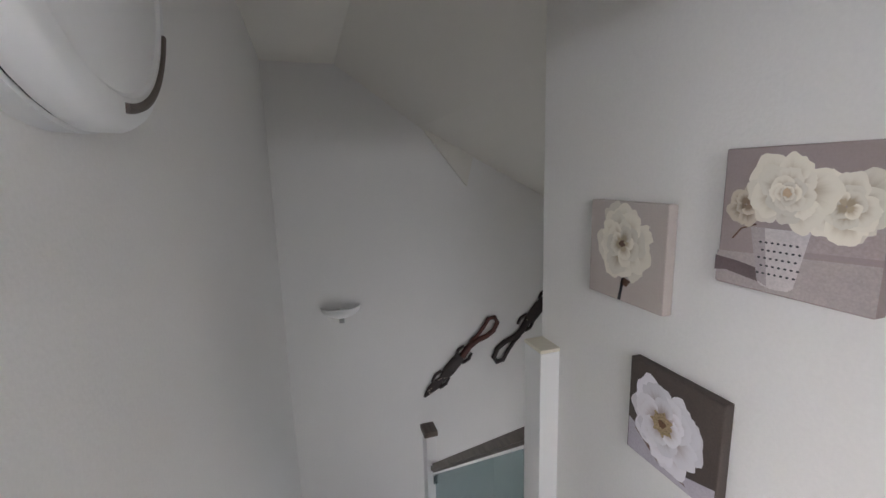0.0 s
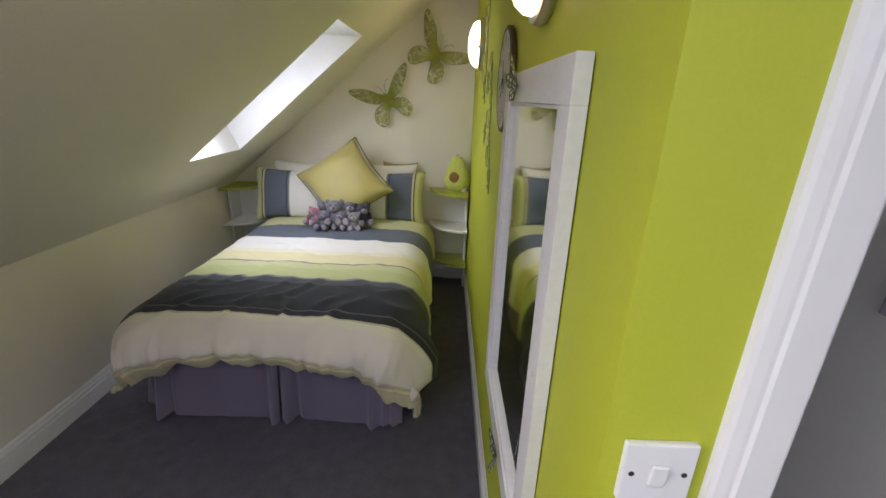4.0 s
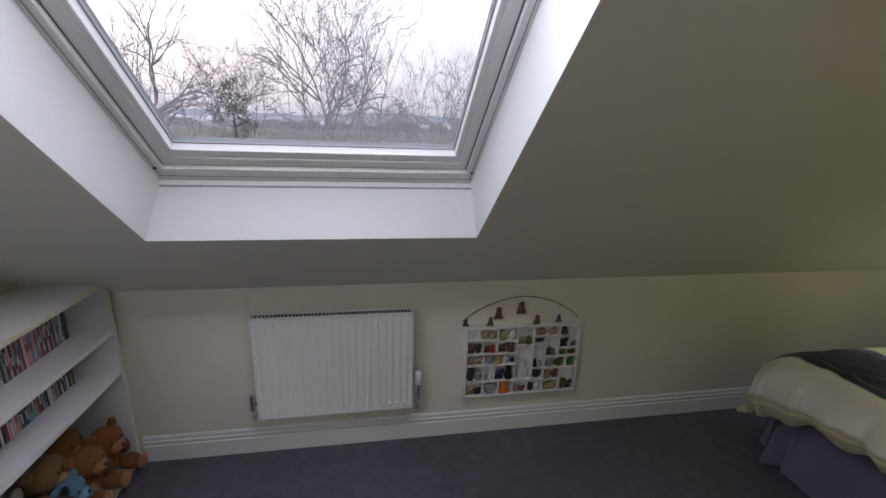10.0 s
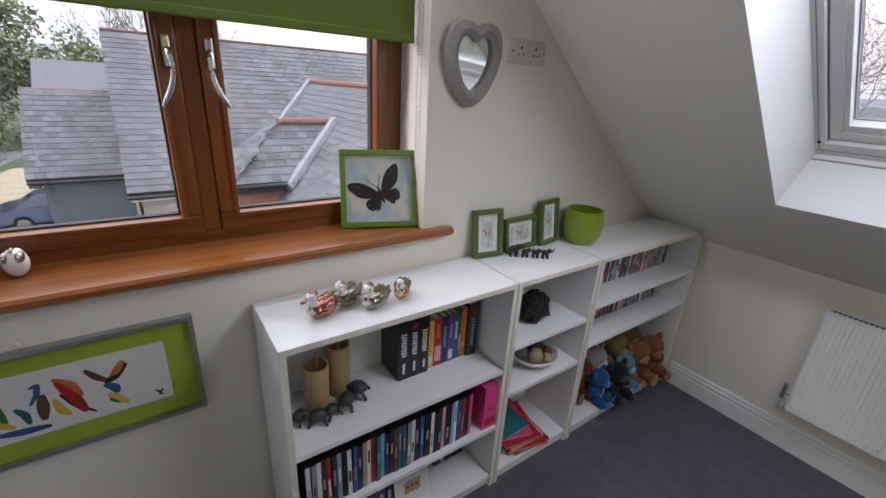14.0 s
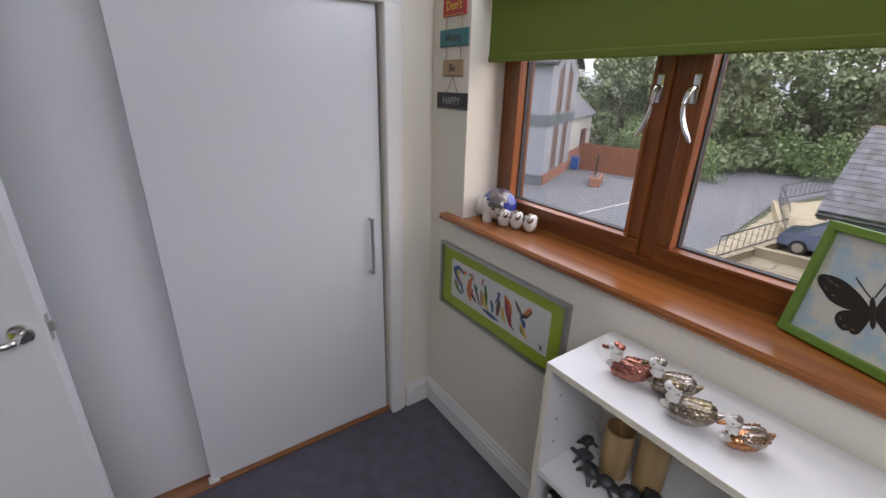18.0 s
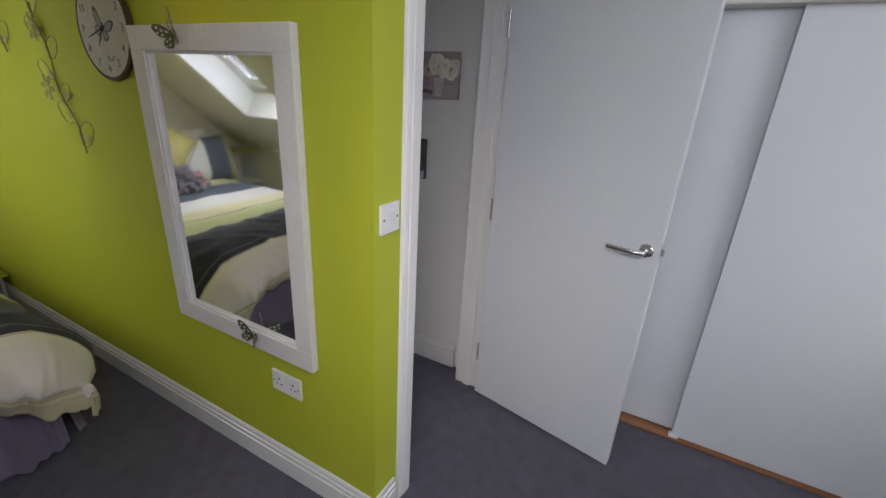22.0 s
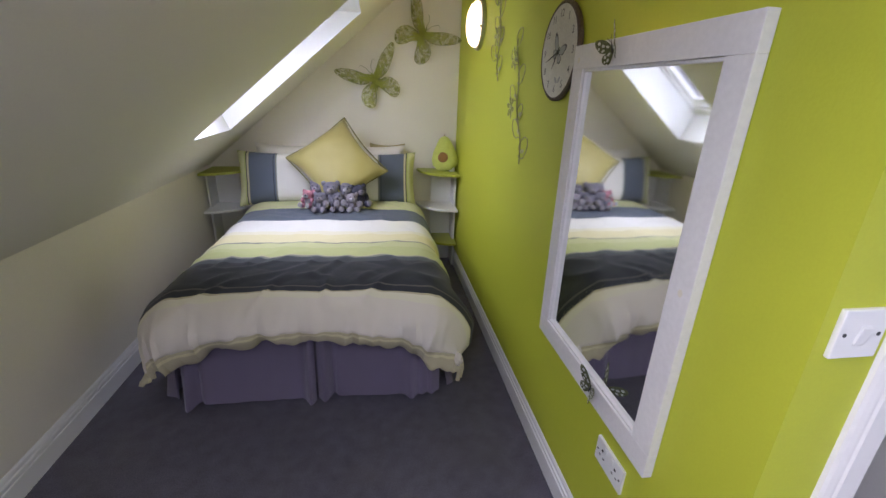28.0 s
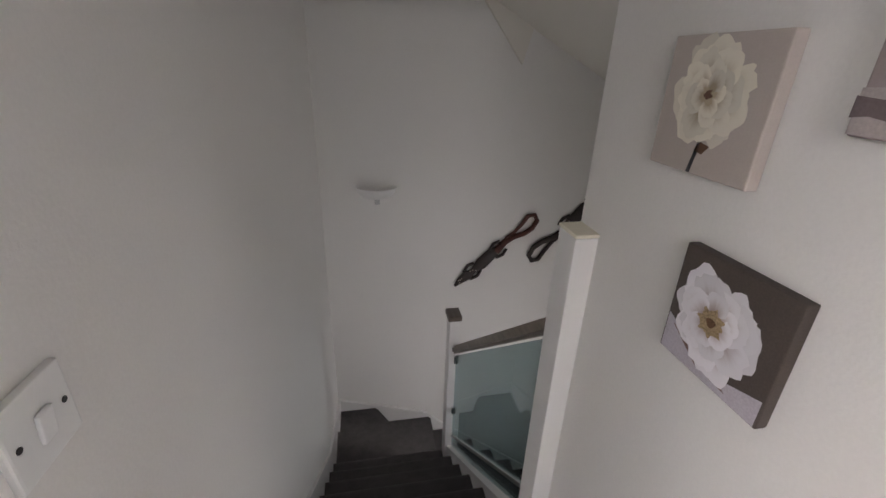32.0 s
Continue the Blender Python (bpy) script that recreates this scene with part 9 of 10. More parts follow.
part("ridge_tiles", box(-9.2, 1.55, -14.3 - RD - 0.13, -14.3 - RD + 0.13, RZ + 0.05, RZ + 0.13, 0.04), M_RIDGE, house, "row of ridge tiles")
part("gutter", tube(bmesh.new(), [(-9.2, -14.12, EZ - 0.06), (1.55, -14.12, EZ - 0.06)], 0.06, 10), M_BLACK, house, "black gutter")
part("fascia", box(-9.2, 1.5, -14.24, -14.20, EZ - 0.2, EZ), M_GLOSS, house, "white fascia board")
part("downpipe", tube(bmesh.new(), [(1.30, -14.2, EZ - 0.1), (1.30, -14.42, EZ - 0.4), (1.30, -14.48, G)], 0.04, 10), M_BLACK, house, "black downpipe")
# side range set back
bm = bmesh.new()
prism(bm, ((-17.65, G), (-17.65, EZ + 0.1), (-20.4, 0.5), (-23.1, EZ + 0.1), (-23.1, G)), 1.4, 3.75, "x")
part("side_walls", bm, M_SLATEWALL, house, "blue-grey slate cladding")
for yy in (-17.4, -23.4):
    bm = bmesh.new()
    prism(bm, ((yy, EZ - 0.1), (yy, EZ - 0.02), (-20.4, 0.62), (-20.4, 0.53)), 1.4, 4.05, "x")
    part("roof_deck", bm, M_DARKMETAL, house, "dark roof boarding")
part("ridge_tiles", box(1.5, 4.05, -20.53, -20.27, 0.60, 0.69, 0.03), M_RIDGE, house, "row of ridge tiles")
part("gutter", tube(bmesh.new(), [(1.45, -17.32, EZ - 0.14), (4.05, -17.32, EZ - 0.14)], 0.055, 10), M_BLACK, house, "black gutter")
part("soffit_end", box(3.75, 4.02, -17.7, -17.35, EZ - 0.3, EZ - 0.1), M_BARK, house, "brown eaves end")
# further roof behind
bm = bmesh.new()
prism(bm, ((-24.0, G), (-24.0, -0.2), (-26.5, 1.5), (-29.0, -0.2), (-29.0, G)), 1.0, 4.2, "x")
part("rear_walls", bm, M_RENDER, house, "white rear walls")
for yy in (-23.7, -29.3):
    bm = bmesh.new()
    prism(bm, ((yy, -0.32), (yy, -0.24), (-26.5, 1.62), (-26.5, 1.54)), 0.9, 4.35, "x")
    part("rear_roof", bm, M_SLATE, house, "grey slate rear roof")
# chimney and roof window
part("chimney", box(-1.9, -1.2, -19.8, -19.2, 1.6, 3.3, 0.01), M_BRICK, house, "brick chimney stack")
sl = Matrix.Translation((0, -14.2, EZ + 0.06)) @ Matrix.Rotation(math.atan2(RZ - EZ, -RD), 4, "X")
up_main = Vector((0, -RD, RZ - EZ))
rwp = Vector((-0.55, -14.2, EZ + 0.1)) + up_main.normalized() * 1.5
part("skylight", box(-0.25, 0.25, 0, 0.5, 0.0, 0.07, 0.01, Matrix.Translation(rwp) @ Matrix((Vector((1, 0, 0)), up_main.normalized(), Vector((1, 0, 0)).cross(up_main.normalized()))).transposed().to_4x4()), M_GLASSDARK, house, "small dark roof light")
part("vent_pipe", cyl(bmesh.new(), 0.05, 0.05, -0.1, 0.45, pose(-0.2, -15.2, EZ + 0.8), 12), M_STEEL, house, "grey vent pipe")
# cross wing running forward from the main roof, its ridge at x -4.94
CX, CZ, CF = -4.94, 1.34, -7.0
CE = CX + (CZ - EZ) / 0.84
bm = bmesh.new()
prism(bm, ((2 * CX - CE + 0.25, G), (2 * CX - CE + 0.25, EZ + 0.05), (CX, CZ - 0.12), (CE - 0.25, EZ + 0.05), (CE - 0.25, G)), -18.0, CF + 0.0, "y")
part("cross_wing_walls", bm, M_RENDER, house, "white rendered cross wing")
for k in (-1, 1):
    bm = bmesh.new()
    prism(bm, ((CX, CZ - 0.09), (CX, CZ), (CX + k * (CE - CX), EZ), (CX + k * (CE - CX), EZ - 0.08)), -18.0, CF + 0.2, "y")
    part("cross_wing_deck", bm, M_DARKMETAL, house, "dark roof boarding")
part("cross_wing_ridge", tube(bmesh.new(), [(CX, -17.9, CZ + 0.04), (CX, CF + 0.2, CZ + 0.04)], 0.10, 8), M_RIDGE, house, "terracotta ridge tiles")
part("valley_flashing", tube(bmesh.new(), [(CX + 0.02, -17.86, CZ + 0.06), (CX + 1.6, -16.28, CZ - 1.24), (CE, -14.2, EZ + 0.1)], 0.13, 6), M_LEAD, house, "pale lead valley")
part("cross_wing_gutter", tube(bmesh.new(), [(CE + 0.04, -14.1, EZ - 0.06), (CE + 0.04, CF + 0.2, EZ - 0.06)], 0.055, 8), M_BLACK, house, "black gutter")
# small hipped bay between them, ridge at y -12.2
HX, HY, HZ, HS = -2.04, -12.2, 0.33, 1.5
HE = HZ - 0.84 * HS
bm = bmesh.new()
v = [bm.verts.new(p) for p in ((-4.6, HY, HZ - 0.02), (HX, HY, HZ - 0.02), (HX + HS, HY + HS, HE - 0.02), (-4.6, HY + HS, HE - 0.02), (HX + HS, HY - HS, HE - 0.02), (-4.6, HY - HS, HE - 0.02))]
for q in ((0, 3, 2, 1), (1, 2, 4), (0, 1, 4, 5), (2, 3, 5, 4), (0, 5, 3)):
    bm.faces.new([v[i] for i in q])
bmesh.ops.recalc_face_normals(bm, faces=bm.faces[:])
part("bay_roof", bm, M_DARKMETAL, house, "dark boarding of the hipped bay")
part("bay_walls", box(-4.0, HX + HS - 0.2, HY - HS + 0.2, HY + HS - 0.2, G, HE - 0.03), M_BRICK, house, "red brick bay walls")
part("bay_ridge", tube(bmesh.new(), [(-3.80, HY, HZ + 0.05), (HX - 0.05, HY, HZ + 0.05)], 0.10, 8), M_RIDGE, house, "terracotta ridge tiles")
part("bay_valley", tube(bmesh.new(), [(-3.72, HY + 0.02, HZ + 0.10), (-1.86, HY + HS + 0.06, HE - 0.15)], 0.13, 6), M_LEAD, house, "pale lead valley")
part("bay_gutter", tube(bmesh.new(), [(-2.0, HY + HS + 0.05, HE - 0.06), (HX + HS + 0.05, HY + HS + 0.05, HE - 0.06), (HX + HS + 0.05, HY - HS, HE - 0.06)], 0.055, 8), M_BLACK, house, "black gutter")
part("bay_fascia", box(-2.2, HX + HS, HY + HS - 0.05, HY + HS - 0.01, HE - 0.22, HE - 0.03), M_DARKMETAL, house, "dark fascia")
slates(house, (CE, -18.0, EZ + 0.02), (0, 1, 0), (CX - CE, 0, CZ - EZ), 18.2 + CF, (CE - CX) / math.cos(math.atan(0.84)) - 0.05, 0, lambda p: p.x < CX + (p.y + 17.85) + 0.2)
slates(house, (-4.4, HY + HS, HE), (1, 0, 0), (0, -1, 0.84), HX + HS + 4.4, HS / math.cos(math.atan(0.84)) - 0.02, 60, lambda p: p.x - HX < p.y - HY + 0.08)
slates(house, (HX + HS, HY - HS, HE), (0, 1, 0), (-1, 0, 0.84), 2 * HS, HS / math.cos(math.atan(0.84)) - 0.02, 0, lambda p: abs(p.y - HY) < p.x - HX + 0.08)
slates(house, (-9.2, -14.17, EZ + 0.06), (1, 0, 0), (0, -RD, RZ - EZ), 10.75, RD / math.cos(PA) - 0.1, 200)
slates(house, (1.42, -17.36, EZ - 0.02), (1, 0, 0), (0, -3.0, 2.55), 2.65, 3.9)
# cladding slates of the side wall
bm = bmesh.new()
for j in range(15):
    for k in range(9):
        a = 1.45 + 0.27 * k - (j % 2) * 0.13
        bx(bm, max(1.45, a), min(3.75, a + 0.262), -17.65, -17.635, G + 0.2 * j, G + 0.2 * j + 0.196)
ob = part("cladding_slates", bm, M_SLATEWALL, house)
ob["kind"] = "stuff"


# ---- gabled house across the yard ----
def gabled_house():
    h = thing("house", "two-storey grey slate-hung gabled house with white wings across the yard", "house", pose(20.24, -22.49, G, 0, 0, -63.2))
    # local x runs along the gable's front, y into the house
    W, EV, AP = 7.6, 7.95, 9.9
    bm = bmesh.new()
    prism(bm, ((0, 0), (W, 0), (W, EV), (W / 2, AP), (0, EV)), 0.0, 3.2, "y")
    part("gable_wall", bm, M_PEBBLE, h, "pale grey slate-hung gable")
    bm = bmesh.new()
    for j in range(34):
        z = 0.75 + j * 0.215
        bx(bm, -0.015, W + 0.015, -0.012, 0.0, z, z + 0.2)
        bx(bm, -0.012, 0.0, 0.0, 3.2, z, z + 0.2)
    part("cladding_courses", bm, M_PEBBLE, h, "rows of pale grey hung slates")["kind"] = "stuff"
    for a in (-0.35, W + 0.35):
        b = W / 2
        bm = bmesh.new()
        prism(bm, ((a, EV - 0.15), (b, AP + 0.12), (b, AP + 0.3), (a, EV + 0.03)), -0.35, 3.4, "y")
        part("roof_slope", bm, M_SLATE, h, "grey slate roof slope")
        bm = bmesh.new()
        prism(bm, ((a, EV - 0.32), (b, AP - 0.06), (b, AP + 0.28), (a, EV + 0.01)), -0.40, -0.35, "y")
        part("barge_board", bm, M_DARKMETAL, h, "dark barge board")
    part("gutter", box(-0.42, -0.30, -0.3, 3.3, EV - 0.25, EV - 0.08), M_DARKMETAL, h, "dark gutter")
    frame_m = mat("brown window frames", (0.20, 0.13, 0.10), 0.6)
    for x0, x1, lean in ((1.9, 3.0, 0.55), (4.6, 5.7, -0.55)):
        for z0, z1, sl in ((0.75, 3.75, 0.0), (4.75, 7.4, lean)):
            w = part("window", bmesh.new(), M_GLASSDARK, h, "tall dark window")
            bm = bmesh.new()
            prism(bm, ((x0, z0), (x1, z0), (x1, z1 + max(0, sl) * 1.4), (x0, z1 + max(0, -sl) * 1.4)), -0.03, 0.01, "y")
            bm.to_mesh(w.data)
            bm.free()
            for xf in (x0 - 0.12, (x0 + x1) / 2 - 0.12, x1 - 0.12):
                part("frame", box(xf, xf + 0.24, -0.06, 0.01, z0, z1 + 0.2), frame_m, w, "brown frame post")
            part("frame_rail", box(x0, x1, -0.05, 0.01, z0, z0 + 0.12), frame_m, w, "brown frame rail")
    part("band", box(-0.05, W + 0.05, -0.08, 0.0, 3.95, 4.7), M_SLATEWALL, h, "darker slate band between storeys")
    part("band", box(-0.08, 0.0, 0.0, 3.2, 3.95, 4.7), M_SLATEWALL, h, "darker slate band between storeys")
    for side in (0, 1):
        bm = bmesh.new()
        for j in range(5):
            for k in range(29 if side == 0 else 12):
                u0 = 0.262 * k + (j % 2) * 0.12
                if side == 0:
                    bx(bm, u0, u0 + 0.245, -0.10, 0.0, 0.14 * j, 0.14 * j + 0.125)
                else:
                    bx(bm, -0.10, 0.0, u0, u0 + 0.245, 0.14 * j, 0.14 * j + 0.125)
        part("stone_plinth", bm, M_BRICK if side == 0 else M_SLATEWALL, h, "brick and stone plinth")["kind"] = "stuff"
    part("main_wall", box(-0.6, 9.4, 3.2, 10.0, 0, 7.6), M_RENDER, h, "white rendered main house")
    part("downpipe", cyl(bmesh.new(), 0.06, 0.06, 0, 7.5, pose(-0.72, 3.5, 0), 10), M_DARKMETAL, h, "dark downpipe")
    part("side_wall", box(W + 0.02, 9.2, 0.9, 3.18, 0, 6.4), M_RENDER, h, "white rendered wall beside the gable")
    bm = bmesh.new()
    prism(bm, ((2.9, 7.5), (6.6, 10.2), (10.3, 7.5)), -0.9, 9.7, "x")
    part("main_roof", bm, M_SLATE, h, "slate roof of the main house")
    bm = bmesh.new()
    prism(bm, ((0.6, 6.3), (3.3, 8.2), (3.3, 6.3)), W + 0.02, 9.5, "x")
    part("side_roof", bm, M_SLATE, h, "slate lean-to roof")
    part("white_wing", box(9.22, 20.0, 0.6, 6.0, 0, 4.1), M_RENDER, h, "white rendered low wing")
    bm = bmesh.new()
    prism(bm, ((0.2, 4.0), (3.3, 6.6), (6.4, 4.0)), 9.24, 20.3, "x")
    part("wing_roof", bm, M_SLATE, h, "slate roof of the wing")
    part("wing_plinth", box(9.3, 20.0, 0.5, 0.6, 0, 1.1), M_BRICK, h, "brick base of the wing")
    part("garage_door", box(14.9, 17.0, 0.46, 0.6, 0, 2.7), mat("maroon door paint", (0.13, 0.05, 0.05), 0.5), h, "maroon boarded door")
    return h


gabled_house()
plant = thing("planter", "low red brick planter with a black trellis in the yard", "planter", pose(18.7, -26.6, G, 0, 0, -60))
part("wall_body", box(-1.3, 1.3, -0.35, 0.35, 0, 0.6, 0.02), M_BRICK, plant, "red brick wall")
part("soil", box(-1.15, 1.15, -0.22, 0.22, 0.6, 0.63), M_BARK, plant, "dark soil")
for i in range(7):
    part("trellis_bar", box(-0.6 + 0.2 * i, -0.58 + 0.2 * i, 0.1, 0.13, 0.6, 2.0), M_DARKMETAL, plant)
for z in (0.9, 1.4, 1.95):
    part("trellis_rail", box(-0.62, 0.64, 0.1, 0.13, z, z + 0.03), M_DARKMETAL, plant)
bin_ = thing("wheelie_bin", "blue wheeled bin beside the gabled house", "bin", pose(23.26, -29.81, G, 0, 0, -63))
part("body", box(-0.28, 0.28, -0.3, 0.3, 0.05, 1.0, 0.03), INK["blue"], bin_)
part("lid", box(-0.3, 0.3, -0.34, 0.32, 1.0, 1.07, 0.02), INK["blue"], bin_)
for k in (-1, 1):
    part("wheel", cyl(bmesh.new(), 0.1, 0.1, -0.03, 0.03, pose(k * 0.26, 0.27, 0.1, 0, 90, 0), 14), M_BLACK, bin_)


def car(m, paint):
    c = thing("car", "dark blue hatchback parked on the court", "car", m)
    side = ((-2.0, 0.30), (-2.02, 0.62), (-1.9, 0.86), (-1.35, 0.95), (-0.75, 1.38), (0.55, 1.44), (1.35, 1.32), (1.85, 0.98), (1.98, 0.85), (2.0, 0.30))
    bm = bmesh.new()
    prism(bm, side, -0.84, 0.84, "y")
    bmesh.ops.bevel(bm, geom=bm.edges[:], offset=0.05, segments=2, affect="EDGES")
    for v in bm.verts:
        if v.co.z > 0.95:
            v.co.y *= 1 - 0.28 * (v.co.z - 0.95) / 0.5
    part("body", bm, paint, c, "glossy blue bodywork", True)
    for k in (-1, 1):
        bm = bmesh.new()
        prism(bm, ((-1.15, 0.97), (-0.70, 1.31), (0.5, 1.36), (1.2, 1.25), (1.45, 0.98)), k * 0.77, k * 0.80, "y")
        for v in bm.verts:
            v.co.y *= 1 - 0.20 * (v.co.z - 0.95) / 0.5
            v.co.y += k * 0.045
        part("side_window", bm, M_GLASSDARK, c, "dark side glass")
        for x in (-1.25, 1.22):
            w = part("wheel", lathe(bmesh.new(), [(0.20, 0), (0.31, 0.0), (0.32, 0.03), (0.32, 0.17), (0.30, 0.2)], 24, pose(x, k * 0.87, 0.32, 90 * k, 0, 0)), M_BLACK, c, "black tyre", True)
            part("rim", lathe(bmesh.new(), [(0.0, -0.01), (0.05, -0.012), (0.2, -0.004), (0.21, 0.02)], 18, pose(x, k * 0.87, 0.32, 90 * k, 0, 0)), M_STEEL, w, "silver wheel rim", True)
        part("headlight", ball(bmesh.new(), (-1.93, k * 0.62, 0.72), 0.12, 0.4, 1.4, 0.7, 10), M_CHROME, c, "clear headlight", True)
        part("tail_light", ball(bmesh.new(), (1.95, k * 0.68, 0.85), 0.10, 0.4, 0.9, 1.4, 10), INK["red"], c, "red tail light", True)
        part("door_mirror", ball(bmesh.new(), (-0.75, k * 0.92, 1.0), 0.09, 0.7, 1.1, 0.8, 8), paint, c, "", True)
    bm = bmesh.new()
    prism(bm, ((-1.32, 0.98), (-0.76, 1.36), (-0.73, 1.345), (-1.28, 0.965)), -0.62, 0.62, "y")
    part("windscreen", bm, M_GLASSDARK, c, "dark windscreen")
    return c


car(pose(4.1, -22.9, G + 0.055, 0, 0, 185), mat("dark blue car paint", (0.05, 0.075, 0.14), 0.18, 0.3, vary=0.03, coat=1.0, bump=0))


# ---- trees ----
def bare_tree(x, y, h, spread, seed, material, stems=1, label="tall bare winter tree", base=G, crown=3.5, deep=6, fan=0.18):
    """A leafless tree: limbs that fork into fine twigs."""
    r = random.Random(seed)
    t = thing("tree", label, "tree", pose(x, y, base))
    trunk, limbs, twigs = bmesh.new(), bmesh.new(), bmesh.new()

    def grow(p, d, length, rad, depth):
        n = 4
        pts, q, dd = [p], p, d.copy()
        for i in range(n):
            dd = (dd + Vector((r.uniform(-1, 1), r.uniform(-1, 1), r.uniform(-0.7, 0.6))) * (0.12 if depth < 2 else 0.34) + Vector((0, 0, 0.012 if depth else 0))).normalized()
            q = q + dd * length / n
            pts.append(q)
        bm = trunk if depth == 0 else limbs if depth < 3 else twigs
        tube(bm, pts, rad, 7 if depth < 2 else 4 if depth < 4 else 3, [1 - 0.45 * i / n for i in range(n + 1)])
        if depth >= deep:
            return
        kids = r.choice((2, 2, 3)) if depth > 2 else r.choice((3, 4))
        for k in range(kids):
            a = r.uniform(0, 6.28)
            out = Vector((math.cos(a), math.sin(a), 0))
            nd = (dd * (0.9 if k == 0 else 0.6) + out * spread * r.uniform(0.6, 1.3) + Vector((0, 0, 0.10))).normalized()
            at_ = pts[-1] if k == 0 else pts[r.choice((2, 3, 4))]
            grow(at_, nd, length * r.uniform(0.60, 0.84), max(0.007, rad * 0.60), depth + 1)

    for s in range(stems):
        a = 6.28 * s / max(1, stems) + seed
        grow(Vector((0.25 * math.cos(a), 0.25 * math.sin(a), -0.1)) if stems > 1 else Vector((0, 0, -0.1)), Vector((fan * math.cos(a) if stems > 1 else 0.02, fan * math.sin(a) if stems > 1 else 0.0, 1)).normalized(), h * 0.20, h * 0.0095 / stems ** 0.4, 0)
    allv = [v.co for b_ in (trunk, limbs, twigs) for v in b_.verts]
    kz, kr = h / np.percentile([c.z for c in allv], 99), crown / np.percentile([math.hypot(c.x, c.y) for c in allv], 96)
    for b_ in (trunk, limbs, twigs):
        for v in b_.verts:
            v.co = Vector((v.co.x * kr, v.co.y * kr, v.co.z * kz))
    part("trunk", trunk, material, t, "grey-brown trunk")
    part("limbs", limbs, material, t, "forking limbs")
    part("twigs", twigs, material, t, "fine bare twigs")
    return t


def leafy(x, y, h, w, seed, material, count, label, base=G, trunk_h=0.3, name="tree"):
    """An evergreen: trunk, limbs and a ragged crown of leaf clumps."""
    r = random.Random(seed)
    t = thing(name, label, "tree" if name == "tree" else "shrub", pose(x, y, base))
    bm = bmesh.new()
    tube(bm, [(0, 0, -0.1), (0.1, 0.05, h * 0.3), (0.0, 0.1, h * 0.6), (0.1, 0, h * 0.9)], h * 0.022, 8, [1.2, 0.9, 0.6, 0.25])
    for i in range(9):
        a, z = r.uniform(0, 6.28), h * r.uniform(trunk_h, 0.8)
        tube(bm, [(0, 0, z), (w * 0.25 * math.cos(a), w * 0.25 * math.sin(a), z + h * 0.05), (w * 0.42 * math.cos(a), w * 0.42 * math.sin(a), z + h * 0.08)], h * 0.007, 5, [1, 0.7, 0.3])
    part("trunk", bm, M_BARK, t, "bark-covered trunk and limbs")
    verts, faces = [], []
    clumps = []
    for i in range(34):
        z = r.uniform(trunk_h, 1.0)
        rr_ = w / 2 * (1 - ((z - 0.45) / 0.62) ** 2) ** 0.5 if abs((z - 0.45) / 0.62) < 1 else 0.1 * w
        a = r.uniform(0, 6.28)
        d = rr_ * r.uniform(0.35, 1.0)
        clumps.append((d * math.cos(a), d * math.sin(a), z * h, w * r.uniform(0.10, 0.20)))
    s = max(0.10, w * 0.026)
    for i in range(count):
        cx, cy, cz, cr = clumps[r.randrange(len(clumps))]
        u = Vector((r.gauss(0, 1), r.gauss(0, 1), r.gauss(0, 0.8))).normalized() * cr * r.uniform(0.55, 1.05)
        p = Vector((cx, cy, cz)) + u
        a1 = Vector((r.gauss(0, 1), r.gauss(0, 1), r.gauss(0, 1))).normalized()
        a2 = a1.cross(Vector((r.gauss(0, 1), r.gauss(0, 1), r.gauss(0, 1)))).normalized()
        k = len(verts)
        q = s * r.uniform(0.6, 1.3)
        verts += [p - a1 * q, p + a2 * q * 0.5, p + a1 * q, p - a2 * q * 0.5]
        faces.append((k, k + 1, k + 2, k + 3))
    me = bpy.data.meshes.new("crown")
    me.from_pydata(verts, [], faces)
    me.materials.append(material)
    ob = new("crown", me)
    ob.parent = t
    ob["label"] = "ragged evergreen crown"
    return t


for i, (x, y, h, w, m_, cnt) in enumerate(((31, -47, 10.5, 9, M_LEAFDARK, 7000), (17, -42, 10, 9, M_LEAFDARK, 7000), (11, -52, 11, 10, M_LEAFDARK, 7000), (19, -50, 12, 10, M_LEAFDARK, 7000), (26, -54, 12, 11, M_LEAFDARK, 7000), (34, -52, 11, 10, M_LEAFDARK, 6000), (40, -46, 10, 10, M_LEAFDARK, 5000), (15, -60, 14, 11, M_LEAFDARK, 6000), (5.5, -50, 9, 8, M_LEAFDARK, 5000))):
    leafy(x, y, h, w, 20 + i, m_, cnt, "dense dark evergreen tree beyond the yard", trunk_h=0.12)
for i, (x, y, h, w) in enumerate(((20.5, -34.5, 3.6, 5.0), (16.5, -35.5, 3.2, 4.6), (17.5, -41, 3.8, 4.5), (21.5, -42, 3.6, 5.5), (26, -44, 3.2, 5), (15, -46, 2.8, 6), (10.5, -45, 3.0, 5))):
    leafy(x, y, h, w, 40 + i, M_LEAFLIGHT, 3000, "light green laurel shrub behind the fence", trunk_h=0.05, name="shrub")
for i, (x, y, h) in enumerate(((-1.5, -44, 13), (2.5, -50, 14), (-7, -46, 13), (20, -47, 12))):
    bare_tree(x, y, h, 0.62, 60 + i, M_BARK, 1, "bare winter tree beyond the slate roofs")
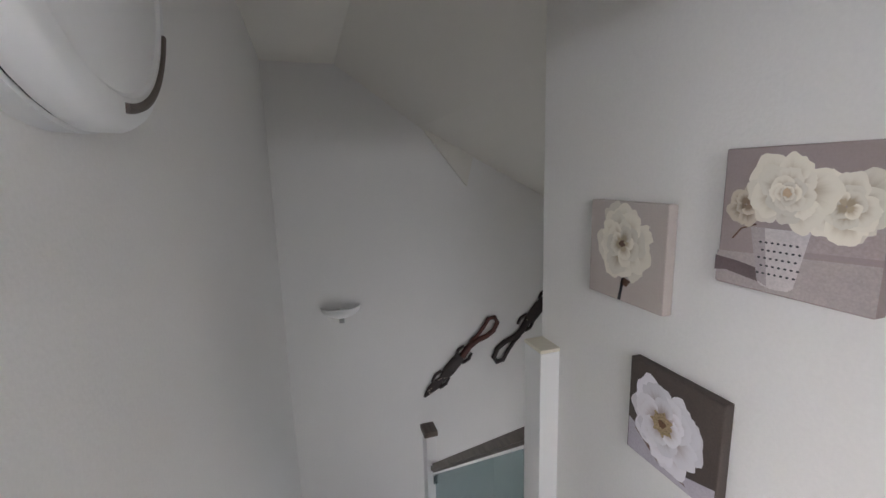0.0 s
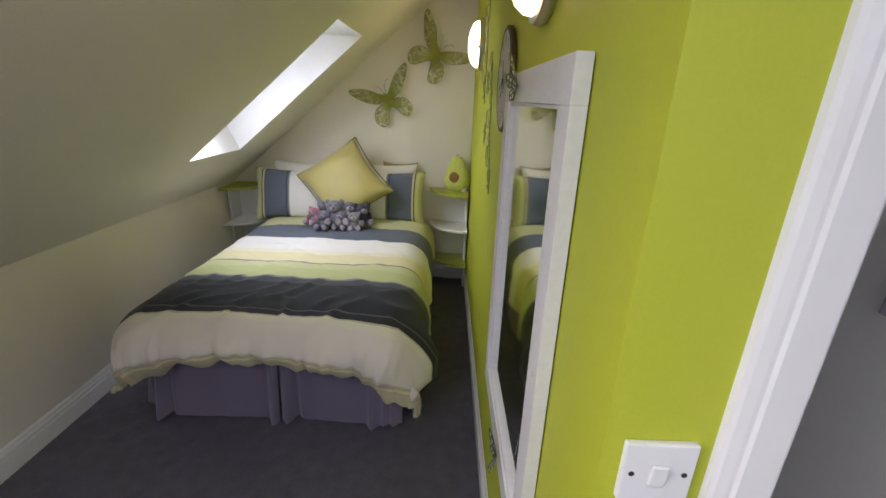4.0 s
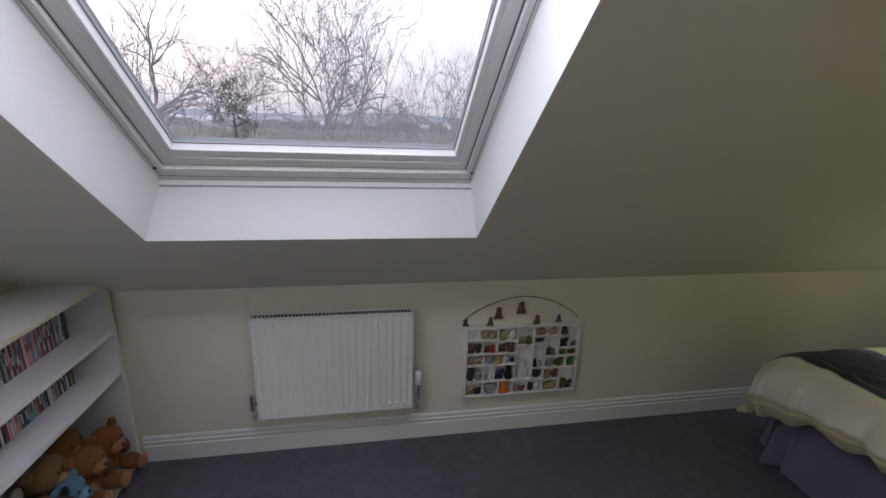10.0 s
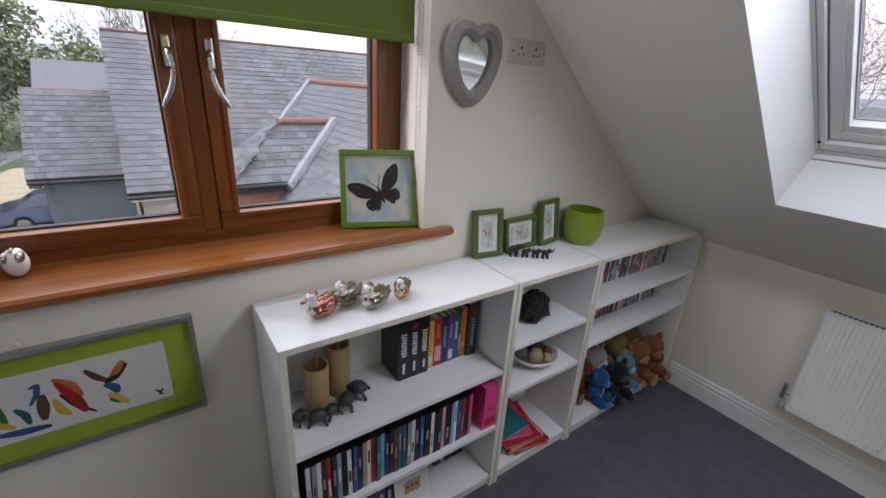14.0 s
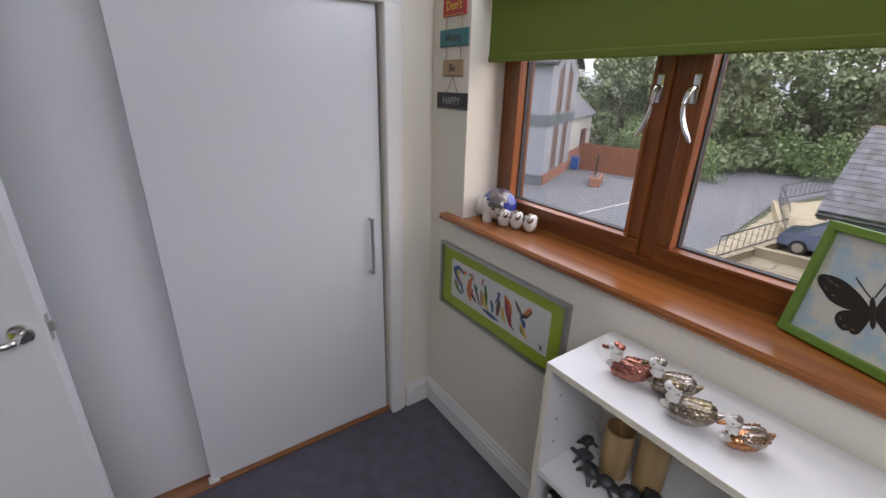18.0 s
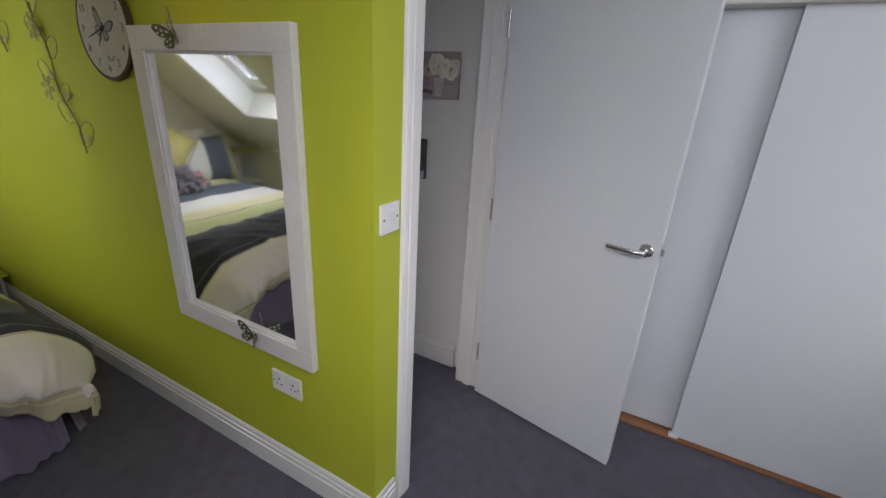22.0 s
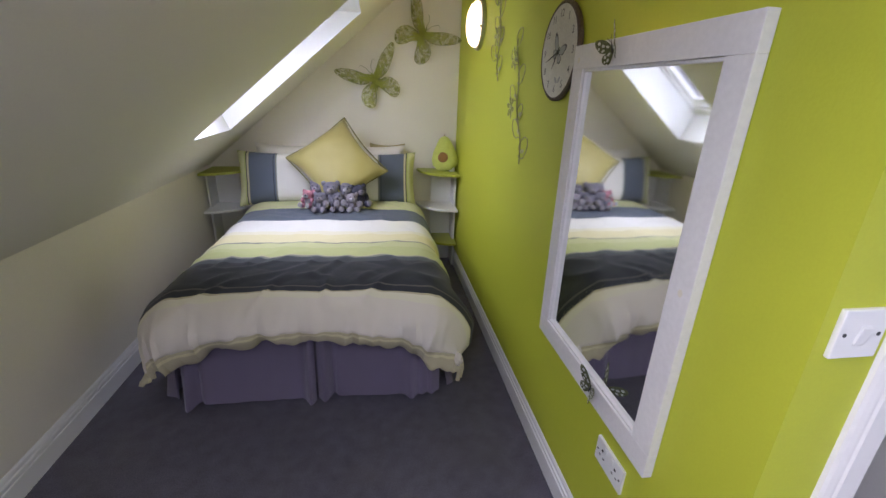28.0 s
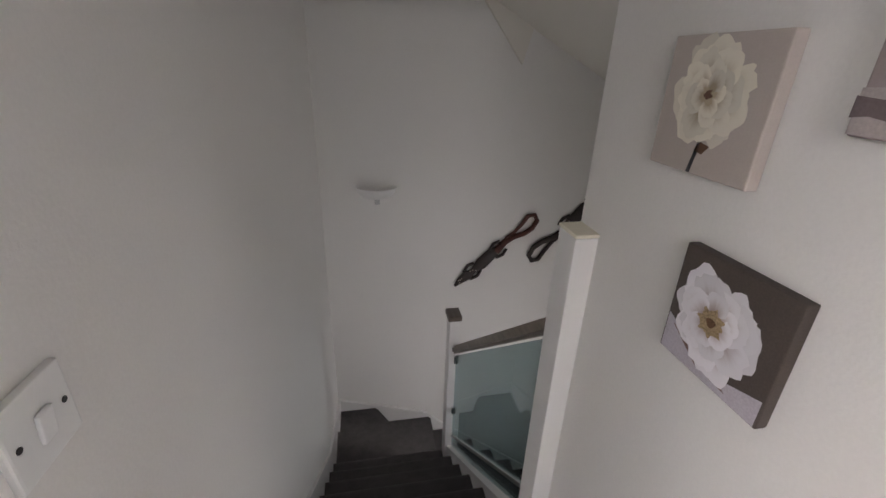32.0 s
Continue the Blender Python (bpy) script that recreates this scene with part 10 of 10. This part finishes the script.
# trees to the west, seen through the roof window
bare_tree(-25.3, -1.75, 16.0, 0.72, 3, M_HAZEBARK, 4, "tall many-stemmed bare tree beyond the roof window", crown=5.3, deep=6, fan=0.34)
bare_tree(-33.0, 5.4, 11.8, 0.62, 8, M_HAZEBARK, 3, "rounded bare tree beyond the roof window", crown=4.0, deep=6, fan=0.4)
bare_tree(-38.0, -10.1, 12.8, 0.65, 12, M_HAZEBARK, 3, "bare tree beyond the roof window", crown=4.6, deep=6, fan=0.4)
bare_tree(-20.0, -9.2, 12.0, 0.60, 15, M_HAZEBARK, 1, "large bare tree at the garden's edge", crown=4.4)
bare_tree(-29.0, 9.0, 12.0, 0.75, 17, M_HAZEBARK, 2, "bare tree beyond the roof window", crown=3.4)
bare_tree(-52.0, 1.5, 9.5, 0.6, 19, M_HAZEBARK, 1, "bare tree on the far side of the field", crown=3.5)
# the ivy's green is greyed to carry the haze in its colour
leafy(-32.2, -8.9, 9.0, 3.2, 70, island_mat("ivy greyed for haze", (0.22, 0.22, 0.19), 0.8, 0.3), 3000, "ivy-covered dark tree beyond the roof window", trunk_h=0.15)
for i, (x, y) in enumerate(((-44, -13), (-45, -7), (-44, -2), (-46, 4), (-44, 10))):
    bare_tree(x, y, 6.3, 0.8, 80 + i, M_HAZEBARK, 2, "low bare hedgerow tree beyond the garden", crown=3.6)


def ridge_line(name, dist, el0, amp, seed, material, label, a0=0, a1=360):
    """A far wooded ridge round the horizon, with a bumpy skyline and a sloping face."""
    verts, faces = [], []
    n = 520
    for i in range(n + 1):
        a = radians(a0 + (a1 - a0) * i / n)
        hgt = dist * (el0 + amp * noise.noise((math.cos(a) * 3 + seed, math.sin(a) * 3, 0.5)) + amp * 0.35 * noise.noise((math.cos(a) * 40, math.sin(a) * 40 + seed, 2.5)) + amp * 0.2 * noise.noise((math.cos(a) * 160, math.sin(a) * 160 + seed, 4.5)))
        for k, (f, q) in enumerate(((0.72, 0.0), (0.86, 0.55), (1.0, 1.0), (1.15, 0.6))):
            verts.append((f * dist * math.cos(a), f * dist * math.sin(a), G - 1 + (hgt + 6) * q + dist * 0.004 * noise.noise((i * 0.3, k * 2.0, seed))))
    for i in range(n):
        for k in range(3):
            p = i * 4 + k
            faces.append((p, p + 4, p + 5, p + 1))
    me = bpy.data.meshes.new(name)
    me.from_pydata(verts, [], faces)
    me.materials.append(material)
    return tagged(new(name, me), label, kind="structure")


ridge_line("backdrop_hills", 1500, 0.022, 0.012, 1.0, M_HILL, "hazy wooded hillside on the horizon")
ridge_line("backdrop_wood", 420, 0.008, 0.008, 5.0, mat("grey winter woodland", (0.16, 0.165, 0.15), 1.0, vary=0.4, scale=0.05, fine=0.6, bump=0.0), "grey winter woodland in the middle distance", 120, 240)
town_v, town_f = [], []
tr = random.Random(31)
for i in range(420):
    a = radians(tr.uniform(140, 225))
    d = tr.uniform(330, 1000)
    x, y, s = d * math.cos(a), d * math.sin(a), tr.uniform(3, 6)
    z0 = G + d * 0.006
    k = len(town_v)
    zr = s * 0.9
    town_v += [(x - s, y - s, z0), (x + s, y - s, z0), (x + s, y + s, z0), (x - s, y + s, z0), (x - s, y - s, z0 + zr), (x + s, y - s, z0 + zr), (x + s, y + s, z0 + zr), (x - s, y + s, z0 + zr), (x, y - s, z0 + zr * 1.7), (x, y + s, z0 + zr * 1.7)]
    town_f += [(k + 0, k + 1, k + 5, k + 4), (k + 1, k + 2, k + 6, k + 5), (k + 2, k + 3, k + 7, k + 6), (k + 3, k + 0, k + 4, k + 7), (k + 4, k + 5, k + 8), (k + 7, k + 6, k + 9), (k + 5, k + 6, k + 9, k + 8), (k + 4, k + 8, k + 9, k + 7)]
me = bpy.data.meshes.new("far_town")
me.from_pydata(town_v, [], town_f)
me.materials.append(island_mat("far pale houses", (0.42, 0.42, 0.43), 0.9, 0.4, 0.0))
tagged(new("far_town", me), "hundreds of tiny pale houses on the far hillside", "houses", "", "stuff")

# ---- the attic's own house, outside ----
bm = bmesh.new()
for r in ((WEST - 0.2, 4.2, SOUTH - 0.28, SOUTH - 0.1), (WEST - 0.2, 4.2, NORTH + 0.2, NORTH + 0.38), (WEST - 0.2, WEST, SOUTH - 0.1, NORTH + 0.2), (4.02, 4.2, SOUTH - 0.1, NORTH + 0.2)):
    bx(bm, *r, G, -0.21)
setting("wall_lower_storey", bm, M_RENDER, "white rendered lower storey below the attic")
bm = bmesh.new()
for y0, y1, hole in ((ys[0], ys[1], None), (ys[1], ys[2], HOLE_A), (ys[2], ys[3], None), (ys[3], ys[4], HOLE_B), (ys[4], ys[5], None)):
    for u0, u1 in ((-0.5, ULEN + 0.25),) if hole is None else ((-0.5, hole[0] - 0.06), (hole[1] + 0.06, ULEN + 0.25)):
        bx(bm, u0, u1, y0, y1, 0.254, 0.275)
bmesh.ops.transform(bm, matrix=SLOPE, verts=bm.verts[:])
setting("roof", bm, M_SLATE, "grey slate roof outside the attic")
